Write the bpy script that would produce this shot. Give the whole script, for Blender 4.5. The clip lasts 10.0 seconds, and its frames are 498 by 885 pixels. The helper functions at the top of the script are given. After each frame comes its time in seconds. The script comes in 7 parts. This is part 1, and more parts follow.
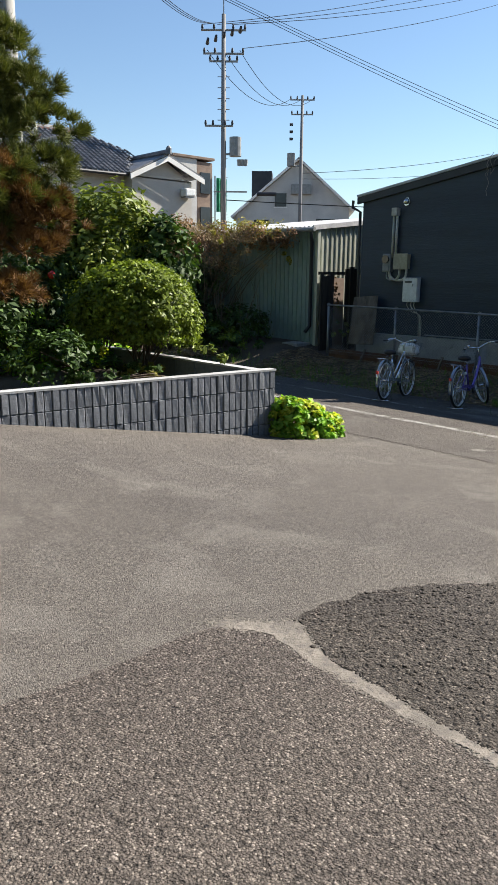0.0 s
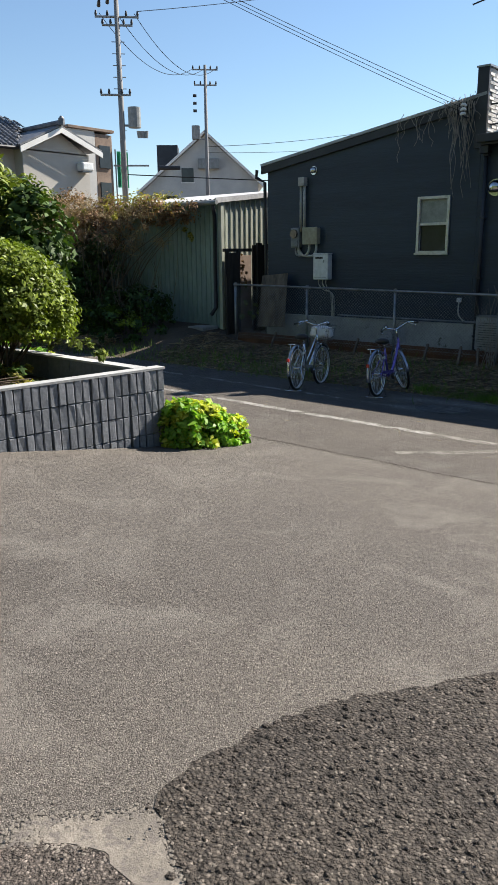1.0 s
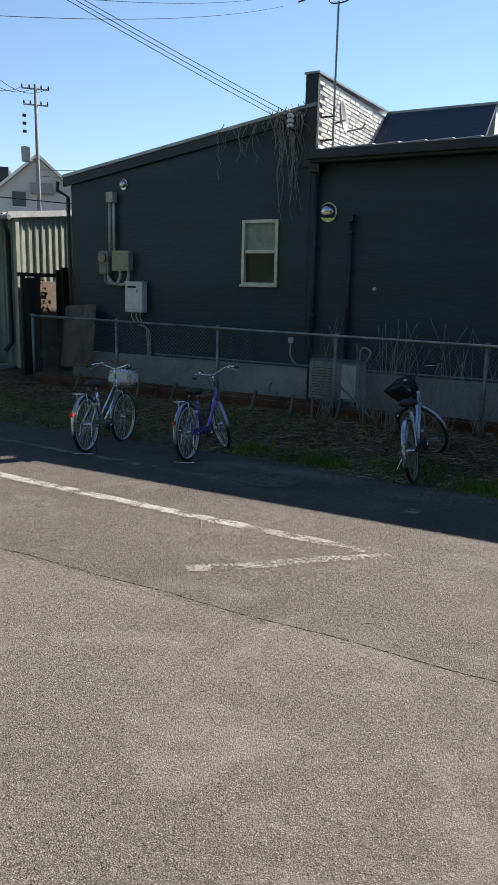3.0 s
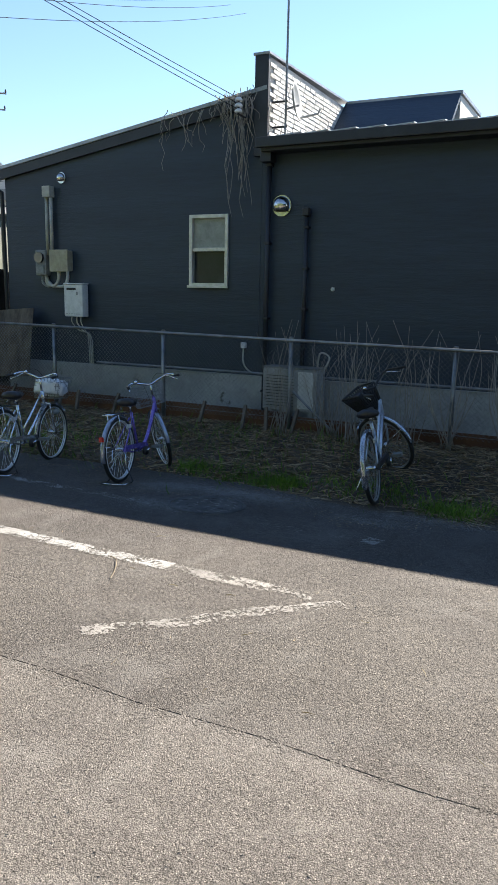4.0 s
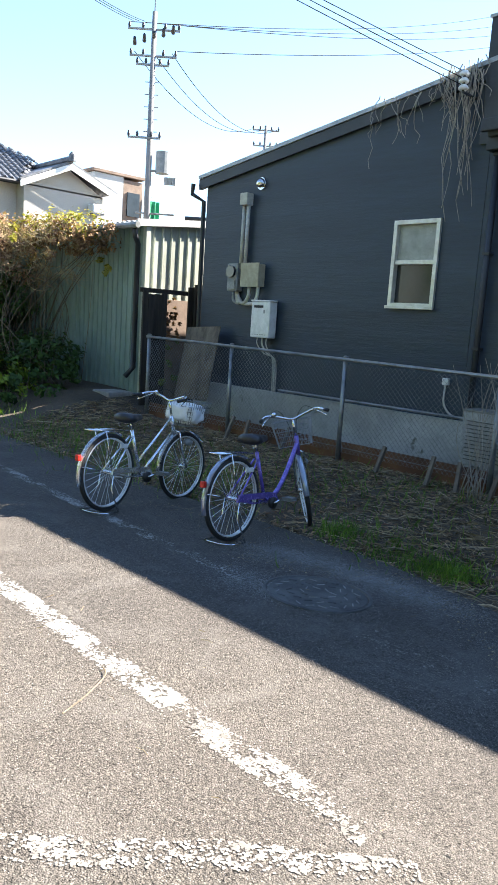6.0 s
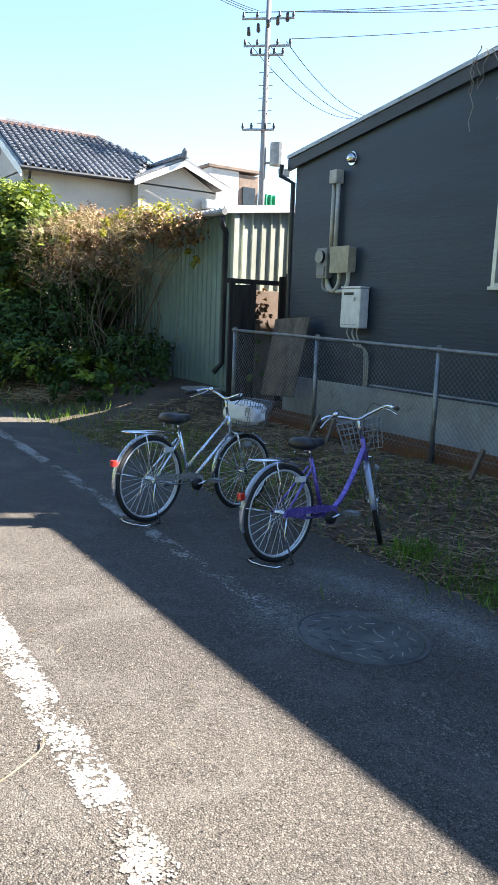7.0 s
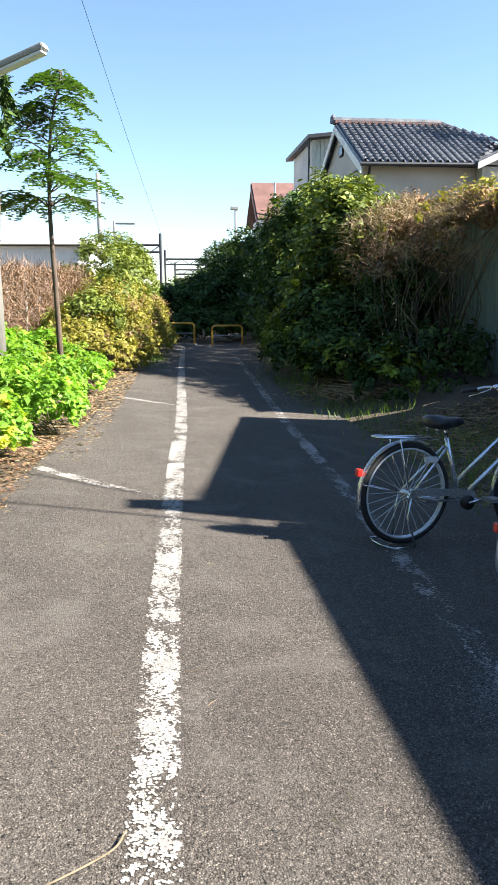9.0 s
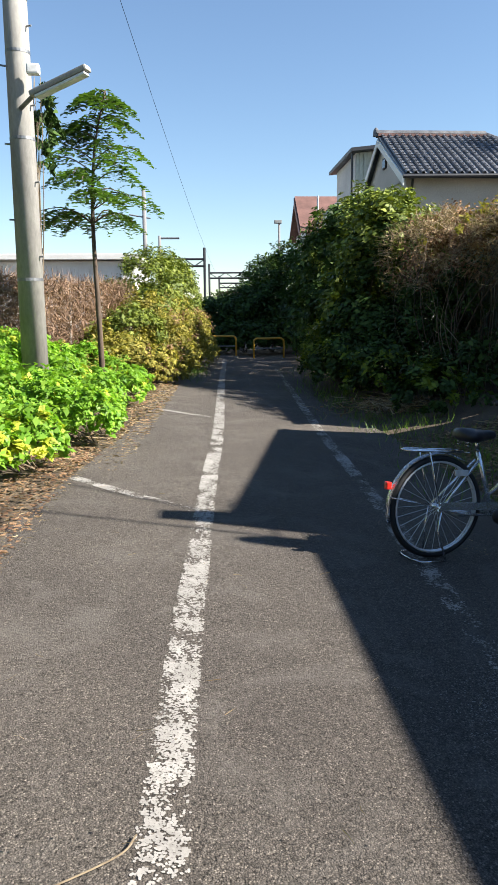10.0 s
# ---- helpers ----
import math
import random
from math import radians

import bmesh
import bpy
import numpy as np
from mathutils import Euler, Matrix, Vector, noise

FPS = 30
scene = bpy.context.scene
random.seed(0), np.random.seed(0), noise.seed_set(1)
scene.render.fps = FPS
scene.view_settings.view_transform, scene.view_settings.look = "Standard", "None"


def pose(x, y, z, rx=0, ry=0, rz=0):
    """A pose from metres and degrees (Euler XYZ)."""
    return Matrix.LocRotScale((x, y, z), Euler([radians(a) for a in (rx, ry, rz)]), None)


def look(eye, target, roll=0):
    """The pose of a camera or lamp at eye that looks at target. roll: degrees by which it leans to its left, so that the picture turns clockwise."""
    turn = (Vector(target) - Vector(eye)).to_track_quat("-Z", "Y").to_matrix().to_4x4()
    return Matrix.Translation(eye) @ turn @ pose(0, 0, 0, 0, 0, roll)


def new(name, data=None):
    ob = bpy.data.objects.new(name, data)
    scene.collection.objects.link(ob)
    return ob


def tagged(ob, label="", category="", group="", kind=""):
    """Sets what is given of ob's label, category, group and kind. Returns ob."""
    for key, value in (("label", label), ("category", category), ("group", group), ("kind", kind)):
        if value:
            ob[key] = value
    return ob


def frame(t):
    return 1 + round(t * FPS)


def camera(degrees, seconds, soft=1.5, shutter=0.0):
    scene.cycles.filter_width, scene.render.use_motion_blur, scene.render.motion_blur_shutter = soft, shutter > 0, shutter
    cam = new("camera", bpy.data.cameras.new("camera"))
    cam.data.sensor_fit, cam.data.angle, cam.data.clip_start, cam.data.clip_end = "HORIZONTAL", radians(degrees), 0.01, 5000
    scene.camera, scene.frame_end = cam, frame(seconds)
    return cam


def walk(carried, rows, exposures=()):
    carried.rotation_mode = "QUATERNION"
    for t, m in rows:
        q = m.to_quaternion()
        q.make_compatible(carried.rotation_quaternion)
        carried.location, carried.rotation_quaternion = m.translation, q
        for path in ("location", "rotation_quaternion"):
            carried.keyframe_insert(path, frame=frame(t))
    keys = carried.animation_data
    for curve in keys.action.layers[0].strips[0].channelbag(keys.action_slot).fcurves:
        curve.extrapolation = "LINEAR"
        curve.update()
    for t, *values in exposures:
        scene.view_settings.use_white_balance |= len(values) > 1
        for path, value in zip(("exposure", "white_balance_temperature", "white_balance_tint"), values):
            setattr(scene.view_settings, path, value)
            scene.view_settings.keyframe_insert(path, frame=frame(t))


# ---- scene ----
cam = camera(37.2, 10.0)
METRES, EYE, TILT, LEAN, TURN = 9.14, 1.938, 0.0, 0.0, -43.2
ROWS = [
    (0.0, 0.0, 0.0, 0.0, 0.13, -12.86, -0.55),
    (0.5, 0.0195, 0.0744, -0.0011, -3.14, -13.67, -0.19),
    (1.0, 0.0363, 0.1464, -0.0004, -6.33, -14.48, 0.59),
    (1.5, 0.0622, 0.215, -0.0013, -9.16, -13.57, 0.13),
    (2.0, 0.0877, 0.2783, 0.0001, -12.48, -12.43, 0.06),
    (2.5, 0.1223, 0.3375, -0.0051, -15.31, -12.51, -0.88),
    (4.0, 0.2213, 0.4813, -0.0231, -19.96, -11.14, -1.15),
    (4.5, 0.2612, 0.5255, -0.0274, -20.82, -10.24, -2.46),
    (5.0, 0.2992, 0.5693, -0.033, -19.18, -9.34, -3.07),
    (5.5, 0.3367, 0.6178, -0.0377, -12.17, -8.88, -1.6),
    (7.0, 0.4198, 0.7509, -0.0465, 9.73, -10.0, -2.2),
    (7.5, 0.4367, 0.7915, -0.0496, 16.9, -10.2, -1.56),
    (8.0, 0.4469, 0.8218, -0.0512, 23.93, -10.36, -1.14),
    (8.5, 0.4465, 0.8441, -0.0547, 31.29, -10.86, -0.15),
    (9.0, 0.45, 0.8581, -0.0547, 36.1, -10.7, 0.22),
    (9.5, 0.4597, 0.8627, -0.0553, 38.63, -10.63, 0.53),
    (10.0, 0.4599, 0.8615, -0.0545, 39.47, -9.71, 0.49),
]
MORE = [
    (3.8, 4.286, 1.785, 1.755, -63.06, -11.07, -1.19),
    (5.7, 6.286, 2.054, 1.577, -49.48, -8.91, -2.6),
    (6.8, 7.308, 2.316, 1.514, -36.01, -9.86, -2.82),
]
path_rows = [(t, pose(0, 0, EYE, TILT, LEAN, TURN) @ pose(METRES * x, METRES * y, METRES * z, 90 + pitch, roll, yaw)) for t, x, y, z, yaw, pitch, roll in ROWS]
path_rows += [(t, pose(x, y, z, 90 + pitch, roll, yaw)) for t, x, y, z, yaw, pitch, roll in MORE]
walk(cam, sorted(path_rows, key=lambda r: r[0]), [(0.0, 0.99), (2.5, 0.92), (4.0, 1.6), (4.8, 1.9), (5.7, 2.45), (7.0, 2.4), (7.5, 2.25), (8.0, 2.2), (8.5, 2.05), (9.0, 1.75), (9.5, 1.35), (10.0, 1.25)])

# ---- world and sun ----
TO_SUN = Vector((1.197, -0.336, 1.0)).normalized()
world = bpy.data.worlds.new("sky")
scene.world = world
world.use_nodes = True
wn = world.node_tree.nodes
sky = wn.new("ShaderNodeTexSky")
sky.sky_type, sky.sun_disc = "NISHITA", False
sky.sun_elevation = math.asin(TO_SUN.z)
sky.sun_rotation = math.atan2(TO_SUN.x, TO_SUN.y)
sky.air_density, sky.dust_density, sky.ozone_density = 1.1, 0.0, 3.5
world.node_tree.links.new(sky.outputs[0], wn["Background"].inputs[0])
wn["Background"].inputs[1].default_value = 0.077
sun_data = bpy.data.lights.new("sun", "SUN")
sun_data.energy, sun_data.angle, sun_data.color = 6.4, radians(0.55), (1.0, 0.925, 0.82)
sun = new("sun", sun_data)
sun.matrix_world = look(TO_SUN * 60, (0, 0, 0))


# ---- materials ----
def nodes_of(name):
    m = bpy.data.materials.new(name)
    m.use_nodes = True
    nt = m.node_tree
    return m, nt, nt.nodes["Principled BSDF"]


def ramp(nt, source, stops):
    r = nt.nodes.new("ShaderNodeValToRGB")
    while len(r.color_ramp.elements) < len(stops):
        r.color_ramp.elements.new(0.5)
    for e, (at, c) in zip(r.color_ramp.elements, stops):
        e.position, e.color = at, (*c, 1) if len(c) == 3 else c
    nt.links.new(source, r.inputs[0])
    return r.outputs[0]


def noise_out(nt, scale, detail=4.0, rough=0.6, stretch=(1, 1, 1), kind="Object", distort=0.0):
    co = nt.nodes.new("ShaderNodeTexCoord")
    mp = nt.nodes.new("ShaderNodeMapping")
    mp.inputs["Scale"].default_value = stretch
    nt.links.new(co.outputs[kind], mp.inputs[0])
    n = nt.nodes.new("ShaderNodeTexNoise")
    n.inputs["Scale"].default_value, n.inputs["Detail"].default_value, n.inputs["Roughness"].default_value = scale, detail, rough
    n.inputs["Distortion"].default_value = distort
    nt.links.new(mp.outputs[0], n.inputs["Vector"])
    return n.outputs[0]


def mixc(nt, fac, a, b, blend="MIX"):
    m = nt.nodes.new("ShaderNodeMix")
    m.data_type, m.blend_type = "RGBA", blend
    for sock, v in ((m.inputs[0], fac), (m.inputs[6], a), (m.inputs[7], b)):
        if isinstance(v, (int, float)):
            sock.default_value = v
        elif isinstance(v, tuple):
            sock.default_value = (*v, 1)
        else:
            nt.links.new(v, sock)
    return m.outputs[2]


def bump(nt, bsdf, height, strength, distance, prior=None):
    b = nt.nodes.new("ShaderNodeBump")
    b.inputs["Strength"].default_value, b.inputs["Distance"].default_value = strength, distance
    nt.links.new(height, b.inputs["Height"])
    if prior:
        nt.links.new(prior, b.inputs["Normal"])
    nt.links.new(b.outputs[0], bsdf.inputs["Normal"])
    return b.outputs[0]


def surface(name, dark, light, rough=0.7, metal=0.0, big=1.2, fine=30.0, relief=0.002, streak=(1, 1, 1), spread=(0.35, 0.65), wear=None, coat=0.0, mottle=0.35):
    """Two-scale varied surface: large soft patches between two colours, fine grain, bump; wear: (colour, threshold, scale)."""
    m, nt, b = nodes_of(name)
    large = noise_out(nt, big, 5, 0.65, streak)
    col = ramp(nt, large, [(spread[0], dark), (spread[1], light)])
    grain = noise_out(nt, fine, 6, 0.7, streak)
    col = mixc(nt, mottle, col, ramp(nt, grain, [(0.3, (0.25, 0.25, 0.25)), (0.7, (0.78, 0.78, 0.78))]), "OVERLAY")
    if wear:
        c, th, sc = wear
        w = ramp(nt, noise_out(nt, sc, 8, 0.7), [(th, (0, 0, 0)), (th + 0.06, (1, 1, 1))])
        col = mixc(nt, w, col, c)
    nt.links.new(col, b.inputs["Base Color"])
    r = nt.nodes.new("ShaderNodeMapRange")
    r.inputs[3].default_value, r.inputs[4].default_value = max(0.05, rough - 0.12), min(1, rough + 0.12)
    nt.links.new(grain, r.inputs[0])
    nt.links.new(r.outputs[0], b.inputs["Roughness"])
    b.inputs["Metallic"].default_value = metal
    b.inputs["Coat Weight"].default_value = coat
    if relief:
        bump(nt, b, grain, 0.5, relief)
    return m


def asphalt(name, dark, light, chip, size, strength, patches=0.5, dust=None, pitted=0.9):
    """Aggregate in binder: chips of the given scale with their own tone, and larger stains."""
    m, nt, b = nodes_of(name)
    co = nt.nodes.new("ShaderNodeTexCoord")
    v = nt.nodes.new("ShaderNodeTexVoronoi")
    v.inputs["Scale"].default_value = size
    v.inputs["Randomness"].default_value = 1.0
    nt.links.new(co.outputs["Object"], v.inputs["Vector"])
    tone = ramp(nt, v.outputs["Color"], [(0.1, dark), (0.72, light), (0.94, chip)])
    gap = ramp(nt, v.outputs["Distance"], [(0.25, (1, 1, 1)), (0.75, (0.35, 0.35, 0.35))])
    col = mixc(nt, 0.8, tone, gap, "MULTIPLY")
    stain = noise_out(nt, patches, 6, 0.65, distort=0.4)
    col = mixc(nt, 0.6, col, ramp(nt, stain, [(0.3, (0.34, 0.33, 0.33)), (0.7, (0.66, 0.65, 0.62))]), "OVERLAY")
    fine = noise_out(nt, 90, 4, 0.8)
    col = mixc(nt, 0.35, col, ramp(nt, fine, [(0.3, (0.25, 0.25, 0.25)), (0.7, (0.8, 0.8, 0.8))]), "OVERLAY")
    hole = ramp(nt, noise_out(nt, size * 0.45, 3, 0.6), [(0.3, (0.3, 0.29, 0.28)), (0.42, (1, 1, 1))])
    col = mixc(nt, pitted, col, hole, "MULTIPLY")
    speck = ramp(nt, noise_out(nt, 44, 4, 0.75), [(0.32, (0.27, 0.27, 0.27)), (0.5, (0.5, 0.5, 0.5)), (0.7, (0.74, 0.74, 0.74))])
    col = mixc(nt, 0.55, col, speck, "OVERLAY")
    if dust:
        w = ramp(nt, noise_out(nt, 1.7, 7, 0.7, distort=0.8), [(0.5, (0, 0, 0)), (0.75, (0.7, 0.7, 0.7))])
        col = mixc(nt, w, col, dust)
    nt.links.new(col, b.inputs["Base Color"])
    b.inputs["Roughness"].default_value = 0.85
    b.inputs["Specular IOR Level"].default_value = 0.3
    mid = noise_out(nt, size * 0.3, 5, 0.7)
    pits = ramp(nt, noise_out(nt, size * 0.45, 3, 0.6), [(0.3, (0, 0, 0)), (0.46, (1, 1, 1))])
    one = bump(nt, b, v.outputs["Distance"], strength, -0.008)
    two = bump(nt, b, mid, strength, 0.02, one)
    bump(nt, b, pits, strength, 0.006, two)
    return m


def leaf_mat(name, dark, light, rough=0.45, trans=0.25):
    """Foliage: each leaf its own tone, some light coming through."""
    m, nt, b = nodes_of(name)
    g = nt.nodes.new("ShaderNodeNewGeometry")
    col = ramp(nt, g.outputs["Random Per Island"], [(0.0, dark), (0.6, tuple((a + c) / 2 for a, c in zip(dark, light))), (1.0, light)])
    patch = noise_out(nt, 1.5, 3, 0.5)
    col = mixc(nt, 0.5, col, ramp(nt, patch, [(0.35, (0.3, 0.3, 0.3)), (0.65, (0.7, 0.7, 0.66))]), "OVERLAY")
    nt.links.new(col, b.inputs["Base Color"])
    b.inputs["Roughness"].default_value = rough
    b.inputs["Specular IOR Level"].default_value = 0.22
    t = nt.nodes.new("ShaderNodeBsdfTranslucent")
    nt.links.new(mixc(nt, 1.0, col, (1.4, 1.5, 0.6), "MULTIPLY"), t.inputs[0])
    mx = nt.nodes.new("ShaderNodeMixShader")
    mx.inputs[0].default_value = trans
    nt.links.new(b.outputs[0], mx.inputs[1])
    nt.links.new(t.outputs[0], mx.inputs[2])
    nt.links.new(mx.outputs[0], nt.nodes["Material Output"].inputs[0])
    return m


def pieces_mat(name, dark, light, rough=0.6, fine=25.0, relief=0.002, metal=0.0):
    """For repeated pieces: a tone for each object."""
    m, nt, b = nodes_of(name)
    info = nt.nodes.new("ShaderNodeObjectInfo")
    col = ramp(nt, info.outputs["Random"], [(0.0, dark), (1.0, light)])
    grain = noise_out(nt, fine, 6, 0.7)
    col = mixc(nt, 0.4, col, ramp(nt, grain, [(0.3, (0.25, 0.25, 0.25)), (0.7, (0.78, 0.78, 0.78))]), "OVERLAY")
    nt.links.new(col, b.inputs["Base Color"])
    b.inputs["Roughness"].default_value, b.inputs["Metallic"].default_value = rough, metal
    bump(nt, b, grain, 0.6, relief)
    return m


def glass_mat(name, tint=(0.8, 0.85, 0.85), rough=0.02):
    m, nt, b = nodes_of(name)
    b.inputs["Base Color"].default_value = (*tint, 1)
    b.inputs["Transmission Weight"].default_value = 1.0
    b.inputs["Roughness"].default_value = rough
    return m


M_SOIL = surface("soil", (0.035, 0.026, 0.018), (0.1, 0.075, 0.05), 0.95, big=0.8, fine=18, relief=0.03)
M_ROAD = asphalt("road_asphalt", (0.073, 0.065, 0.058), (0.144, 0.128, 0.114), (0.27, 0.242, 0.21), 160, 0.7, 0.45, dust=(0.155, 0.142, 0.128))
M_DRIVE = asphalt("driveway_asphalt", (0.108, 0.097, 0.087), (0.182, 0.164, 0.147), (0.31, 0.28, 0.245), 190, 0.65, 0.35, dust=(0.205, 0.187, 0.167), pitted=0.6)
M_OLD = asphalt("old_asphalt", (0.072, 0.061, 0.054), (0.17, 0.144, 0.126), (0.36, 0.315, 0.275), 112, 1.0, 0.6)
M_PATCH = asphalt("broken_asphalt", (0.04, 0.034, 0.029), (0.08, 0.067, 0.057), (0.19, 0.165, 0.143), 80, 1.0, 0.9)
M_FILL = surface("cement_filler", (0.122, 0.108, 0.092), (0.215, 0.19, 0.16), 0.95, big=7, fine=60, relief=0.012, wear=((0.12, 0.106, 0.094), 0.5, 22))
M_DUST = surface("cement_dust", (0.17, 0.165, 0.157), (0.27, 0.262, 0.25), 0.95, big=7, fine=60, relief=0.002)
M_PAINT = surface("worn_line_paint", (0.225, 0.216, 0.2), (0.335, 0.323, 0.302), 0.8, big=5, fine=70, relief=0.002, wear=((0.2, 0.19, 0.175), 0.58, 18))
M_FADED = surface("faded_line_paint", (0.17, 0.156, 0.14), (0.26, 0.24, 0.215), 0.85, big=5, fine=70, relief=0.002, wear=((0.13, 0.12, 0.108), 0.52, 20))
M_WALL = surface("navy_siding_paint", (0.0135, 0.0245, 0.043), (0.0225, 0.0405, 0.065), 0.5, big=0.5, fine=9, relief=0.014, streak=(1, 0.25, 3))
M_TRIM = surface("dark_trim_metal", (0.012, 0.014, 0.02), (0.026, 0.029, 0.036), 0.5, 0.0, big=1.5, fine=30, relief=0.0006)
M_CAP = surface("grey_roof_edge_metal", (0.2, 0.21, 0.22), (0.36, 0.37, 0.38), 0.4, 0.5, big=2, fine=25, relief=0.001)
M_FOUND = surface("concrete_foundation", (0.28, 0.285, 0.285), (0.44, 0.445, 0.445), 0.9, big=0.9, fine=22, relief=0.003, wear=((0.12, 0.12, 0.1), 0.62, 2.5))
M_WBRICK = pieces_mat("white_painted_brick", (0.5, 0.49, 0.47), (0.78, 0.77, 0.74), 0.8, 18, 0.012)
M_MORTAR = surface("mortar", (0.42, 0.41, 0.4), (0.58, 0.57, 0.55), 0.9, big=3, fine=30)
M_WHITE = surface("white_enamel", (0.62, 0.63, 0.62), (0.76, 0.77, 0.76), 0.35, big=3, fine=12, relief=0.0004, wear=((0.4, 0.38, 0.34), 0.7, 6))
M_ALU = surface("cream_aluminium", (0.5, 0.49, 0.44), (0.66, 0.65, 0.6), 0.4, 0.3, big=4, fine=20, relief=0.0004)
M_BEIGE = surface("beige_meter_paint", (0.32, 0.29, 0.2), (0.42, 0.39, 0.28), 0.55, big=4, fine=18, relief=0.001)
M_GREYPL = surface("grey_plastic", (0.17, 0.18, 0.18), (0.27, 0.28, 0.28), 0.5, big=4, fine=30, relief=0.0005)
M_CONDUIT = surface("pale_conduit", (0.36, 0.35, 0.31), (0.5, 0.49, 0.44), 0.55, big=3, fine=20, relief=0.0006)
M_STEEL = surface("brushed_steel", (0.5, 0.5, 0.5), (0.7, 0.7, 0.7), 0.22, 1.0, big=3, fine=40, relief=0.0002)
M_CHROME = surface("chrome", (0.62, 0.63, 0.64), (0.8, 0.8, 0.8), 0.14, 1.0, big=6, fine=60, relief=0.0)
M_GALV = surface("galvanised_steel", (0.16, 0.17, 0.18), (0.32, 0.33, 0.34), 0.5, 0.75, big=5, fine=45, relief=0.0006, wear=((0.13, 0.08, 0.05), 0.72, 9))
M_RUST = surface("rusty_board", (0.07, 0.032, 0.018), (0.17, 0.075, 0.035), 0.9, big=2.5, fine=30, relief=0.004)
M_WOOD = surface("weathered_wood", (0.07, 0.055, 0.042), (0.19, 0.15, 0.11), 0.85, big=2, fine=22, relief=0.003, streak=(4, 4, 0.5))
M_DKWOOD = surface("dark_old_boards", (0.016, 0.013, 0.011), (0.05, 0.04, 0.032), 0.85, big=2, fine=22, relief=0.003, streak=(6, 6, 0.5))
M_STEM = surface("dry_stems", (0.1, 0.075, 0.05), (0.26, 0.21, 0.14), 0.9, big=5, fine=30, relief=0.0)
M_STRAW = leaf_mat("straw", (0.16, 0.115, 0.07), (0.46, 0.37, 0.24), 0.85, 0.1)
M_BARK = surface("bark", (0.05, 0.035, 0.025), (0.13, 0.095, 0.07), 0.95, big=4, fine=25, relief=0.01, streak=(3, 3, 0.6))
M_CORR = surface("pale_green_corrugated_steel", (0.14, 0.2, 0.18), (0.22, 0.29, 0.26), 0.55, 0.15, big=1.2, fine=14, relief=0.001, streak=(1, 1, 0.3), wear=((0.3, 0.24, 0.17), 0.68, 2.0))
M_CORRW = surface("cream_corrugated_steel", (0.33, 0.35, 0.3), (0.45, 0.47, 0.4), 0.5, 0.1, big=1.2, fine=14, relief=0.001, streak=(1, 1, 0.3), wear=((0.35, 0.3, 0.24), 0.7, 2.0))
M_SHEDROOF = surface("weathered_grey_sheet_roof", (0.38, 0.38, 0.39), (0.58, 0.58, 0.58), 0.5, 0.3, big=1.5, fine=18, relief=0.002, wear=((0.3, 0.22, 0.17), 0.66, 1.6))
M_STUCCO = surface("beige_stucco", (0.37, 0.35, 0.32), (0.47, 0.445, 0.41), 0.95, big=0.5, fine=25, relief=0.006)
M_STUCCOW = surface("pale_grey_stucco", (0.4, 0.4, 0.4), (0.52, 0.52, 0.5), 0.95, big=0.5, fine=25, relief=0.006)
M_WHITEWALL = surface("white_wall", (0.62, 0.62, 0.6), (0.78, 0.78, 0.76), 0.8, big=0.6, fine=20, relief=0.002)
M_TILE = pieces_mat("dark_grey_roof_tile", (0.07, 0.075, 0.085), (0.17, 0.175, 0.19), 0.42, 14, 0.003)
M_TILES = surface("grey_roof_tiles", (0.07, 0.075, 0.085), (0.17, 0.175, 0.19), 0.45, big=3, fine=14, relief=0.003)
M_REDROOF = surface("rusted_red_sheet_roof", (0.11, 0.058, 0.048), (0.19, 0.1, 0.085), 0.7, 0.1, big=1.0, fine=14, relief=0.002)
M_BROWNB = surface("brown_render", (0.15, 0.105, 0.08), (0.27, 0.2, 0.155), 0.9, big=1.0, fine=14)
M_CONC = surface("pole_concrete", (0.24, 0.232, 0.216), (0.37, 0.36, 0.335), 0.85, big=1.5, fine=30, relief=0.002, streak=(1, 1, 0.3))
# pole concrete toned darker to give the far poles their silhouetted look
M_POLE = surface("silhouetted_pole", (0.13, 0.135, 0.14), (0.22, 0.22, 0.225), 0.85, big=1.5, fine=30, relief=0.002, streak=(1, 1, 0.3))
M_BLACK = surface("black_rubber", (0.012, 0.012, 0.012), (0.028, 0.028, 0.028), 0.6, big=5, fine=40, relief=0.0006)
M_CABLE = surface("cable", (0.01, 0.011, 0.013), (0.018, 0.019, 0.021), 0.95, big=2, fine=10, relief=0.0)
M_CABLE.node_tree.nodes["Principled BSDF"].inputs["Specular IOR Level"].default_value = 0.05
M_YELLOW = surface("yellow_rail_paint", (0.5, 0.26, 0.02), (0.66, 0.38, 0.04), 0.45, big=3, fine=20, relief=0.0006, wear=((0.2, 0.1, 0.05), 0.7, 7))
M_DARKGLASS = surface("dark_window_glass", (0.02, 0.022, 0.025), (0.035, 0.04, 0.045), 0.08, big=1, fine=3, relief=0.0)
M_FROST = surface("frosted_glass", (0.2, 0.22, 0.2), (0.3, 0.32, 0.3), 0.3, big=6, fine=90, relief=0.001)
M_GREEN = surface("green_net", (0.02, 0.25, 0.13), (0.05, 0.36, 0.2), 0.7, big=3, fine=30)
L_BUSH = leaf_mat("bush_leaf", (0.07, 0.105, 0.013), (0.24, 0.31, 0.035), 0.5, 0.2)
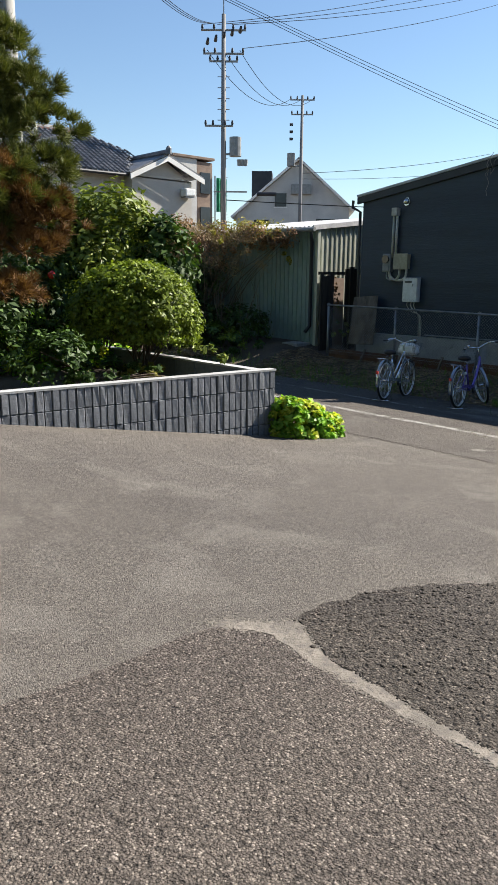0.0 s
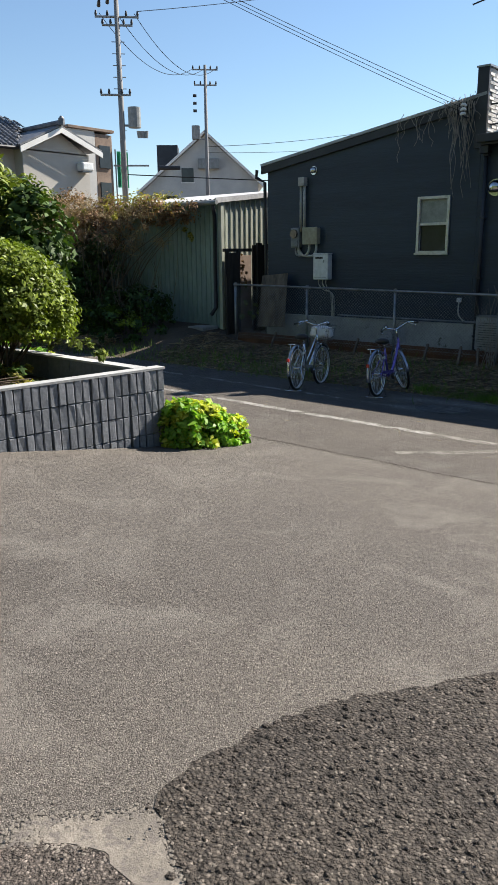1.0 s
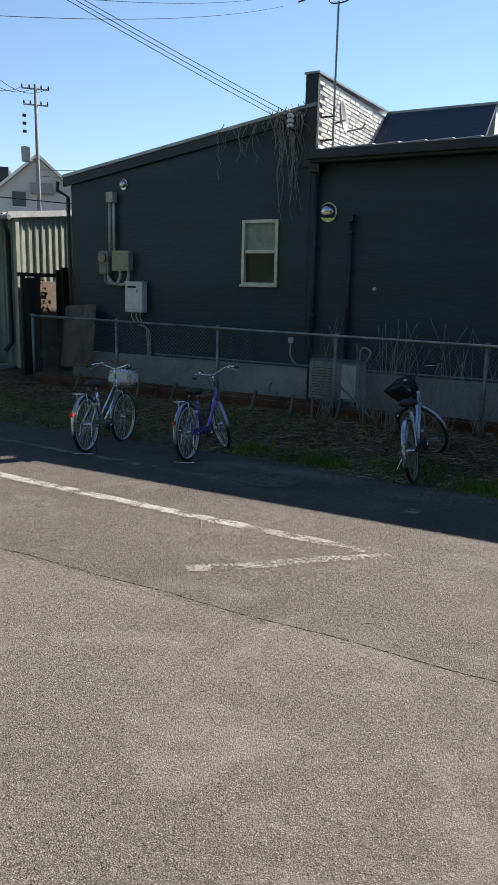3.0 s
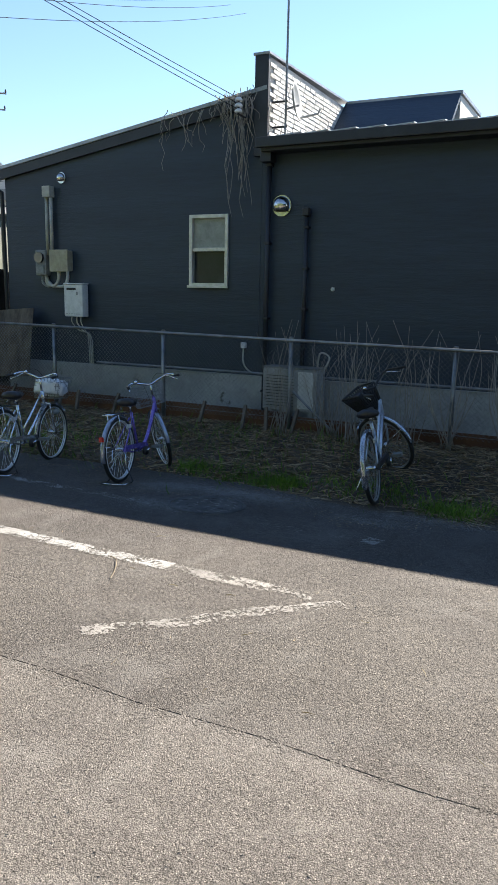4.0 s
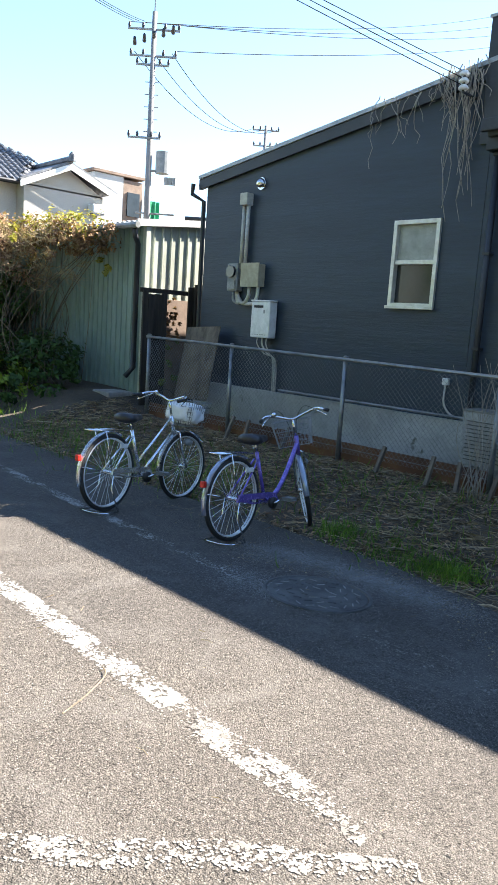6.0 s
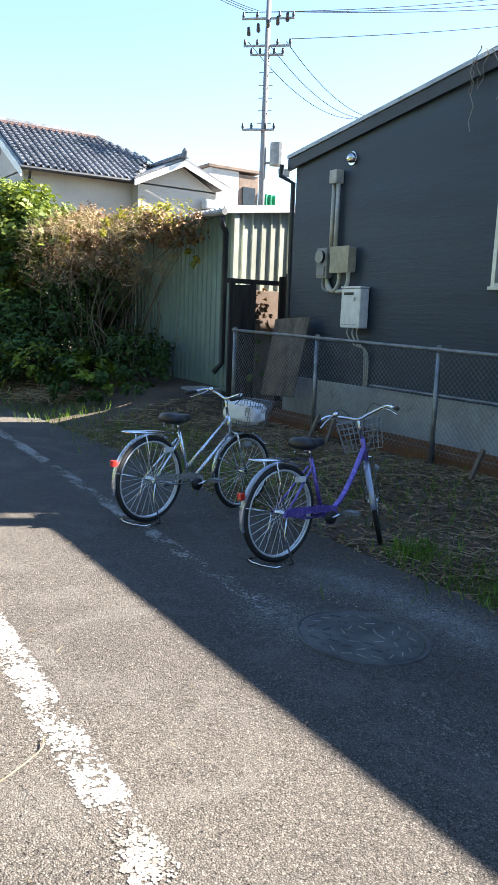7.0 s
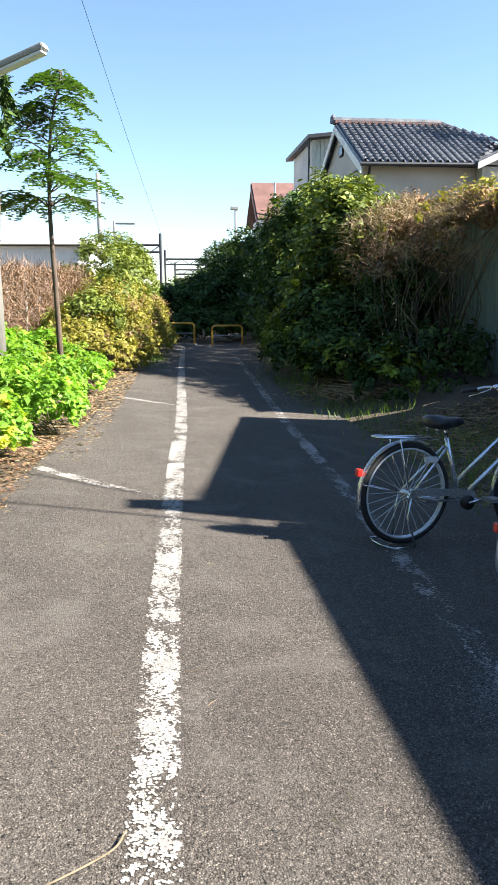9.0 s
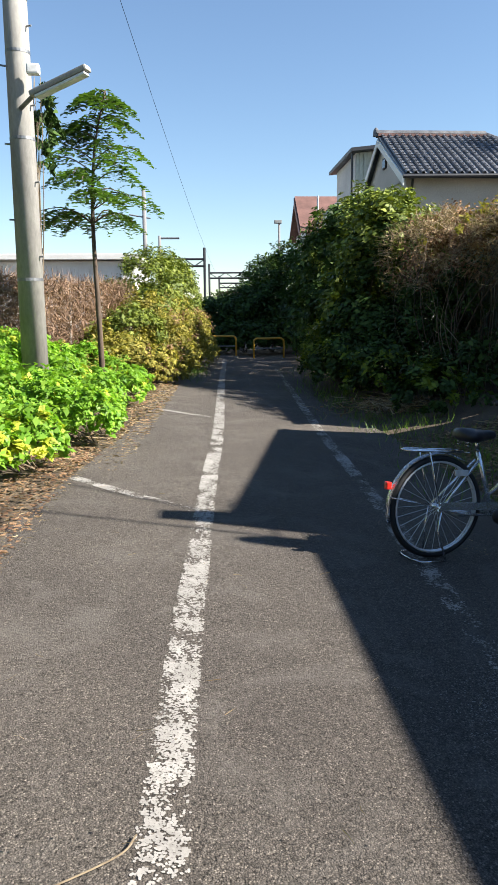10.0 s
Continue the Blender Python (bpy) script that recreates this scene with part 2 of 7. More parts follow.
# dark shrub green, lowered further so the colour also carries hedge shade
L_DARK_SHADE = leaf_mat("dark_shaded_shrub_leaf", (0.02, 0.045, 0.012), (0.075, 0.135, 0.028), 0.58, 0.12)
L_VINE = leaf_mat("vine_leaf", (0.065, 0.1, 0.018), (0.22, 0.26, 0.045), 0.5, 0.13)
L_DRY = leaf_mat("dry_brown_leaf", (0.115, 0.06, 0.04), (0.37, 0.24, 0.145), 0.8, 0.15)
L_YELLOW = leaf_mat("lime_leaf", (0.29, 0.36, 0.03), (0.62, 0.62, 0.11), 0.45, 0.35)
L_FRESH = leaf_mat("fresh_green_leaf", (0.11, 0.25, 0.03), (0.28, 0.46, 0.06), 0.45, 0.35)
L_AUTUMN = leaf_mat("olive_leaf", (0.12, 0.13, 0.026), (0.38, 0.32, 0.075), 0.6, 0.28)
L_PINE = leaf_mat("pine_needle", (0.055, 0.078, 0.02), (0.2, 0.21, 0.055), 0.5, 0.1)
L_PINEDRY = leaf_mat("brown_pine_needle", (0.1, 0.05, 0.02), (0.24, 0.13, 0.05), 0.7, 0.1)
L_GRASS = leaf_mat("grass_blade", (0.06, 0.12, 0.02), (0.19, 0.3, 0.055), 0.5)
L_TREE = leaf_mat("compound_leaf", (0.045, 0.1, 0.025), (0.13, 0.23, 0.05), 0.45)


# ---- builders ----
def thing(name, at=(0, 0, 0), label="", category="", group="", rz=0.0, kind=""):
    e = new(name)
    e.empty_display_size = 0.2
    e.matrix_basis = pose(*at, 0, 0, rz)
    return tagged(e, label, category, group, kind)


def base_of(ob):
    p = Vector((0, 0, 0))
    while ob:
        p += ob.location
        ob = ob.parent
    return p


def part(name, bm, material, parent=None, label="", world=True, smooth=False, kind=""):
    """One mesh object from bm under parent; world: bm is in world metres and the parents are unturned."""
    if parent and world:
        bmesh.ops.translate(bm, verts=bm.verts, vec=-base_of(parent))
    me = bpy.data.meshes.new(name)
    bm.to_mesh(me)
    bm.free()
    me.materials.append(material)
    if smooth:
        me.shade_smooth()
    ob = new(name, me)
    ob.parent = parent
    return tagged(ob, label, kind=kind)


def raw(name, verts, faces, material, parent=None, label="", kind="", smooth=False):
    """One mesh object from arrays in world metres; faces all of one size."""
    verts, faces = np.asarray(verts, np.float32), np.asarray(faces, np.int32)
    if parent:
        verts = verts - np.array(base_of(parent), np.float32)
    me = bpy.data.meshes.new(name)
    k = faces.shape[1]
    me.vertices.add(len(verts))
    me.vertices.foreach_set("co", verts.ravel())
    me.loops.add(faces.size)
    me.loops.foreach_set("vertex_index", faces.ravel())
    me.polygons.add(len(faces))
    me.polygons.foreach_set("loop_start", np.arange(0, faces.size, k, dtype=np.int32))
    me.update(calc_edges=True)
    me.materials.append(material)
    if smooth:
        me.shade_smooth()
    ob = new(name, me)
    ob.parent = parent
    return tagged(ob, label, kind=kind)


def box(bm, x0, x1, y0, y1, z0, z1, bevel=0.0, m=None):
    r = bmesh.ops.create_cube(bm, size=1.0)
    vs = r["verts"]
    for v in vs:
        v.co = Vector(((x0 + x1) / 2 + v.co.x * (x1 - x0), (y0 + y1) / 2 + v.co.y * (y1 - y0), (z0 + z1) / 2 + v.co.z * (z1 - z0)))
    if bevel:
        es = list({e for v in vs for e in v.link_edges})
        out = bmesh.ops.bevel(bm, geom=es, offset=bevel, segments=2, affect="EDGES", profile=0.6)
        vs = list({v for f in out["faces"] for v in f.verts} | {v for v in vs if v.is_valid})
    if m is not None:
        bmesh.ops.transform(bm, matrix=m, verts=vs)
    return bm


def one_box(*a, **k):
    return box(bmesh.new(), *a, **k)


def tube(bm, pts, r, seg=8, closed=False, cap=True):
    """A round tube through points; r is one radius or one for each point."""
    pts = [Vector(p) for p in pts]
    n = len(pts)
    rings, side = [], None
    for i, p in enumerate(pts):
        a = pts[(i - 1) % n] if closed or i else p
        b = pts[(i + 1) % n] if closed or i < n - 1 else p
        d = (b - a).normalized()
        if side is None:
            side = d.orthogonal().normalized()
        side = (side - d * side.dot(d)).normalized()
        up = d.cross(side)
        rad = r[i] if isinstance(r, (list, tuple)) else r
        rings.append([bm.verts.new(p + (side * math.cos(2 * math.pi * j / seg) + up * math.sin(2 * math.pi * j / seg)) * rad) for j in range(seg)])
    for i in range(n if closed else n - 1):
        a, b = rings[i], rings[(i + 1) % n]
        for j in range(seg):
            bm.faces.new((a[j], a[(j + 1) % seg], b[(j + 1) % seg], b[j]))
    if cap and not closed:
        bm.faces.new(rings[0][::-1])
        bm.faces.new(rings[-1])
    return bm


def one_tube(pts, r, seg=8, **k):
    return tube(bmesh.new(), pts, r, seg, **k)


def curve_pts(pts, n=8):
    """A smooth line through a few points."""
    p = [Vector(pts[0]) * 2 - Vector(pts[1])] + [Vector(q) for q in pts] + [Vector(pts[-1]) * 2 - Vector(pts[-2])]
    out = []
    for i in range(1, len(p) - 2):
        for k in range(n):
            t = k / n
            a, b, c, d = p[i - 1], p[i], p[i + 1], p[i + 2]
            out.append(0.5 * ((2 * b) + (c - a) * t + (2 * a - 5 * b + 4 * c - d) * t * t + (3 * b - a - 3 * c + d) * t ** 3))
    return out + [p[-2]]


def prism(pts, z0, z1):
    """An upright prism over a plan outline."""
    bm = bmesh.new()
    lo = [bm.verts.new((x, y, z0)) for x, y in pts]
    hi = [bm.verts.new((x, y, z1)) for x, y in pts]
    bm.faces.new(lo[::-1])
    bm.faces.new(hi)
    for i in range(len(pts)):
        j = (i + 1) % len(pts)
        bm.faces.new((lo[i], lo[j], hi[j], hi[i]))
    bmesh.ops.recalc_face_normals(bm, faces=bm.faces)
    return bm


def slab(corners, thick):
    """A plate from a flat outline of 3D corners, thick downwards along its normal."""
    bm = bmesh.new()
    c = [Vector(p) for p in corners]
    n = (c[1] - c[0]).cross(c[2] - c[0]).normalized()
    if n.z < 0 or (abs(n.z) < 1e-6 and n.x > 0):
        n = -n
    a = [bm.verts.new(p) for p in c]
    b = [bm.verts.new(p - n * thick) for p in c]
    bm.faces.new(a)
    bm.faces.new(b[::-1])
    for i in range(len(c)):
        j = (i + 1) % len(c)
        bm.faces.new((a[i], b[i], b[j], a[j]))
    bmesh.ops.recalc_face_normals(bm, faces=bm.faces)
    return bm


def smooth01(t):
    t = min(1.0, max(0.0, t))
    return t * t * (3 - 2 * t)


def height(x, y):
    """Height of the ground: driveway falling to the lane, rising by the planter, a low bank under the fence and shed."""
    h = 0.058 * (8.364 - max(-6.0, min(x, 11.2)))
    h += 0.1 * min(max(5.7 - x, 0), 4.5) * smooth01((y - 2.8) / 3.2)
    h += 0.22 * smooth01((x - 10.7) / 2.2) + 0.3 * smooth01((x - 11.0) / 2.4) * smooth01((y - 11.0) / 2.0) * smooth01((26 - y) / 8)
    return h


def sheet(name, outline, material, lift, label="", step=0.5, kind="structure", skirt=0.05, parent=None):
    """A paved sheet over a plan outline that follows the ground."""
    bm = bmesh.new()
    bm.faces.new([bm.verts.new((x, y, 0)) for x, y in outline])
    xs, ys = [p[0] for p in outline], [p[1] for p in outline]
    for axis, lo, hi in ((0, min(xs), max(xs)), (1, min(ys), max(ys))):
        k = math.floor(lo / step) + 1
        while k * step < hi:
            co, no = [0, 0, 0], [0, 0, 0]
            co[axis], no[axis] = k * step, 1
            bmesh.ops.bisect_plane(bm, geom=bm.verts[:] + bm.edges[:] + bm.faces[:], plane_co=co, plane_no=no)
            k += 1
    bmesh.ops.triangulate(bm, faces=[f for f in bm.faces if len(f.verts) > 4])
    bmesh.ops.recalc_face_normals(bm, faces=bm.faces)
    if bm.faces[:] and bm.faces[:][0].normal.z < 0:
        bmesh.ops.reverse_faces(bm, faces=bm.faces)
    edge = [e for e in bm.edges if e.is_boundary]
    out = bmesh.ops.extrude_edge_only(bm, edges=edge)
    low = {v for v in out["geom"] if isinstance(v, bmesh.types.BMVert)}
    for v in bm.verts:
        v.co.z = height(v.co.x, v.co.y) + lift - (skirt if v in low else 0)
    ob = part(name, bm, material, parent, label)
    return tagged(ob, label, kind=kind)


def wobble(pts, amount, step, seed=0):
    """Plan outline with its sides broken into short uneven steps."""
    out, rnd = [], random.Random(seed)
    for (x0, y0), (x1, y1) in zip(pts, pts[1:] + pts[:1]):
        n = max(1, int(math.hypot(x1 - x0, y1 - y0) / step))
        for i in range(n):
            f = i / n
            k = 0 if i == 0 else amount
            out.append((x0 + (x1 - x0) * f + rnd.uniform(-k, k), y0 + (y1 - y0) * f + rnd.uniform(-k, k)))
    return out


# ---- ground and paving ----
nx, ny = 150, 150
gx = np.sign(np.linspace(-1, 1, nx)) * np.abs(np.linspace(-1, 1, nx)) ** 3.2 * 700 + 8
gy = np.sign(np.linspace(-1, 1, ny)) * np.abs(np.linspace(-1, 1, ny)) ** 3.2 * 700 + 9
gv = [(x, y, height(x, y) - 0.035) for y in gy for x in gx]
gf = [(j * nx + i, j * nx + i + 1, (j + 1) * nx + i + 1, (j + 1) * nx + i) for j in range(ny - 1) for i in range(nx - 1)]
tagged(raw("ground", gv, gf, M_SOIL, None, "bare brown soil with dry bits", smooth=True), kind="structure")
LEFT_EDGE = [(6.78, 5.6), (7.0, 6.6), (7.15, 7.5), (7.3, 9.4), (7.55, 11.7), (7.7, 17.4), (8.5, 22.4), (9.0, 27.8), (9.1, 33)]
RIGHT_EDGE = [(11.7, 33), (11.4, 26), (10.85, 20), (10.55, 15.2), (10.9, 13.4), (10.95, 11), (10.95, 7.6), (11.0, 5.2), (10.75, 4.0), (10.6, 3.3), (10.75, 1.5), (10.8, -14)]
sheet("driveway", [(-9, -14), (7.1, -14), (7.1, 2.2), (7.1, 4.0), (6.9, 5.6), (6.2, 5.9), (5.72, 5.95), (2.85, 6.3), (-9, 7.4)], M_DRIVE, 0.0, "pale grey worn asphalt driveway", 0.6)
sheet("road", wobble([(6.79, -14), (6.75, 2.3), (6.79, 4.0)] + LEFT_EDGE + RIGHT_EDGE, 0.025, 0.5, 3), M_ROAD, 0.003, "coarse dark asphalt lane with worn white lines", 0.6)
sheet("old_pavement", wobble([(-8.9, -13.9), (2.05, -13.9), (2.03, 0.97), (2.09, 1.37), (2.14, 1.59), (2.11, 1.82), (2.2, 2.1), (2.12, 2.37), (1.86, 2.37), (1.45, 2.33), (0.98, 2.32), (-8.9, 2.5)], 0.012, 0.12, 5), M_OLD, 0.002, "old coarse brownish asphalt with exposed aggregate", 0.6)
sheet("broken_pavement", wobble([(2.1, -13.8), (6.6, -13.8), (6.5, 0.2), (4.6, 1.3), (3.86, 1.72), (3.22, 2.12), (2.8, 2.2), (2.55, 2.22), (2.42, 2.21), (2.3, 2.02), (2.19, 1.82), (2.16, 1.58), (2.14, 1.33), (2.11, 0.95)], 0.028, 0.05, 7), M_PATCH, 0.0035, "dark crumbling patch of rough asphalt", 0.6)
sheet("cement_seam", wobble([(2.09, 2.34), (2.2, 2.24), (2.35, 2.15), (2.28, 2.03), (2.2, 1.86), (2.16, 1.6), (2.14, 1.33), (2.12, 1.0), (2.08, 0.3), (2.05, 0.3), (2.06, 1.0), (2.08, 1.33), (2.1, 1.6), (2.1, 1.86), (2.14, 2.0), (2.16, 2.12), (2.11, 2.24)], 0.022, 0.04, 9), M_FILL, 0.0037, "pale sandy cement filler along a crack", 0.6)
SEAM = curve_pts([(2.06, 2.38, 0), (2.17, 2.25, 0), (2.29, 2.15, 0), (2.2, 2.0, 0), (2.14, 1.86, 0), (2.125, 1.6, 0), (2.11, 1.33, 0), (2.095, 1.0, 0), (2.06, 0.3, 0)], 10)
rnd = random.Random(61)
sv, sf = [], []
for a in range(5200):
    c = SEAM[min(len(SEAM) - 1, int(len(SEAM) * rnd.random() ** 1.1))]
    spread = 0.032 if c.y > 1.95 else 0.024
    x, y = c.x + rnd.gauss(0, spread), c.y + rnd.gauss(0, spread)
    z, r, k = height(x, y) + 0.0028, rnd.uniform(0.0025, 0.0085), len(sv)
    t = rnd.uniform(0, 6.28)
    for i in range(5):
        q = r * rnd.uniform(0.6, 1.2)
        sv.append((x + q * math.cos(t + i * 1.2566), y + q * math.sin(t + i * 1.2566), z))
    sv.append((x, y, z + r * 0.35))
    sf += [(k + i, k + (i + 1) % 5, k + 5) for i in range(5)]
raw("sand_crumbs", sv, sf, M_FILL, None, "sandy cement crumbs spread along the crack", "stuff")
sv, sf = [], []
for a in range(2600):
    x = rnd.uniform(2.1, 4.3)
    y = rnd.uniform(0.5, 2.2)
    if y > 2.22 - max(0, (x - 2.9) * 0.52) or x < 2.13 + 0.09 * max(0, y - 1.2) or (x < 2.35 and y > 1.95):
        continue
    z, r, k = height(x, y) + 0.004, rnd.uniform(0.005, 0.02) * rnd.choice((0.6, 1, 1)), len(sv)
    t = rnd.uniform(0, 6.28)
    for i in range(6):
        q = r * rnd.uniform(0.65, 1.15)
        sv.append((x + q * math.cos(t + i * 1.0472), y + q * math.sin(t + i * 1.0472), z - 0.001))
    for i in range(6):
        p = sv[k + i]
        sv.append((x + (p[0] - x) * 0.7, y + (p[1] - y) * 0.7, z + r * 0.3 * rnd.uniform(0.6, 1.2)))
    sf += [(k + i, k + (i + 1) % 6, k + 6 + (i + 1) % 6, k + 6 + i) for i in range(6)] + [(k + 6, k + 7, k + 8, k + 9), (k + 6, k + 9, k + 10, k + 11)]
raw("broken_stones", sv, sf, M_PATCH, None, "loose crumbling lumps of dark asphalt", "stuff")

sv, sf = [], []
for a in range(3800):
    y = rnd.uniform(-0.5, 5.6)
    x = 6.77 + rnd.gauss(0, 0.03) + 0.02 * math.sin(y * 3)
    z, r, k = height(x, y) + 0.002, rnd.uniform(0.004, 0.012), len(sv)
    t = rnd.uniform(0, 6.28)
    for i in range(5):
        q = r * rnd.uniform(0.6, 1.2)
        sv.append((x + q * math.cos(t + i * 1.2566), y + q * math.sin(t + i * 1.2566), z - 0.002))
    sv.append((x, y, z + r * 0.3))
    sf += [(k + i, k + (i + 1) % 5, k + 5) for i in range(5)]
raw("joint_crumbs", sv, sf, M_DRIVE, None, "crumbs of asphalt along the joint", "stuff")


def painted_line(pts, width, keep, seed, mat=None, cell=0.0065):
    """Worn road paint: small uneven flakes left between bare spots."""
    rnd = random.Random(seed)
    line = curve_pts([(x, y, 0) for x, y in pts], 12)
    verts, faces, s = [], [], 0.0
    for a, b in zip(line, line[1:]):
        seg, d = (b - a).length, (b - a).normalized()
        side = Vector((-d.y, d.x, 0))
        n = max(1, round(seg / cell))
        for i in range(n):
            for j in range(round(width / cell) + 2):
                o = (j - 0.5) * cell - width / 2 + rnd.uniform(-0.4, 0.4) * cell
                p = a + d * (i / n * seg + rnd.uniform(-0.4, 0.4) * cell) + side * o
                u = s + i / n * seg
                w = noise.noise((u * 6 + seed, o * 9, seed)) * 0.45 + noise.noise((p.x * 38, p.y * 38, seed)) * 0.42 + noise.noise((p.x * 120, p.y * 120, seed)) * 0.5 + noise.noise((u * 1.1, seed * 3.1, 0)) * 0.4
                edge = 0.5 * max(0, abs(o) / (width / 2) - 0.75)
                if w - edge < keep:
                    continue
                k, t = len(verts), rnd.uniform(0, 6.28)
                for c in range(5):
                    r = cell * rnd.uniform(0.6, 1.0)
                    q = p + Vector((math.cos(t + c * 1.2566) * r, math.sin(t + c * 1.2566) * r, 0))
                    verts.append((q.x, q.y, height(q.x, q.y) + 0.0055 + 0.0006 * rnd.random()))
                faces.append((k, k + 1, k + 2, k + 3, k + 4))
        s += seg
    return raw("road_line", verts, faces, mat or M_PAINT, None, "worn flaking white road line on asphalt", "structure")


painted_line([(8.36, 6.2), (8.4, 6.9), (8.52, 9.6), (8.67, 12.5), (8.9, 19.2), (9.3, 29)], 0.135, -0.06, 1)
painted_line([(8.32, 4.3), (8.33, 5.0), (8.37, 6.25)], 0.14, -0.06, 11)
painted_line([(8.32, 3.3), (8.31, 3.9), (8.3, 4.4)], 0.14, 0.03, 12, M_FADED)
painted_line([(9.75, 5.4), (9.77, 6.3), (9.8, 7.2), (9.9, 9.1), (10.05, 13), (10.3, 17.4), (10.7, 25)], 0.13, 0.08, 2)
painted_line([(7.2, 4.1), (7.6, 3.72), (7.9, 3.5), (8.3, 3.1)], 0.12, 0.05, 3, M_FADED)
painted_line([(7.33, 9.25), (7.9, 8.7), (8.38, 8.28)], 0.11, 0.02, 4)
painted_line([(7.77, 14.26), (8.2, 13.9), (8.6, 13.54)], 0.11, 0.0, 5)
painted_line([(9.7, 3.32), (9.73, 3.45)], 0.16, 0.1, 8)
painted_line([(9.72, 3.5), (9.74, 3.95), (9.72, 4.4)], 0.25, 0.36, 9, M_FADED)

# tall dark boxes added out of sight to block skylight and deepen the shade
M_SKYBLOCK = surface("dark_sky_blocker", (0.02, 0.035, 0.012), (0.05, 0.075, 0.025), 0.9, big=0.6, fine=6, relief=0.05)
tagged(part("sky_blocker", one_box(-12.5, -11.5, -16, 26, 0, 13), M_SKYBLOCK, None, "unseen dark box added to block skylight"), kind="structure")
tagged(part("sky_blocker", one_box(-11.5, 10, -17, -16, 0, 11), M_SKYBLOCK, None, "unseen dark box added to block skylight"), kind="structure")

# ---- dark building ----
WX = 14.05
building = thing("building", (WX, 6, 0), "low dark navy-painted building with a sloping roof edge", "building")


def roof_z(y):
    return 3.72 + (11.32 - y) * 0.157


# gable wall with a real window opening
bm = bmesh.new()
WY0, WY1, WZ0, WZ1 = 7.0, 7.64, 1.86, 2.87
cols = [6.5, WY0, WY1, 11.2]
for i in range(3):
    a, b = cols[i], cols[i + 1]
    tops = (roof_z(a) - 0.14, roof_z(b) - 0.14)
    spans = [((0.0, 0.0), tops)] if i != 1 else [((0.0, 0.0), (WZ0, WZ0)), ((WZ1, WZ1), tops)]
    for (l0, l1), (h0, h1) in spans:
        v = [bm.verts.new(p) for p in ((WX, a, l0), (WX, b, l1), (WX, b, h1), (WX, a, h0), (WX + 0.2, a, l0), (WX + 0.2, b, l1), (WX + 0.2, b, h1), (WX + 0.2, a, h0))]
        for f in ((0, 1, 2, 3), (4, 7, 6, 5), (0, 4, 5, 1), (1, 5, 6, 2), (2, 6, 7, 3), (3, 7, 4, 0)):
            bm.faces.new([v[k] for k in f])
bmesh.ops.remove_doubles(bm, verts=bm.verts, dist=0.0005)
bmesh.ops.recalc_face_normals(bm, faces=bm.faces)
part("wall", bm, M_WALL, building)
part("wall", one_box(WX + 0.003, WX + 0.2, -14, 6.497, 0, 3.744), M_WALL, building)
part("wall", one_box(WX + 0.2, 22, 11.0, 11.2, 0, 3.6), M_WALL, building)
part("wall", one_box(WX + 0.2, 22, -14, -13.8, 0, 3.6), M_WALL, building)
part("wall", one_box(21.8, 22, -13.8, 11.0, 0, 3.6), M_WALL, building)
part("roof", slab([(WX - 0.08, 11.34, roof_z(11.34)), (22, 11.34, roof_z(11.34)), (22, 6.42, roof_z(6.42)), (WX - 0.08, 6.42, roof_z(6.42))], 0.05), M_CAP, building, "grey metal roof edge")
bm = bmesh.new()
for y0, y1 in ((6.44, 11.34),):
    v = [bm.verts.new(p) for x in (WX - 0.06, WX - 0.004) for p in ((x, y0, roof_z(y0) - 0.055), (x, y1, roof_z(y1) - 0.055), (x, y1, roof_z(y1) - 0.2), (x, y0, roof_z(y0) - 0.2))]
    for f in ((0, 1, 2, 3), (7, 6, 5, 4), (0, 4, 5, 1), (1, 5, 6, 2), (2, 6, 7, 3), (3, 7, 4, 0)):
        bm.faces.new([v[k] for k in f])
bmesh.ops.recalc_face_normals(bm, faces=bm.faces)
part("fascia", bm, M_TRIM, building)
part("roof", slab([(WX - 0.27, 6.4, 3.8), (22, 6.4, 3.9), (22, -14, 3.9), (WX - 0.27, -14, 3.8)], 0.05), M_TRIM, building)
part("fascia", one_box(WX - 0.27, WX - 0.008, -14, 6.4, 3.62, 3.745, 0.01), M_TRIM, building)
part("gutter", one_box(WX - 0.33, WX - 0.274, -14, 6.45, 3.66, 3.79, 0.012), M_TRIM, building)
for i in range(26):
    y = 6.2 - i * 0.37
    part("roof_plate", slab([(WX - 0.22, y, 3.818), (WX - 0.22, y - 0.355, 3.838), (WX + 0.12, y - 0.355, 3.87), (WX + 0.12, y, 3.85)], 0.012), M_WHITE, building, "pale metal roof plate")
part("eave_pipe", one_tube([(WX - 0.12, 11.4, 3.6), (WX - 0.12, 11.42, 3.45), (WX + 0.02, 11.3, 3.35), (WX + 0.02, 11.26, 0.1)], 0.035), M_TRIM, building)
# party wall faced with bricks rising over the roofs, a dark pitched roof behind it
RX, RZ, RY = 16.96, 4.93, 4.5
part("parapet_core", one_box(WX - 0.02, 18.5, 6.42, 6.58, 3.7, 4.86), M_MORTAR, building)
part("parapet_end", one_box(WX - 0.075, WX - 0.023, 6.4, 6.6, 3.6, 4.87, 0.006), M_TRIM, building, "dark corner trim")
part("parapet_cap", slab([(WX - 0.09, 6.38, 4.9), (WX - 0.09, 6.62, 4.9), (RX + 0.1, 6.62, 4.965), (RX + 0.1, 6.38, 4.965)], 0.03), M_CAP, building)
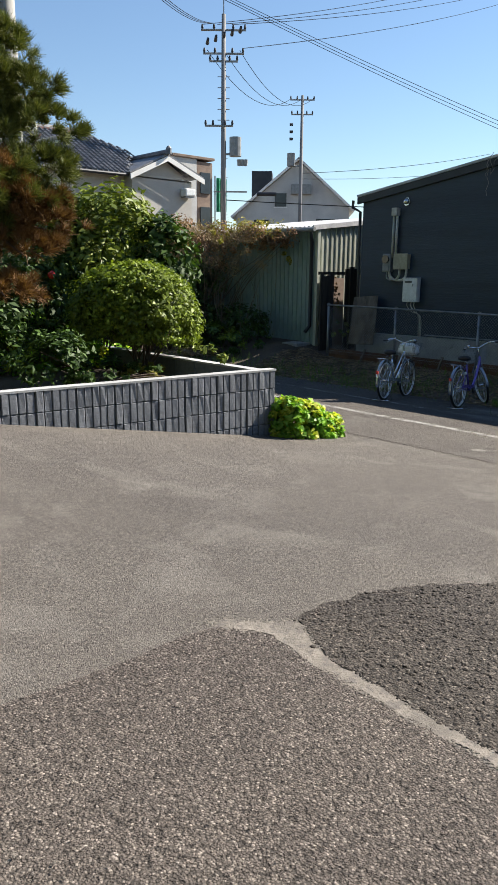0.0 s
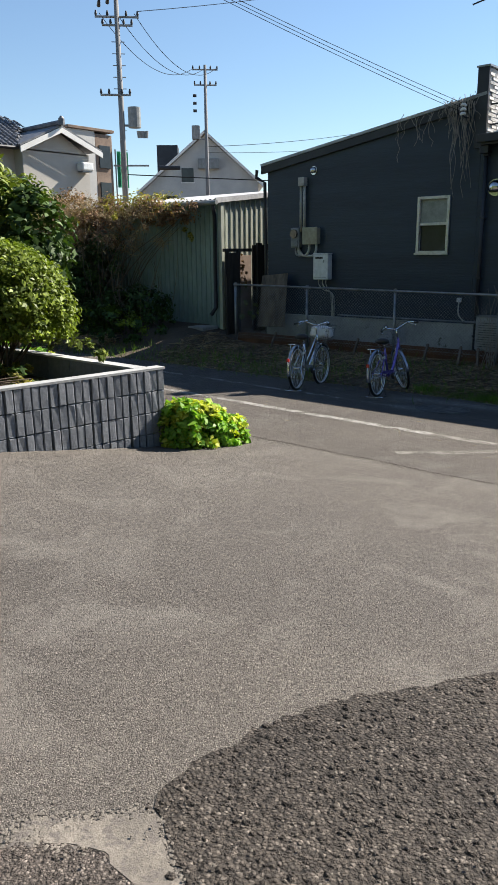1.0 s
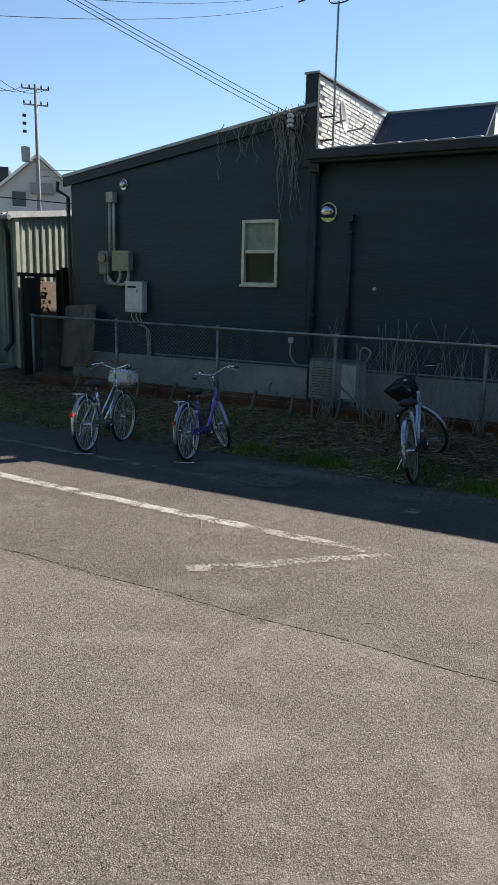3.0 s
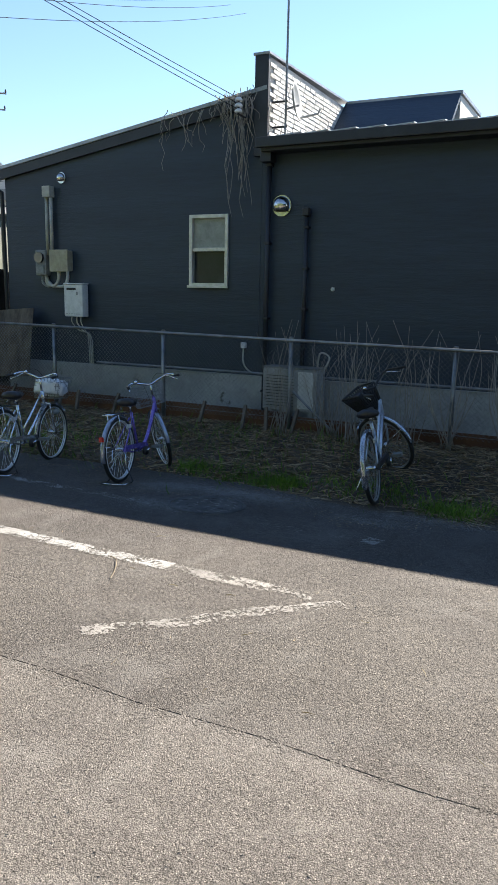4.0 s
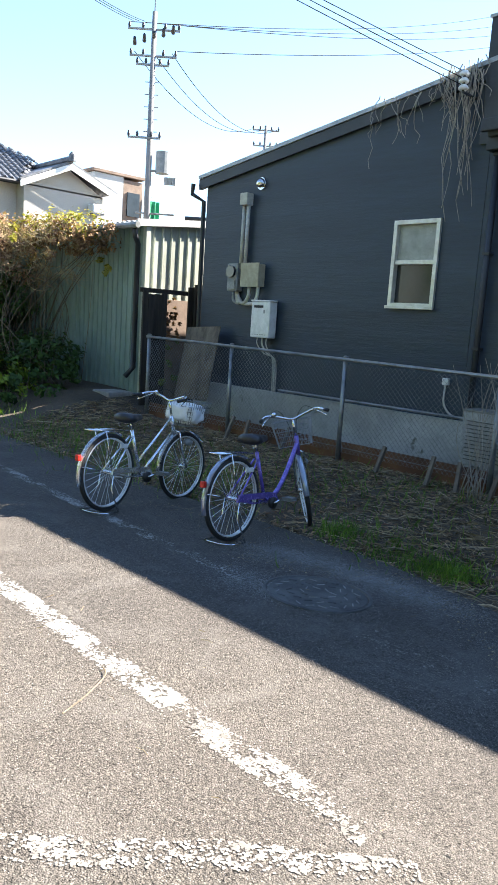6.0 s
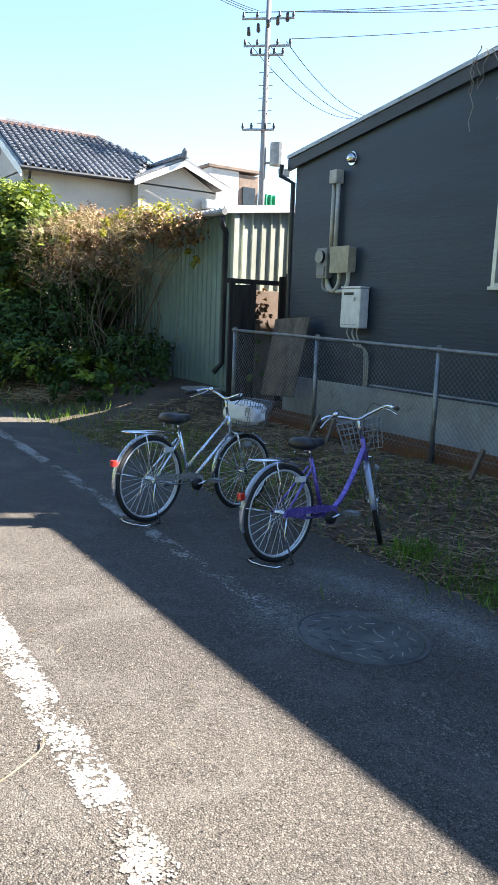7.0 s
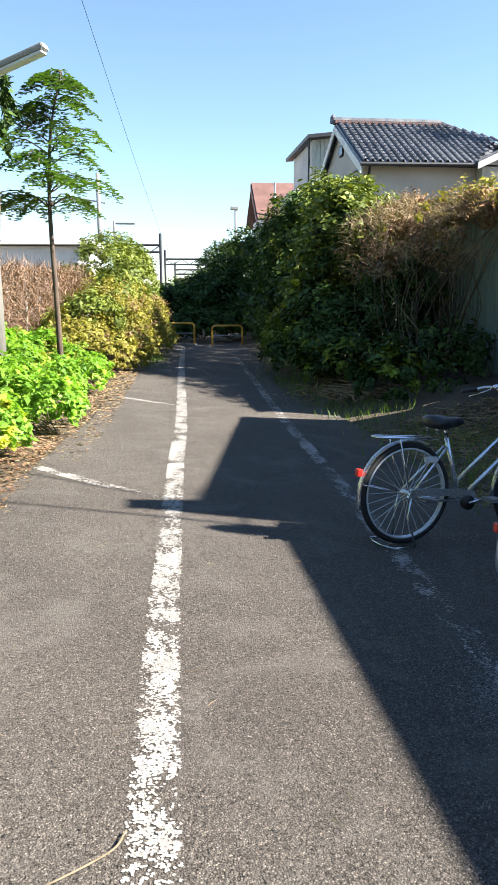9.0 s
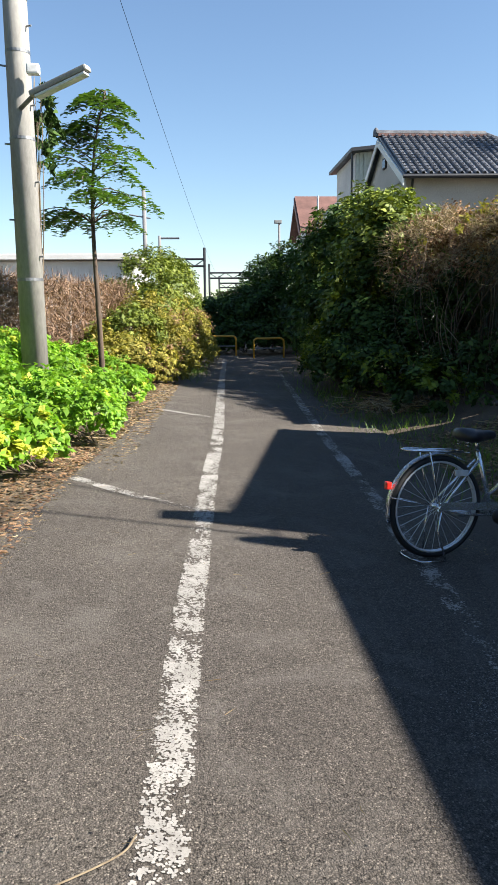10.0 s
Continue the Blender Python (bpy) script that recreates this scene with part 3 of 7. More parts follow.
part("upper_roof", slab([(RX - 1.05, 6.395, RZ - 1.03), (RX - 1.05, RY, RZ - 1.03), (RX, RY, RZ), (RX, 6.395, RZ)], 0.06), M_WALL, building, "dark pitched roof face")
part("upper_wall", one_box(RX, 18.5, RY + 0.004, 6.41, 3.8, RZ - 0.05), M_WHITEWALL, building, "pale end wall")
part("upper_cap", one_box(RX - 0.03, 18.55, RY - 0.03, 6.37, RZ - 0.045, RZ + 0.012, 0.005), M_CAP, building)
rnd = random.Random(4)
shapes = []
for L in (0.19, 0.26, 0.33):
    b = one_box(0, L, -0.022, 0, 0, 0.055, 0.006)
    for v in b.verts:
        v.co.y += rnd.uniform(-0.006, 0.004)
    me = bpy.data.meshes.new("brick")
    b.to_mesh(me)
    b.free()
    me.materials.append(M_WBRICK)
    shapes.append((L, me))
bw = building.location
row = 0
z = 3.87
while z < 4.79:
    x = WX - 0.015 - (row % 2) * 0.09
    while x < 17.0:
        L, me = rnd.choice(shapes)
        if x > WX - 0.03:
            o = new("brick", me)
            o.parent = building
            o.location = Vector((x, 6.421, z)) - bw
        x += L + 0.008
    z += 0.062
    row += 1

# foundation, pipes, window and wall fittings
tagged(part("foundation", one_box(WX - 0.07, WX - 0.004, -14, 11.2, -0.3, 0.62, 0.01), M_FOUND, None, "grey concrete foundation strip"), kind="structure")
water_pipe = part("water_pipe", one_tube([(WX - 0.1, -6, 0.66), (WX - 0.1, 9.3, 0.66)], 0.018), M_GALV, None)
tagged(water_pipe, "thin galvanised pipe along the foundation top", "pipe")

window = thing("window_1", (WX, 7.28, WZ0), "cream aluminium sash window, upper pane frosted", "window", kind="structure")
fr = bmesh.new()
for a in ((WY0, WY0 + 0.05, WZ0, WZ1), (WY1 - 0.05, WY1, WZ0, WZ1), (WY0 + 0.05, WY1 - 0.05, WZ0, WZ0 + 0.05), (WY0 + 0.05, WY1 - 0.05, WZ1 - 0.05, WZ1)):
    box(fr, WX - 0.035, WX + 0.08, a[0], a[1], a[2], a[3], 0.004)
part("window_frame", fr, M_ALU, window)
part("sash_rail", one_box(WX - 0.02, WX + 0.05, WY0 + 0.05, WY1 - 0.05, 2.36, 2.41, 0.004), M_ALU, window)
part("pane", one_box(WX + 0.02, WX + 0.026, WY0 + 0.05, WY1 - 0.05, 2.41, WZ1 - 0.05), M_FROST, window, "frosted upper pane")
part("pane", one_box(WX + 0.04, WX + 0.046, WY0 + 0.05, WY1 - 0.05, WZ0 + 0.05, 2.36), M_DARKGLASS, window, "dark lower pane")
part("window_sill", one_box(WX - 0.06, WX - 0.036, WY0 - 0.02, WY1 + 0.02, WZ0 - 0.02, WZ0 + 0.015, 0.004), M_ALU, window)


def dome_vent(y, z, r):
    vent = thing("wall_vent", (WX, y, z), "round stainless wall vent hood", "vent", "wall vents")
    bm = bmesh.new()
    bmesh.ops.create_uvsphere(bm, u_segments=20, v_segments=12, radius=r)
    bmesh.ops.bisect_plane(bm, geom=bm.verts[:] + bm.edges[:] + bm.faces[:], plane_co=(0, 0, 0), plane_no=(1, 0, 0), clear_outer=True)
    bmesh.ops.bisect_plane(bm, geom=bm.verts[:] + bm.edges[:] + bm.faces[:], plane_co=(0, 0, -r * 0.55), plane_no=(0, -0.0, -1), clear_outer=True)
    bmesh.ops.translate(bm, verts=bm.verts, vec=(WX - 0.02, y, z))
    part("hood", bm, M_STEEL, vent, smooth=True)
    part("flange", one_tube([(WX - 0.022, y, z), (WX - 0.001, y, z)], r * 1.12, 24), M_STEEL, vent)
    part("grille", one_box(WX - r * 0.75, WX - 0.025, y - r * 0.7, y + r * 0.7, z - r * 0.6, z - r * 0.55), M_BLACK, vent)


dome_vent(6.18, 2.95, 0.125)
dome_vent(10.0, 3.5, 0.075)


def wall_pipe(name, y, z0, z1, r, label):
    p = thing(name, (WX, y, z0), label, "pipe", "wall pipes")
    part("pipe", one_tube([(WX - r - 0.03, y, z0), (WX - r - 0.03, y, z1)], r, 10), M_TRIM, p, smooth=True)
    for k in range(4):
        zz = z0 + 0.4 + k * (z1 - z0 - 0.6) / 3
        part("bracket", one_box(WX - 2 * r - 0.036, WX, y - r - 0.006, y + r + 0.006, zz, zz + 0.03, 0.003), M_TRIM, p)
    return p


dp = wall_pipe("downpipe", 6.36, 0.0, 3.66, 0.036, "dark downpipe from the gutter to the ground")
part("hopper", one_box(WX - 0.2, WX - 0.03, 6.28, 6.44, 3.5, 3.66, 0.01), M_TRIM, dp)
vp = wall_pipe("vent_pipe", 5.79, 0.62, 2.84, 0.03, "dark vent pipe with a square cap")
part("cap", one_box(WX - 0.12, WX - 0.01, 5.745, 5.835, 2.8, 2.9, 0.01), M_TRIM, vp)

conduit = thing("conduit", (WX, 10.24, 2.3), "pair of pale conduits dropping from a small box", "conduit")
part("box", one_box(WX - 0.13, WX, 10.16, 10.31, 3.21, 3.38, 0.012), M_CONDUIT, conduit)
for dy in (-0.045, 0.045):
    part("pipe", one_tube([(WX - 0.06, 10.235 + dy, 3.22), (WX - 0.06, 10.235 + dy, 2.32)], 0.028, 10), M_CONDUIT, conduit, smooth=True)
meter_box = thing("meter_box", (WX, 9.96, 2.0), "beige electric meter cabinet on the wall", "meter box")
part("body", one_box(WX - 0.13, WX, 9.82, 10.17, 2.07, 2.39, 0.02), M_BEIGE, meter_box)
part("lid", one_box(WX - 0.15, WX - 0.132, 9.81, 10.18, 2.06, 2.4, 0.008), M_BEIGE, meter_box)
for k, y in enumerate((9.86, 10.04)):
    part("hose", one_tube(curve_pts([(WX - 0.09, y, 2.07), (WX - 0.09, y + 0.01, 1.93), (WX - 0.08, y + 0.12, 1.83), (WX - 0.05, 10.3, 1.86 + k * 0.05), (WX - 0.05, 10.34, 2.0)], 6), 0.027, 8), M_CONDUIT, meter_box, smooth=True)
em = thing("electric_meter", (WX, 10.42, 2.1), "grey electricity meter with a glass cover", "meter")
part("body", one_box(WX - 0.12, WX, 10.28, 10.5, 2.0, 2.4, 0.02), M_GREYPL, em)
part("cover", one_tube([(WX - 0.16, 10.4, 2.28), (WX - 0.118, 10.4, 2.28)], 0.085, 20), M_DARKGLASS, em)
part("terminal_box", one_box(WX - 0.14, WX - 0.121, 10.31, 10.47, 2.03, 2.16, 0.006), M_GREYPL, em)
part("hose", one_tube(curve_pts([(WX - 0.06, 10.4, 2.01), (WX - 0.06, 10.4, 1.88), (WX - 0.06, 10.3, 1.83), (WX - 0.06, 10.22, 1.85)], 6), 0.02, 8), M_GREYPL, em, smooth=True)
wh = thing("water_heater", (WX, 9.72, 1.35), "white wall-mounted gas water heater with pipes below", "water heater")
part("case", one_box(WX - 0.17, WX - 0.02, 9.55, 9.92, 1.36, 1.86, 0.018), M_WHITE, wh)
part("top_lip", one_box(WX - 0.18, WX - 0.02, 9.545, 9.925, 1.863, 1.885, 0.006), M_WHITE, wh)
part("exhaust_slot", one_box(WX - 0.176, WX - 0.171, 9.68, 9.86, 1.775, 1.81), M_BLACK, wh)
part("badge", one_box(WX - 0.175, WX - 0.171, 9.64, 9.67, 1.7, 1.75), M_GREYPL, wh)
for k in range(6):
    part("louvre", one_box(WX - 0.175, WX - 0.171, 9.6 + k * 0.05, 9.63 + k * 0.05, 1.4, 1.408), M_GREYPL, wh)
for k, y in enumerate((9.62, 9.7, 9.8)):
    pts = [(WX - 0.13, y, 1.37), (WX - 0.13, y, 1.27), (WX - 0.1, y - 0.05 - 0.03 * k, 1.15), (WX - 0.05, 9.55 - 0.03 * k, 1.05), (WX - 0.05, 9.52 - 0.03 * k, 0.6)]
    part("hose", one_tube(curve_pts(pts, 6), 0.008 + 0.004 * (k == 1), 8), M_CONDUIT, wh, smooth=True)
wh.location.y -= 0.04
outlet = thing("pipe_outlet", (WX, 5.4, 1.85), "small pale pipe outlet on the dark wall", "pipe outlet")
part("plate", one_tube([(WX - 0.012, 5.4, 1.85), (WX - 0.001, 5.4, 1.85)], 0.03, 14), M_CONDUIT, outlet)
part("nozzle", one_tube([(WX - 0.045, 5.4, 1.845), (WX - 0.013, 5.4, 1.85)], [0.018, 0.022], 12), M_WHITE, outlet)
tap = thing("wall_socket", (WX, 6.72, 1.0), "small white outdoor socket with a hanging cable", "socket")
part("body", one_box(WX - 0.05, WX, 6.68, 6.76, 1.0, 1.08, 0.008), M_WHITE, tap)
part("cable", one_tube(curve_pts([(WX - 0.03, 6.72, 1.0), (WX - 0.03, 6.72, 0.8), (WX - 0.04, 6.62, 0.68), (WX - 0.04, 6.45, 0.64)], 6), 0.012, 6), M_CONDUIT, tap, smooth=True)

# ---- fittings on the roof ----
antenna = thing("tv_antenna", (14.12, 6.2, 3.83), "thin rooftop television antenna on a steel mast", "antenna")
part("mast", one_tube([(14.12, 6.2, 3.83), (14.12, 6.2, 5.82)], 0.016, 8), M_GALV, antenna)
part("bracket", one_tube([(14.12, 6.4, 4.3), (14.12, 6.18, 4.3)], 0.014, 6), M_TRIM, antenna)
part("bracket", one_tube([(14.12, 6.4, 3.98), (14.12, 6.18, 3.98)], 0.014, 6), M_TRIM, antenna)
part("fork", one_tube(curve_pts([(14.1, 6.34, 5.93), (14.1, 6.32, 5.82), (14.12, 6.2, 5.8), (14.15, 6.05, 5.84), (14.18, 5.96, 6.02)], 4), 0.011, 6), M_TRIM, antenna)
BO, BE = Vector((13.95, 6.75, 5.84)), Vector((14.25, 5.66, 6.14))
part("boom", one_tube([BO, BE], 0.012, 6), M_TRIM, antenna)
for k in range(13):
    c = BO.lerp(BE, k / 14)
    h = Vector((0.93, 0.3, 0.1)) * (0.07 + 0.005 * k)
    part("element", one_tube([c - h, c + h], 0.005, 5), M_TRIM, antenna)
for z in (-0.17, -0.08, 0.08, 0.17):
    c = BE + Vector((0.03, -0.05, z))
    part("reflector", one_tube([c - Vector((0.2, 0.07, 0.0)), c + Vector((0.2, 0.07, 0.0))], 0.006, 5), M_TRIM, antenna)
part("reflector_post", one_tube([BE + Vector((0.03, -0.05, -0.19)), BE + Vector((0.03, -0.05, 0.19))], 0.01, 6), M_TRIM, antenna)
part("feed_box", one_box(14.14, 14.26, 5.74, 5.9, 6.06, 6.13, 0.01), M_GREYPL, antenna)

dish = thing("satellite_dish", (14.15, 6.08, 4.1), "grey satellite dish beside the antenna mast", "satellite dish")
bm = bmesh.new()
for i in range(7):
    a0 = i / 6 * 0.9
    ring = []
    for j in range(22):
        t = 2 * math.pi * j / 22
        r = 0.25 * a0 / 0.9
        ring.append(bm.verts.new((0.22 * r * r / 0.25, r * math.cos(t), r * math.sin(t))))
    if i:
        for j in range(22):
            bm.faces.new((last[j], last[(j + 1) % 22], ring[(j + 1) % 22], ring[j]))
    last = ring
bmesh.ops.remove_doubles(bm, verts=bm.verts, dist=0.002)
bmesh.ops.solidify(bm, geom=bm.faces[:], thickness=0.008)
bmesh.ops.transform(bm, matrix=pose(14.2, 6.13, 4.3, 0, -8, -79), verts=bm.verts)
part("reflector", bm, M_GREYPL, dish, smooth=True)
part("arm", one_tube([(14.12, 6.18, 4.2), (14.2, 6.05, 4.25)], 0.014, 6), M_GALV, dish)
part("feed", one_tube([(14.2, 6.02, 4.09), (14.28, 5.8, 4.14), (14.28, 5.77, 4.2)], 0.014, 6), M_GREYPL, dish)
insul = thing("wire_bracket", (13.9, 6.95, 4.3), "wall bracket with three porcelain insulators", "bracket")
part("arm", one_tube([(WX - 0.02, 6.72, 4.1), (WX - 0.3, 6.72, 4.1), (WX - 0.3, 6.72, 4.3)], 0.015, 6), M_TRIM, insul)
for k in range(3):
    z = 4.12 + 0.07 * k
    part("insulator", one_tube([(WX - 0.3, 6.72, z), (WX - 0.3, 6.72, z + 0.02), (WX - 0.3, 6.72, z + 0.05)], [0.05, 0.055, 0.03], 12), M_WHITE, insul, smooth=True)

# dead vine hanging on the gable
M_GREYVINE = surface("grey_dead_vine", (0.2, 0.18, 0.16), (0.38, 0.35, 0.31), 0.9, big=5, fine=30, relief=0.0)
rnd = random.Random(12)
vine = thing("dead_vine", (WX, 7.0, 4.0), "leafless dry vine hanging from the roof edge", "vine")
for k in range(54):
    y, z = rnd.choice((rnd.uniform(6.55, 7.2), rnd.uniform(6.55, 7.2), rnd.uniform(6.6, 8.1))), 0
    z = roof_z(y) + rnd.uniform(-0.12, 0.06)
    long = rnd.choice([0.25, 0.3, 0.45, 0.6]) if y > 7.0 else rnd.uniform(0.3, 1.9)
    pts, p = [], Vector((WX - 0.1 - rnd.uniform(0, 0.05), y, z))
    n = 7
    for i in range(n):
        pts.append(p.copy())
        p += Vector((rnd.uniform(-0.02, 0.03), rnd.uniform(-0.07, 0.06), -long / n + rnd.uniform(-0.05, 0.05)))
        p.x = min(p.x, WX - 0.015 - (0.065 if p.z > roof_z(p.y) - 0.32 else 0))
    part("stem", one_tube(pts, [0.0065 * (1 - 0.6 * i / n) for i in range(n)], 4), M_GREYVINE, vine)

# ---- chain-link fence ----
FX = 13.3
POSTS = [11.5, 9.6, 7.62, 5.66, 3.57, 1.55, -0.45, -2.45, -4.45]


def rail_z(y):
    return 1.13 + 0.0105 * y


fence = thing("chain_link_fence", (FX, 5, 0), "galvanised chain-link fence with round posts and top rail", "fence")
for y in POSTS:
    p = part("post", one_tube([(FX, y, -0.2), (FX, y, rail_z(y) + 0.01)], 0.028, 10), M_GALV, fence, smooth=True)
    part("cap", one_tube([(FX, y, rail_z(y) + 0.01), (FX, y, rail_z(y) + 0.035), (FX, y, rail_z(y) + 0.045)], [0.032, 0.032, 0.012], 10), M_GALV, p)
part("top_rail", one_tube([(FX - 0.028, 11.52, rail_z(11.52)), (FX - 0.028, -4.5, rail_z(-4.5))], 0.021, 10), M_GALV, fence, smooth=True)
part("lower_wire", one_tube([(FX, 11.5, 0.2), (FX, -4.5, 0.12)], 0.004, 5), M_GALV, fence)
part("brace", one_tube([(FX, 5.64, 0.55), (FX - 0.02, 4.95, -0.02)], 0.014, 6), M_GALV, fence)
for a, b in zip(POSTS, POSTS[1:]):
    v, f = [], []
    z0, z1 = 0.12, min(rail_z(a), rail_z(b)) - 0.02
    H, W = z1 - z0, a - b - 0.05
    pitch, r = 0.062, 0.0016
    for s in (1, -1):
        k = -H
        while k < W:
            lo, hi = max(0, k), min(W, k + H)
            if hi - lo > 0.01:
                u0, u1 = (lo, hi) if s == 1 else (W - lo, W - hi)
                p, q = np.array((FX, b + 0.025 + u0, z0 + lo - k)), np.array((FX, b + 0.025 + u1, z0 + hi - k))
                n = len(v)
                for e in (p, q):
                    v += [e + (-r + 0.002 * s, -r, 0), e + (r + 0.002 * s, -r, 0), e + (r + 0.002 * s, r, 0), e + (-r + 0.002 * s, r, 0)]
                f += [(n, n + 1, n + 5, n + 4), (n + 1, n + 2, n + 6, n + 5), (n + 2, n + 3, n + 7, n + 6), (n + 3, n, n + 4, n + 7)]
            k += pitch
    raw("wire_mesh", v, f, M_GALV, fence)
kick = thing("kick_board", (FX + 0.06, 3, 0), "rust-brown boards along the fence foot", "board")
for a, b in zip(POSTS, POSTS[1:]):
    part("board", one_box(FX + 0.05, FX + 0.07, b + 0.01, a - 0.01, -0.15, 0.24 - 0.05 * (b < 4), 0.004), M_RUST, kick)
rnd = random.Random(21)
for y in (8.95, 8.3, 6.85, 6.2, 5.85, 5.5, 10.3, 9.3):
    stake = one_box(FX - 0.33, FX - 0.29, y - 0.02, y + 0.02, -0.12, 0.36, 0.004, m=None)
    bmesh.ops.transform(stake, matrix=Matrix.Translation((FX - 0.3, y, 0)) @ pose(0, 0, 0, rnd.uniform(-18, 8), 30, 0) @ Matrix.Translation((-FX + 0.3, -y, 0)), verts=stake.verts)
    tagged(part("wooden_stake", stake, M_WOOD), "short weathered wooden stake leaning on the fence", "stake", "stakes at the fence")

ac = thing("ac_unit", (13.6, 5.84, 0.2), "weathered grey air-conditioner outdoor unit behind the fence", "air conditioner")
part("case", one_box(13.48, 13.78, 5.46, 6.24, 0.24, 0.8, 0.015), M_FOUND, ac)
part("top", one_box(13.47, 13.79, 5.45, 6.25, 0.803, 0.82, 0.005), M_GALV, ac)
for k in range(11):
    part("grille_bar", one_box(13.468, 13.477, 5.78, 6.18, 0.3 + k * 0.04, 0.308 + k * 0.04), M_TRIM, ac)
part("side_panel", one_box(13.47, 13.477, 5.5, 5.72, 0.28, 0.77, 0.003), M_WHITE, ac)
for y in (5.55, 6.15):
    part("foot", one_box(13.5, 13.76, y - 0.03, y + 0.03, 0.0, 0.237), M_FOUND, ac)
part("hose", one_tube(curve_pts([(13.7, 5.5, 0.7), (13.75, 5.4, 0.95), (13.8, 5.55, 1.0), (13.9, 5.62, 0.8), (13.9, 5.62, 0.66)], 6), 0.012, 8), M_CONDUIT, ac, smooth=True)

ac.location.y -= 0.1

# ---- shed and board fence ----
def corrugated(p0, p1, z0, z1a, z1b, pitch, depth, out):
    """A ribbed sheet from p0 to p1 in plan; the top runs from z1a to z1b."""
    p0, p1, out = Vector((*p0, 0)), Vector((*p1, 0)), Vector((*out, 0))
    L = (p1 - p0).length
    bm = bmesh.new()
    rows, n = [], int(L / pitch)
    prof = ((0.0, 0.0), (0.74, 0.0), (0.8, 1.0), (0.93, 1.0))
    for i in range(n):
        for u, w in prof:
            f = (i + u) / n
            q = p0.lerp(p1, f) + out * depth * w
            rows.append((bm.verts.new((q.x, q.y, z0)), bm.verts.new((q.x, q.y, z1a + (z1b - z1a) * f))))
    back = [tuple(bm.verts.new(v.co - out * 0.006) for v in r) for r in rows]
    for a, b in zip(rows, rows[1:]):
        bm.faces.new((a[0], b[0], b[1], a[1]))
    for a, b in zip(back, back[1:]):
        bm.faces.new((a[1], b[1], b[0], a[0]))
    for r, k in zip(rows[:1] + rows[-1:], back[:1] + back[-1:]):
        bm.faces.new((r[0], r[1], k[1], k[0]))
    bmesh.ops.recalc_face_normals(bm, faces=bm.faces)
    return bm


shed = thing("shed", (15.5, 15, 0), "corrugated steel shed with a shallow grey sheet roof", "shed")
part("wall", corrugated((13.72, 18.6), (13.72, 12.3), 0.0, 3.0, 3.0, 0.15, 0.018, (-1, 0)), M_CORR, shed, "faded pale green corrugated wall")
part("wall", corrugated((13.74, 12.3), (19.5, 12.3), 0.0, 3.0, 3.62, 0.17, 0.022, (0, -1)), M_CORRW, shed, "cream corrugated end wall")
part("wall", one_box(19.4, 19.5, 12.35, 18.6, 0, 3.5), M_CORR, shed)
part("wall", one_box(13.75, 19.4, 18.5, 18.6, 0, 3.0), M_CORR, shed)
part("corner_trim", one_box(13.69, 13.78, 12.24, 12.33, 0, 3.0, 0.004), M_CORRW, shed)
bm = bmesh.new()
rows = []
n = int(6.5 / 0.07)
for i in range(n + 1):
    y = 12.24 + 6.44 * i / n
    dz = 0.014 * math.cos(i * math.pi)
    rows.append((bm.verts.new((13.5, y, 3.04 + dz)), bm.verts.new((19.6, y, 3.70 + dz))))
low = [tuple(bm.verts.new(v.co - Vector((0, 0, 0.008))) for v in r) for r in rows]
for a, b in zip(rows, rows[1:]):
    bm.faces.new((a[0], a[1], b[1], b[0]))
for a, b in zip(low, low[1:]):
    bm.faces.new((a[0], b[0], b[1], a[1]))
for (a, b), (c, d) in zip(zip(rows, rows[1:]), zip(low, low[1:])):
    bm.faces.new((a[0], b[0], d[0], c[0]))
part("roof", bm, M_SHEDROOF, shed)
part("verge_trim", slab([(13.5, 12.24, 3.07), (19.6, 12.24, 3.73), (19.6, 12.24, 3.62), (13.5, 12.24, 2.96)], 0.03), M_SHEDROOF, shed)
part("gutter", one_tube([(13.46, 12.15, 2.97), (13.46, 18.6, 2.97)], 0.05, 8), M_GREYPL, shed)
part("downpipe", one_tube([(13.5, 12.3, 2.95), (13.52, 12.3, 2.8), (13.63, 12.38, 2.7), (13.64, 12.4, 0.7), (13.5, 12.42, 0.55)], 0.045, 10), M_TRIM, shed, "dark downpipe", smooth=True)
part("step", one_box(13.15, 13.65, 12.35, 12.85, 0.0, 0.3, 0.03), M_CONC, shed, "low concrete step")

bf = thing("board_fence", (14.0, 11.9, 0), "old dark board fence with a gap beside the shed", "fence")
rnd = random.Random(8)
x = 13.42
while x < 14.85:
    w = rnd.uniform(0.09, 0.14)
    if not 13.93 < x + w / 2 < 14.3:
        top = (1.95 if x < 13.95 else 2.1) + rnd.uniform(-0.05, 0.02)
        part("board", one_box(x, x + w - 0.008, 11.86 + rnd.uniform(0, 0.02), 11.9, 0.0, top, 0.004), M_DKWOOD, bf)
    x += w
part("rail", one_box(13.4, 14.9, 11.905, 11.95, 1.93, 2.0, 0.004), M_DKWOOD, bf)
part("post", one_box(14.42, 14.55, 11.8, 11.855, 0.0, 2.12, 0.006), M_DKWOOD, bf)
part("back_panel", one_box(13.8, 14.6, 12.15, 12.2, 0.0, 1.85, 0.004), M_BROWNB, bf, "weathered brown panel seen in the gap")
BOARD = [(11.10, 1.43), (10.55, 1.48), (10.37, 0.40), (11.01, 0.37)]
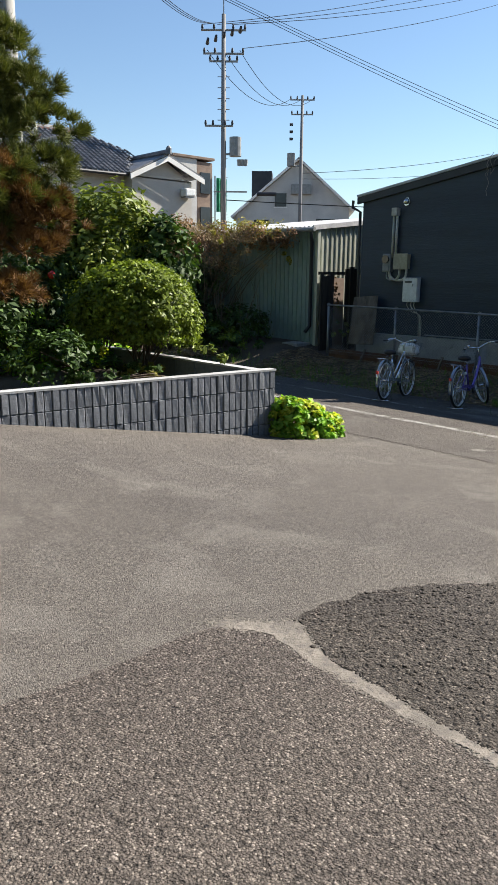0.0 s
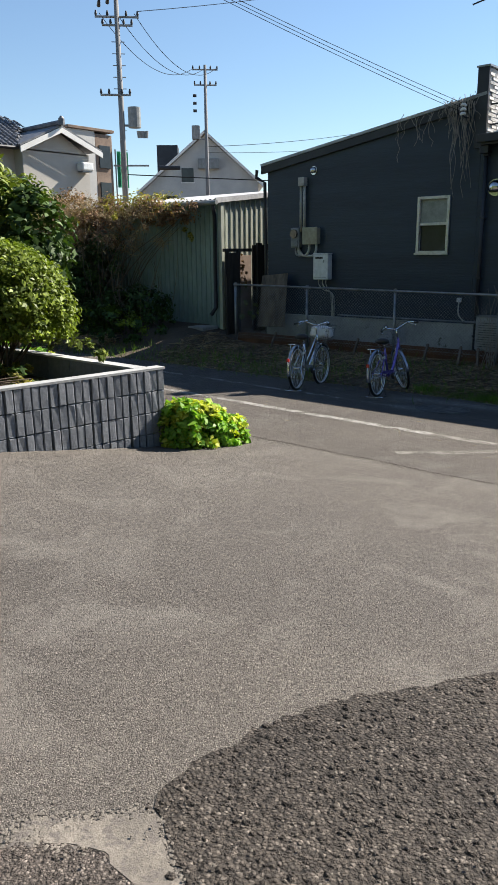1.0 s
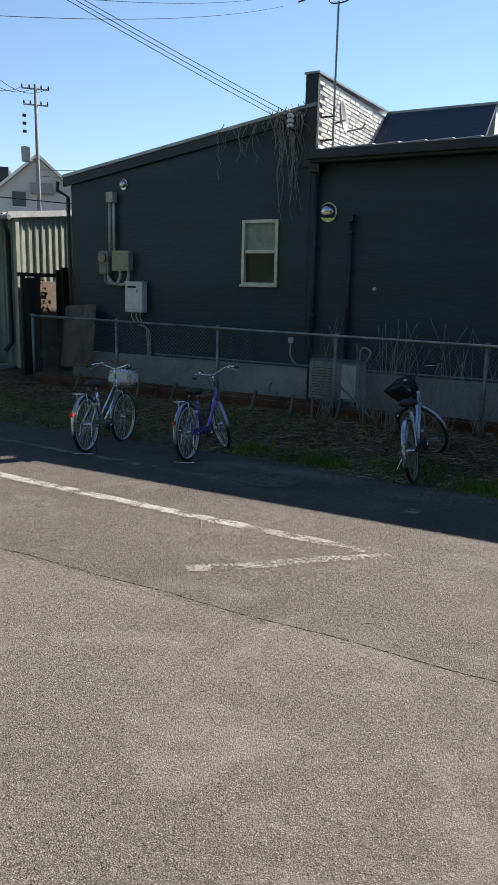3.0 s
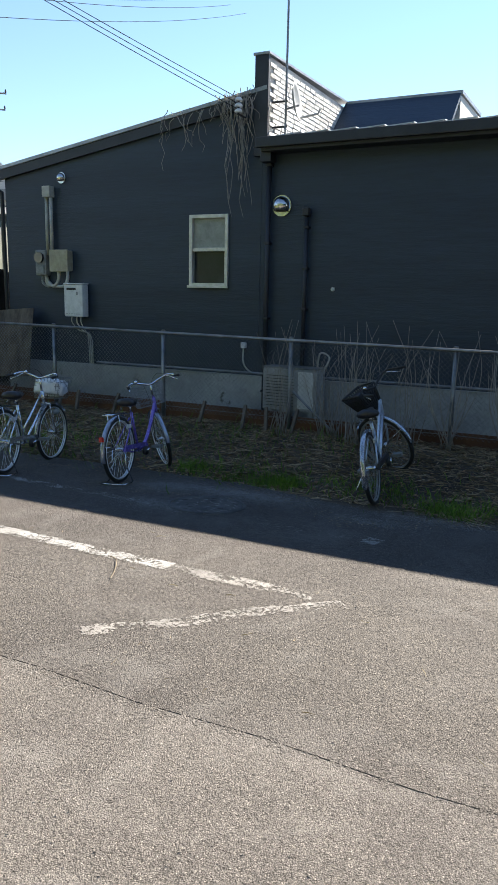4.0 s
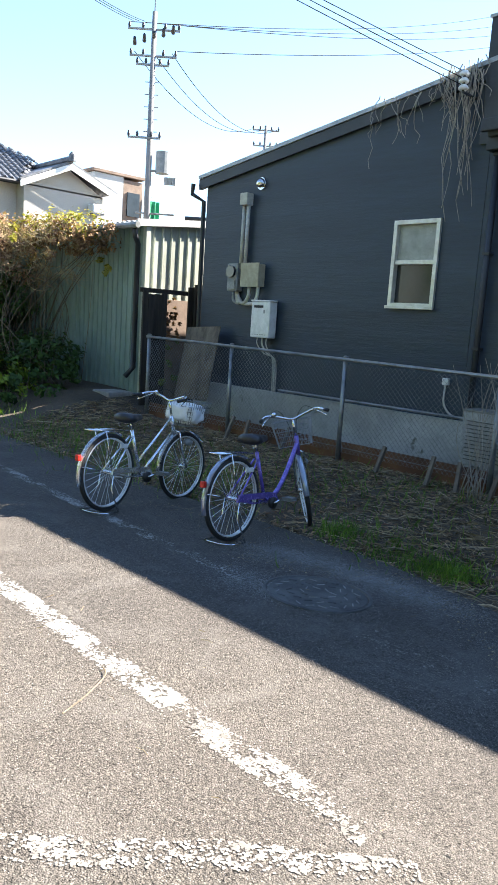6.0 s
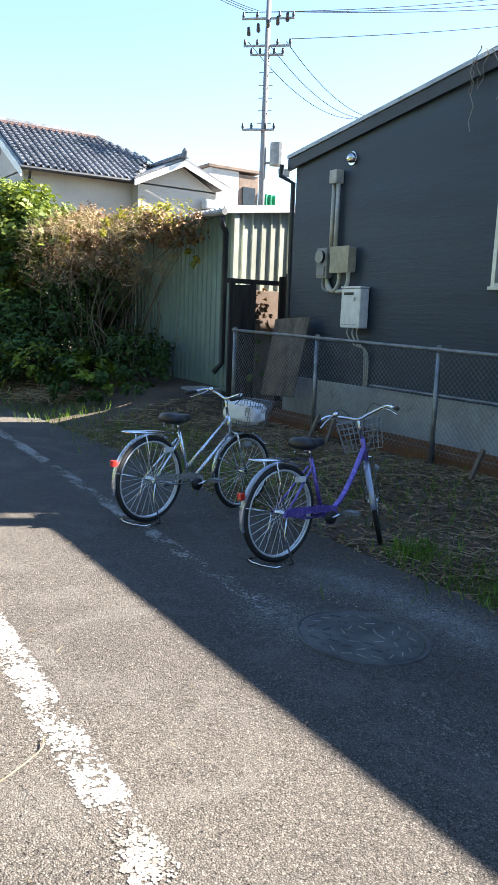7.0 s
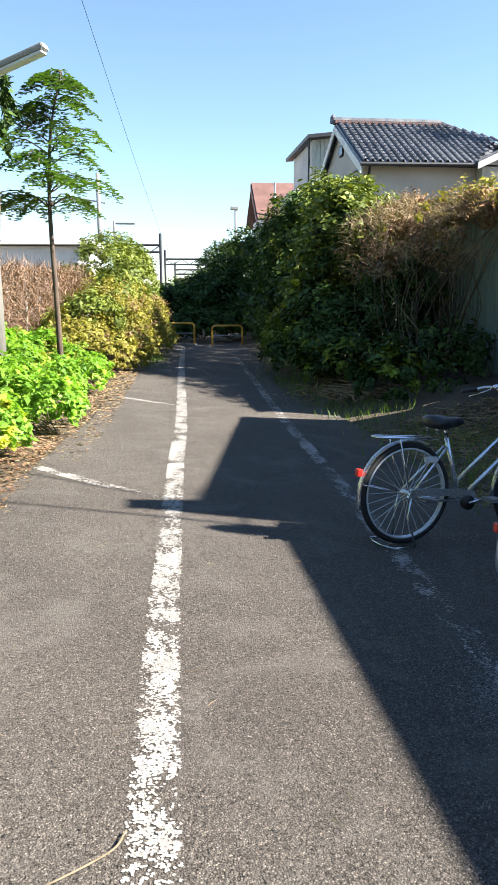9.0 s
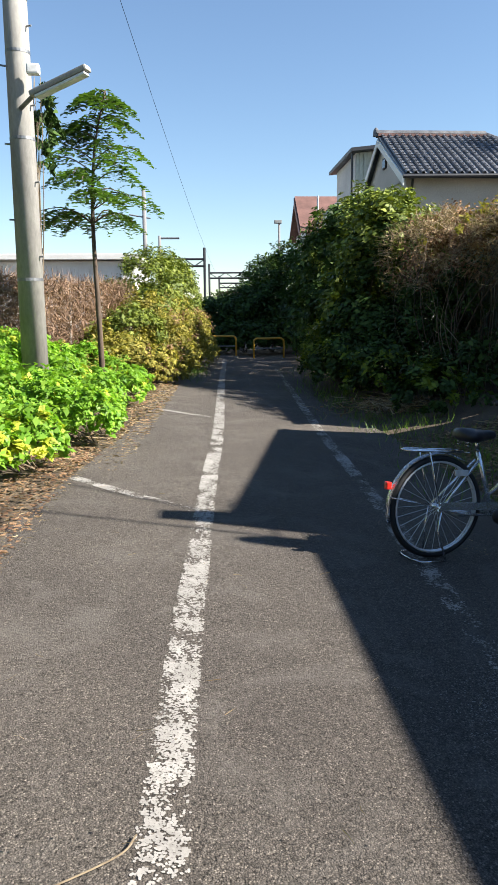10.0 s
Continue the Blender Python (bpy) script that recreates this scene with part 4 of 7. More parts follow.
lean = slab([(13.72, BOARD[0][0], BOARD[0][1]), (13.9, BOARD[1][0], BOARD[1][1]), (13.55, BOARD[2][0], BOARD[2][1]), (13.45, BOARD[3][0], BOARD[3][1])], 0.018)
tagged(part("plywood_sheet", lean, M_WOOD), "grey-brown plywood sheet leaning against boards", "board")

# ---- block planter wall ----
planter = thing("planter_wall", (5.68, 5.84, 0.16), "grey split-rib concrete block planter wall with pale cap", "wall")
M_BLOCK = pieces_mat("grey_split_block", (0.155, 0.167, 0.187), (0.185, 0.197, 0.218), 0.95, 22, 0.014)
shapes = []
for s in range(4):
    b, rr = bmesh.new(), random.Random(40 + s)
    box(b, 0.004, 0.392, 0.02, 0.12, 0.004, 0.19)
    for k in range(5):
        x0 = 0.006 + k * 0.077
        box(b, x0, x0 + 0.066, 0.0 + rr.uniform(-0.003, 0.003), 0.021, 0.003, 0.195, 0.006)
    for v in b.verts:
        if v.co.y < 0.01:
            v.co += Vector((rr.uniform(-0.0025, 0.0025), rr.uniform(-0.004, 0.003), 0))
    me = bpy.data.meshes.new("block")
    b.to_mesh(me)
    b.free()
    me.materials.append(M_BLOCK)
    shapes.append(me)
rnd = random.Random(3)
TOP = 0.885


def block_run(x0, y0, x1, y1, rows):
    L = math.hypot(x1 - x0, y1 - y0)
    ang = math.degrees(math.atan2(y1 - y0, x1 - x0))
    for r in range(rows):
        d = L - 0.396
        while d > -0.3:
            o = new("block", rnd.choice(shapes))
            o.parent = planter
            o.matrix_basis = pose(x0 + (x1 - x0) * d / L - planter.location.x, y0 + (y1 - y0) * d / L - planter.location.y, TOP - 0.2 * (r + 1) - planter.location.z, 0, 0, ang)
            d -= 0.396
    u = Vector((x1 - x0, y1 - y0, 0)).normalized()
    w = Vector((-u.y, u.x, 0))
    a, b = Vector((x0, y0, 0)), Vector((x1, y1, 0))
    cap = prism([(p.x, p.y) for p in (a - w * 0.004, b - w * 0.004, b + w * 0.125, a + w * 0.125)], TOP - 0.006, TOP + 0.014)
    part("cap", cap, M_FOUND, planter, "pale cement capping")
    core = prism([(p.x, p.y) for p in (a + w * 0.03, b + w * 0.03, b + w * 0.115, a + w * 0.115)], -0.1, TOP - 0.008)
    part("core", core, M_BLOCK, planter)


block_run(-1.9, 6.75, 5.87, 5.82, 5)
block_run(5.76, 5.96, 5.88, 9.4, 5)
soil = prism([(-1.9, 6.9), (5.6, 6.0), (5.72, 9.4), (5.2, 13), (-1.9, 13)], 0.2, 0.66)
tagged(part("planter_soil", soil, M_SOIL), "dark soil bed inside the planter", kind="structure")

# ---- houses ----
b = bmesh.new()
prof = [(-0.135, 0.02), (-0.115, 0.075), (-0.07, 0.09), (-0.03, 0.06), (-0.005, 0.005), (0.06, 0.0), (0.135, 0.01)]
vs = [(b.verts.new((x, 0.0, z + 0.012)), b.verts.new((x, 0.3, z)), b.verts.new((x, 0.0, z - 0.005))) for x, z in prof]
for p, q in zip(vs, vs[1:]):
    b.faces.new((p[0], q[0], q[1], p[1]))
    b.faces.new((p[2], q[2], q[0], p[0]))
tile_mesh = bpy.data.meshes.new("roof_tile")
b.to_mesh(tile_mesh)
b.free()
tile_mesh.materials.append(M_TILE)
house = thing("house", (18, 32, 0), "stucco house with a dark grey tiled gable roof", "house")
A, B, C, Dp, E = (15.35, 29.1, 6.1), (19.6, 29.1, 6.15), (21.4, 31.45, 7.05), (19.6, 33, 8.2), (15.35, 33, 8.2)
part("wall", prism([(15.56, 29.6), (19.7, 29.6), (19.7, 29.0), (23.1, 29.0), (23.1, 36.3), (15.56, 36.3)], 0, 6.05), M_STUCCO, house)
bm = bmesh.new()
v = [bm.verts.new(p) for p in ((15.56, 29.4, 6.0), (15.56, 36.5, 6.0), (15.56, 33, 8.0), (15.8, 29.4, 6.0), (15.8, 36.5, 6.0), (15.8, 33, 8.0))]
for f in ((0, 2, 1), (3, 4, 5), (0, 1, 4, 3), (1, 2, 5, 4), (2, 0, 3, 5)):
    bm.faces.new([v[k] for k in f])
part("gable", bm, M_STUCCO, house)
bm = bmesh.new()
v = [bm.verts.new(p) for p in ((19.7, 29.0, 6.0), (23.1, 29.0, 6.0), (21.4, 29.0, 6.9), (19.7, 29.2, 6.0), (23.1, 29.2, 6.0), (21.4, 29.2, 6.9))]
for f in ((0, 1, 2), (3, 5, 4), (0, 3, 4, 1), (1, 4, 5, 2), (2, 5, 3, 0)):
    bm.faces.new([v[k] for k in f])
part("gable", bm, M_STUCCO, house)
front_roof = part("roof", slab([A, B, C, Dp, E], 0.08), M_TILES, house)
part("roof", slab([E, Dp, (19.6, 36.9, 6.1), (15.35, 36.9, 6.1)], 0.08), M_TILES, house)
part("roof", slab([Dp, C, (23.4, 33.5, 6.3)], 0.06), M_TILES, house)
part("roof", slab([Dp, (23.4, 33.5, 6.3), (23.4, 36.9, 6.1), (19.6, 36.9, 6.1)], 0.06), M_TILES, house)
part("roof", slab([(21.4, 28.6, 7.08), (21.4, 33, 7.08), (23.55, 33, 6.25), (23.55, 28.6, 6.25)], 0.07), M_TILES, house)
part("roof", slab([(21.4, 28.6, 7.08), (21.4, 31.45, 7.08), (19.45, 28.9, 6.15), (19.35, 28.6, 6.15)], 0.07), M_TILES, house)
part("ridge", one_tube([(15.25, 33, 8.26), (19.6, 33, 8.26)], 0.14, 8), M_TILES, house)
part("ridge", one_tube([(19.6, 33, 8.24), (21.4, 31.45, 7.12), (21.4, 28.55, 7.15)], 0.12, 8), M_TILES, house)
part("ridge_end", one_tube([(15.25, 33, 8.16), (15.25, 33, 8.38), (15.25, 33, 8.48)], [0.12, 0.11, 0.04], 10), M_TILES, house)
part("ridge_band", one_box(15.3, 19.7, 32.83, 33.17, 8.14, 8.24, 0.01), M_REDROOF, house, "reddish brown band under the ridge tiles")
part("ridge_end", one_tube([(21.4, 28.5, 7.05), (21.4, 28.5, 7.3), (21.4, 28.5, 7.4)], [0.14, 0.13, 0.05], 10), M_TILES, house)
for a, b_ in (((15.3, 29.05, 6.0), (15.3, 33, 8.08)), ((15.3, 33, 8.08), (15.3, 36.9, 6.0))):
    part("bargeboard", slab([a, b_, (b_[0], b_[1], b_[2] - 0.28), (a[0], a[1], a[2] - 0.28)], 0.05), M_WHITEWALL, house, "white bargeboard")
for a, b_ in (((19.35, 28.6, 6.06), (21.4, 28.6, 6.98)), ((21.4, 28.6, 6.98), (23.55, 28.6, 6.16))):
    bm = slab([a, b_, (b_[0], b_[1], b_[2] - 0.22), (a[0], a[1], a[2] - 0.22)], 0.05)
    part("bargeboard", bm, M_WHITEWALL, house, "white bargeboard")
part("gutter", one_tube([(15.3, 29.05, 6.02), (19.5, 29.0, 6.05)], 0.07, 8), M_TRIM, house)
part("downpipe", one_tube([(15.75, 29.4, 6.0), (15.75, 29.52, 5.7), (15.75, 29.52, 1)], 0.05, 8), M_TRIM, house)
part("lower_roof", slab([(14.7, 29.6, 5.2), (15.55, 29.6, 5.55), (15.55, 36.3, 5.55), (14.7, 36.3, 5.2)], 0.08), M_TILES, house)
for y in (32.4,):
    w = part("window", one_box(15.5, 15.556, y, y + 0.5, 6.9, 7.3, 0.01), M_DKWOOD, house)
    part("pane", one_box(15.49, 15.498, y + 0.05, y + 0.45, 6.95, 7.25), M_DARKGLASS, w)
hl = house.location
nrow = 0
for r in range(15):
    f = r / 15
    ys, zs = 29.1 + 3.9 * f, 6.1 + 2.1 * f
    x = 15.42
    xmax = 19.6 + (1.8 * (ys - 29.1) / 2.35 if ys < 31.45 else 1.8 * (33 - ys) / 1.55)
    while x < xmax - 0.05:
        o = new("roof_tile", tile_mesh)
        o.parent = house
        o.matrix_basis = pose(x + 0.135 - hl.x, ys - 0.03 - hl.y, zs + 0.005 - hl.z, math.degrees(math.atan2(2.1, 3.9)) - 3, 0, 0)
        x += 0.27
house.location.x += 0.2
house.scale.z = 1.018
ac2 = thing("roof_vent_box", (22.9, 28.7, 5.6), "white boxy wall unit under the eave", "wall unit")
part("body", one_box(22.6, 23.2, 28.55, 28.98, 5.45, 5.8, 0.06), M_WHITE, ac2)
part("bracket", one_box(22.65, 23.15, 28.6, 28.98, 5.4, 5.446), M_GALV, ac2)

annex = thing("annex_building", (16, 40, 0), "grey metal-clad upper storey behind the tiled house", "house")
part("wall", corrugated((14.9, 38.2), (18.5, 38.2), 0, 8.9, 8.9, 0.2, 0.03, (0, -1)), M_CORRW, annex)
part("wall", one_box(14.9, 18.5, 38.26, 43, 0, 8.9), M_STUCCOW, annex)
part("roof", slab([(14.55, 37.6, 8.88), (18.8, 37.6, 9.35), (18.8, 43.5, 9.35), (14.55, 43.5, 8.88)], 0.15), M_TRIM, annex)
part("balcony", one_box(14.0, 14.85, 38.3, 42, 5.2, 6.6, 0.02), M_STUCCOW, annex)
part("downpipe", one_tube([(14.7, 38.1, 8.8), (14.7, 38.1, 6.4)], 0.05, 6), M_TRIM, annex)
annex.location.x += 0.85
red = thing("red_roof_house", (15, 46, 0), "small house with a rusted red sheet roof", "house")
part("wall", one_box(14.1, 17.5, 45.2, 50, 0, 6.2), M_STUCCOW, red)
part("roof", slab([(13.7, 44.8, 6.0), (17.8, 44.8, 6.0), (17.8, 47.6, 8.3), (13.7, 47.6, 8.3)], 0.12), M_REDROOF, red)
part("roof", slab([(13.7, 50.4, 6.0), (17.8, 50.4, 6.0), (17.8, 47.6, 8.3), (13.7, 47.6, 8.3)], 0.12), M_REDROOF, red)
part("bargeboard", slab([(13.64, 44.8, 5.9), (13.64, 47.6, 8.2), (13.64, 47.6, 7.8), (13.64, 44.8, 5.5)], 0.05), M_REDROOF, red)
part("flue", one_tube([(14.65, 44.9, 5.5), (14.65, 44.9, 7.9)], 0.06, 8), M_WHITE, red)
red.location.x += 0.4
brown = thing("brown_building", (26.8, 34, 0), "narrow brown and grey two-storey building", "building")
part("wall", one_box(25.3, 26.9, 33, 38, 0, 7.95, 0.02), M_STUCCOW, brown)
part("wall", one_box(26.905, 28, 33, 38, 0, 7.85, 0.02), M_BROWNB, brown, "brown rendered bay")
part("parapet", one_box(25.2, 28.1, 32.9, 38.1, 7.96, 8.1, 0.02), M_BROWNB, brown)
for z in (6.2, 4.4):
    part("window", one_box(27.1, 27.8, 32.93, 32.996, z, z + 1.1, 0.01), M_DARKGLASS, brown)
net = thing("green_net", (28.6, 33, 5.4), "green safety net hung beside the building", "net")
bm = bmesh.new()
rows = []
for i in range(9):
    rows.append([bm.verts.new((28.2 + 0.09 * i, 32.9 + 0.06 * math.sin(i * 2.1), z)) for z in (5.3, 6.2, 7.1)])
for a, b_ in zip(rows, rows[1:]):
    for k in range(2):
        bm.faces.new((a[k], b_[k], b_[k + 1], a[k + 1]))
bmesh.ops.solidify(bm, geom=bm.faces[:], thickness=0.01)
part("cloth", bm, M_GREEN, net)
part("pole", one_tube([(28.15, 32.95, 0), (28.15, 32.95, 7.2)], 0.04, 6), M_GALV, net)

grey = thing("grey_house", (48.6, 45.9, 0), "pale grey gabled house far off", "house", rz=-47)
def gl(*a, **k):
    return one_box(*a, **k)
bm = bmesh.new()
gp = [(-5.3, 0), (4.4, 0), (4.4, 7.5), (0, 11.3), (-5.3, 6.9)]
v = [bm.verts.new((x, y, z)) for y in (0, 9) for x, z in gp]
bm.faces.new(v[:5])
bm.faces.new(v[5:][::-1])
for i in range(5):
    bm.faces.new((v[i], v[(i + 1) % 5], v[5 + (i + 1) % 5], v[5 + i]))
bmesh.ops.recalc_face_normals(bm, faces=bm.faces)
part("wall", bm, M_STUCCOW, grey, world=False)
part("roof", slab([(0, -0.5, 11.6), (4.9, -0.5, 7.3), (4.9, 9.5, 7.3), (0, 9.5, 11.6)], 0.18), M_WHITEWALL, grey, world=False)
part("roof", slab([(0, -0.5, 11.6), (-5.8, -0.5, 6.75), (-5.8, 9.5, 6.75), (0, 9.5, 11.6)], 0.18), M_WHITEWALL, grey, world=False)
part("dormer", one_box(-4.2, -2.4, 3, 6, 8.5, 10.9, 0.02), M_TRIM, grey, world=False)
for x, z, w, h in ((-2.0, 7.6, 1.0, 1.1), (-3.8, 5.6, 1.3, 0.9), (1.6, 5.6, 1.6, 1.0)):
    wnd = part("window", one_box(x, x + w, -0.06, -0.004, z, z + h, 0.01), M_DARKGLASS, grey, world=False)
    part("frame", one_box(x - 0.08, x + w + 0.08, -0.07, -0.062, z - 0.1, z - 0.02), M_WHITEWALL, wnd, world=False)
part("balcony", one_box(-0.6, 1.1, -0.5, -0.02, 8.6, 9.4, 0.03), M_GREYPL, grey, world=False)

white = thing("white_building", (2, 46, 0), "long white flat-roofed building beyond the hedge", "building")
part("wall", one_box(-12, 5.0, 44, 54, 0, 4.4, 0.02), M_WHITEWALL, white)
part("roof", one_box(-12.4, 5.4, 43.5, 54.4, 4.45, 4.75, 0.03), M_WHITEWALL, white)
for k in range(2):
    part("window", one_box(-9 + k * 2.4, -7.6 + k * 2.4, 43.93, 43.996, 2.6, 3.7, 0.01), M_DARKGLASS, white)
far_hall = thing("far_building", (12.2, 93, 0), "small pale building far down the lane", "building")
part("wall", one_box(11, 13.4, 90, 96, 0, 4.0, 0.05), M_STUCCOW, far_hall)
part("roof", one_box(10.8, 13.6, 89.7, 96.3, 4.003, 4.2, 0.05), M_REDROOF, far_hall)

# ---- poles, gantries and wires ----
def utility_pole(x, y, top, r0, r1, label, steps=True, mat=M_POLE):
    p = thing("utility_pole", (x, y, 0), label, "utility pole", "utility poles")
    part("pole", one_tube([(x, y, -0.3), (x, y, top)], [r0, r1], 20), mat, p, smooth=True)
    if steps:
        for k in range(14):
            z, s = 2.2 + k * 0.45, (-1) ** k
            if z < top - 0.5:
                part("step_bolt", one_tube([(x, y, z), (x + s * 0.22 * 0.9, y - 0.22 * 0.4, z)], 0.011, 6), M_GALV, p)
    return p


near = utility_pole(6.3, 12.7, 9.6, 0.172, 0.12, "tall round grey concrete utility pole", True, M_CONC)
for z in (1.9, 3.6, 4.6, 5.2, 6.6):
    part("band", one_tube([(6.3, 12.7, z), (6.3, 12.7, z + 0.035)], 0.174 - 0.0052 * z, 20), M_GALV, near)
part("crossarm", one_tube([(5.5, 12.9, 8.0), (7.2, 12.3, 8.0)], 0.04, 6), M_GALV, near)
lamp = thing("street_lamp", (6.3, 12.6, 4.5), "grey tube street lamp on an arm from the pole", "street lamp")
part("arm", one_tube([(6.33, 12.55, 4.02), (6.55, 12.45, 4.18), (6.7, 12.4, 4.24)], 0.028, 8), M_GALV, lamp, smooth=True)
head = one_box(-0.06, 0.74, -0.075, 0.075, -0.03, 0.04, 0.025)
bmesh.ops.transform(head, matrix=pose(6.55, 12.42, 4.16, 0, -17, -20), verts=head.verts)
part("housing", head, M_CONC, lamp)
dif = one_box(0.0, 0.7, -0.065, 0.065, -0.065, -0.032, 0.012)
bmesh.ops.transform(dif, matrix=pose(6.55, 12.42, 4.16, 0, -17, -20), verts=dif.verts)
part("diffuser", dif, M_WHITE, lamp)
part("sensor", one_box(6.45, 6.6, 12.4, 12.52, 4.38, 4.5, 0.02), M_WHITE, lamp)

lamp.location.z -= 0.08

p1 = utility_pole(26.09, 29.88, 14.2, 0.17, 0.1, "tall distribution pole with crossarms and transformer")
px, py = 26.09, 29.88
U = Vector((0.73, -0.68, 0))


def arm(parent, c, half, r=0.05, u=U):
    c = Vector(c)
    part("crossarm", one_tube([c - u * half, c + u * half], r, 6), M_GALV, parent)
    for k in (-1, -0.45, 0.45, 1):
        q = c + u * half * k * 0.95
        part("insulator", one_tube([q, q + Vector((0, 0, 0.12)), q + Vector((0, 0, 0.26))], [0.035, 0.065, 0.035], 8), M_TRIM, parent)


arm(p1, (px, py, 13.5), 1.1)
arm(p1, (px, py, 12.45), 1.0)
arm(p1, (px, py, 12.1), 0.7)
arm(p1, (px - 0.3, py, 9.1), 0.7)
for k in range(5):
    q = Vector((px, py, 12.9 + 0.13 * k)) + U * (-0.8 + 0.4 * k)
    part("insulator", one_tube([q, q + Vector((-0.25, -0.35, 0.1))], [0.09, 0.06], 8), M_TRIM, p1)
    part("step_bolt", one_tube([Vector((px, py, 9.4 + 0.5 * k)) - U * 0.3, Vector((px, py, 9.4 + 0.5 * k)) + U * 0.3], 0.02, 5), M_GALV, p1)
part("mast", one_tube([(px, py, 14.2), (px, py, 15.1)], 0.03, 6), M_GALV, p1)
part("transformer", one_tube([Vector((px, py, 7.7)) + U * 0.6, Vector((px, py, 8.6)) + U * 0.6], 0.3, 14), M_GREYPL, p1)
part("bracket", one_tube([Vector((px, py, 7.8)) - U * 0.1, Vector((px, py, 7.8)) + U * 0.9], 0.05, 6), M_GALV, p1)
for k in range(3):
    q = Vector((px, py, 7.25)) + U * (0.8 + 0.16 * k)
    part("bushing", one_tube([q, q + Vector((0, 0, 0.3))], [0.09, 0.12], 8), M_GREYPL, p1)
part("crossarm", one_tube([Vector((px, py, 6.0)) - U * 0.5, Vector((px, py, 6.0)) + U * 1.2], 0.04, 6), M_GALV, p1)
part("cable_case", one_tube([Vector((px, py, 5.9)) + U * 1.7, Vector((px, py, 5.9)) + U * 2.7], 0.1, 8), M_TRIM, p1)
p2 = utility_pole(42.74, 40.15, 14.7, 0.17, 0.1, "distribution pole with a small transformer", False)
U2 = Vector((0.73, -0.68, 0))
for z, h in ((14.4, 0.9), (13.4, 0.8)):
    arm(p2, (42.74, 40.15, z), h, 0.05)
part("transformer", one_tube([Vector((42.74, 40.15, 9.8)) - U2 * 0.75, Vector((42.74, 40.15, 10.7)) - U2 * 0.75], 0.3, 12), M_GREYPL, p2)
part("bracket", one_tube([Vector((42.74, 40.15, 9.8)) - U2 * 1.0, Vector((42.74, 40.15, 9.8))], 0.05, 6), M_GALV, p2)
for k in range(3):
    q = Vector((42.74, 40.15, 11.7 + 0.5 * k)) - U2 * 0.9
    part("insulator", one_tube([q, q + U2 * 0.25], 0.1, 6), M_TRIM, p2)
far_pole = utility_pole(4.1, 65.5, 11.6, 0.22, 0.15, "distant concrete pole by the railway", False)
part("bracket", one_tube([(2.9, 65.5, 9.6), (4.6, 65.5, 9.3)], 0.06, 6), M_GALV, far_pole)
lamp_pole = utility_pole(15.0, 64.7, 9.0, 0.12, 0.09, "thin distant lamp pole", False)
part("head", one_box(14.6, 15.2, 64.5, 64.9, 8.8, 9.05, 0.03), M_GREYPL, lamp_pole)
short_pole = utility_pole(5.3, 65.1, 7.9, 0.14, 0.11, "short distant pole with a cross bracket", False)
part("bracket", one_tube([(5.3, 65.1, 7.7), (6.9, 65.1, 7.7)], 0.08, 6), M_GALV, short_pole)


def gantry(x0, x1, y, h, r):
    g = thing("railway_gantry", (x1, y, 0), "dark steel railway gantry across the tracks", "gantry", "railway gantries")
    for x in (x0, x1):
        part("post", one_tube([(x, y, 0), (x, y, h + 0.9)], r, 8), M_TRIM, g)
    for dz in (0, -0.55):
        part("beam", one_tube([(x0, y, h + dz), (x1, y, h + dz)], r * 0.8, 8), M_TRIM, g)
    n = int(abs(x1 - x0) / 0.8)
    for k in range(n):
        a = x0 + (x1 - x0) * k / n
        b_ = x0 + (x1 - x0) * (k + 1) / n
        part("lattice", one_tube([(a, y, h - (k % 2) * 0.55), (b_, y, h - ((k + 1) % 2) * 0.55)], r * 0.4, 5), M_TRIM, g)


gantry(-4, 8.9, 64.5, 6.0, 0.11)
gantry(9.5, 13.7, 82, 5.9, 0.11)
gantry(11.0, 15.5, 100, 5.6, 0.12)
tower = thing("lattice_tower", (-1.5, 34, 0), "grey steel lattice tower behind the pole", "tower")
for sx in (-1, 1):
    for sy in (-1, 1):
        part("leg", one_tube([(-1.2 + sx * 1.3, 34 + sy * 1.3, 0), (-1.2 + sx * 0.4, 34 + sy * 0.4, 14)], 0.07, 6), M_GALV, tower)
for k in range(10):
    z0, z1 = k * 1.4, (k + 1) * 1.4
    a0, a1 = 1.3 - 0.9 * z0 / 14, 1.3 - 0.9 * z1 / 14
    for s in (-1, 1):
        part("brace", one_tube([(-1.2 - a0 * s, 34 - a0, z0), (-1.2 + a1 * s, 34 - a1, z1)], 0.04, 5), M_GALV, tower)
        part("brace", one_tube([(-1.2 + a0, 34 - a0 * s, z0), (-1.2 + a1, 34 + a1 * s, z1)], 0.04, 5), M_GALV, tower)
    part("ring", one_tube([(-1.2 - a0, 34 - a0, z0), (-1.2 + a0, 34 - a0, z0), (-1.2 + a0, 34 + a0, z0)], 0.04, 5), M_GALV, tower)


def wire(a, b, sag, r, label="thin black overhead wire"):
    a, b = Vector(a), Vector(b)
    pts = [a.lerp(b, k / 20) - Vector((0, 0, sag * 4 * (k / 20) * (1 - k / 20))) for k in range(21)]
    tagged(part("overhead_wire", one_tube(pts, r, 5), M_CABLE, None), label, "wire", "overhead wires")


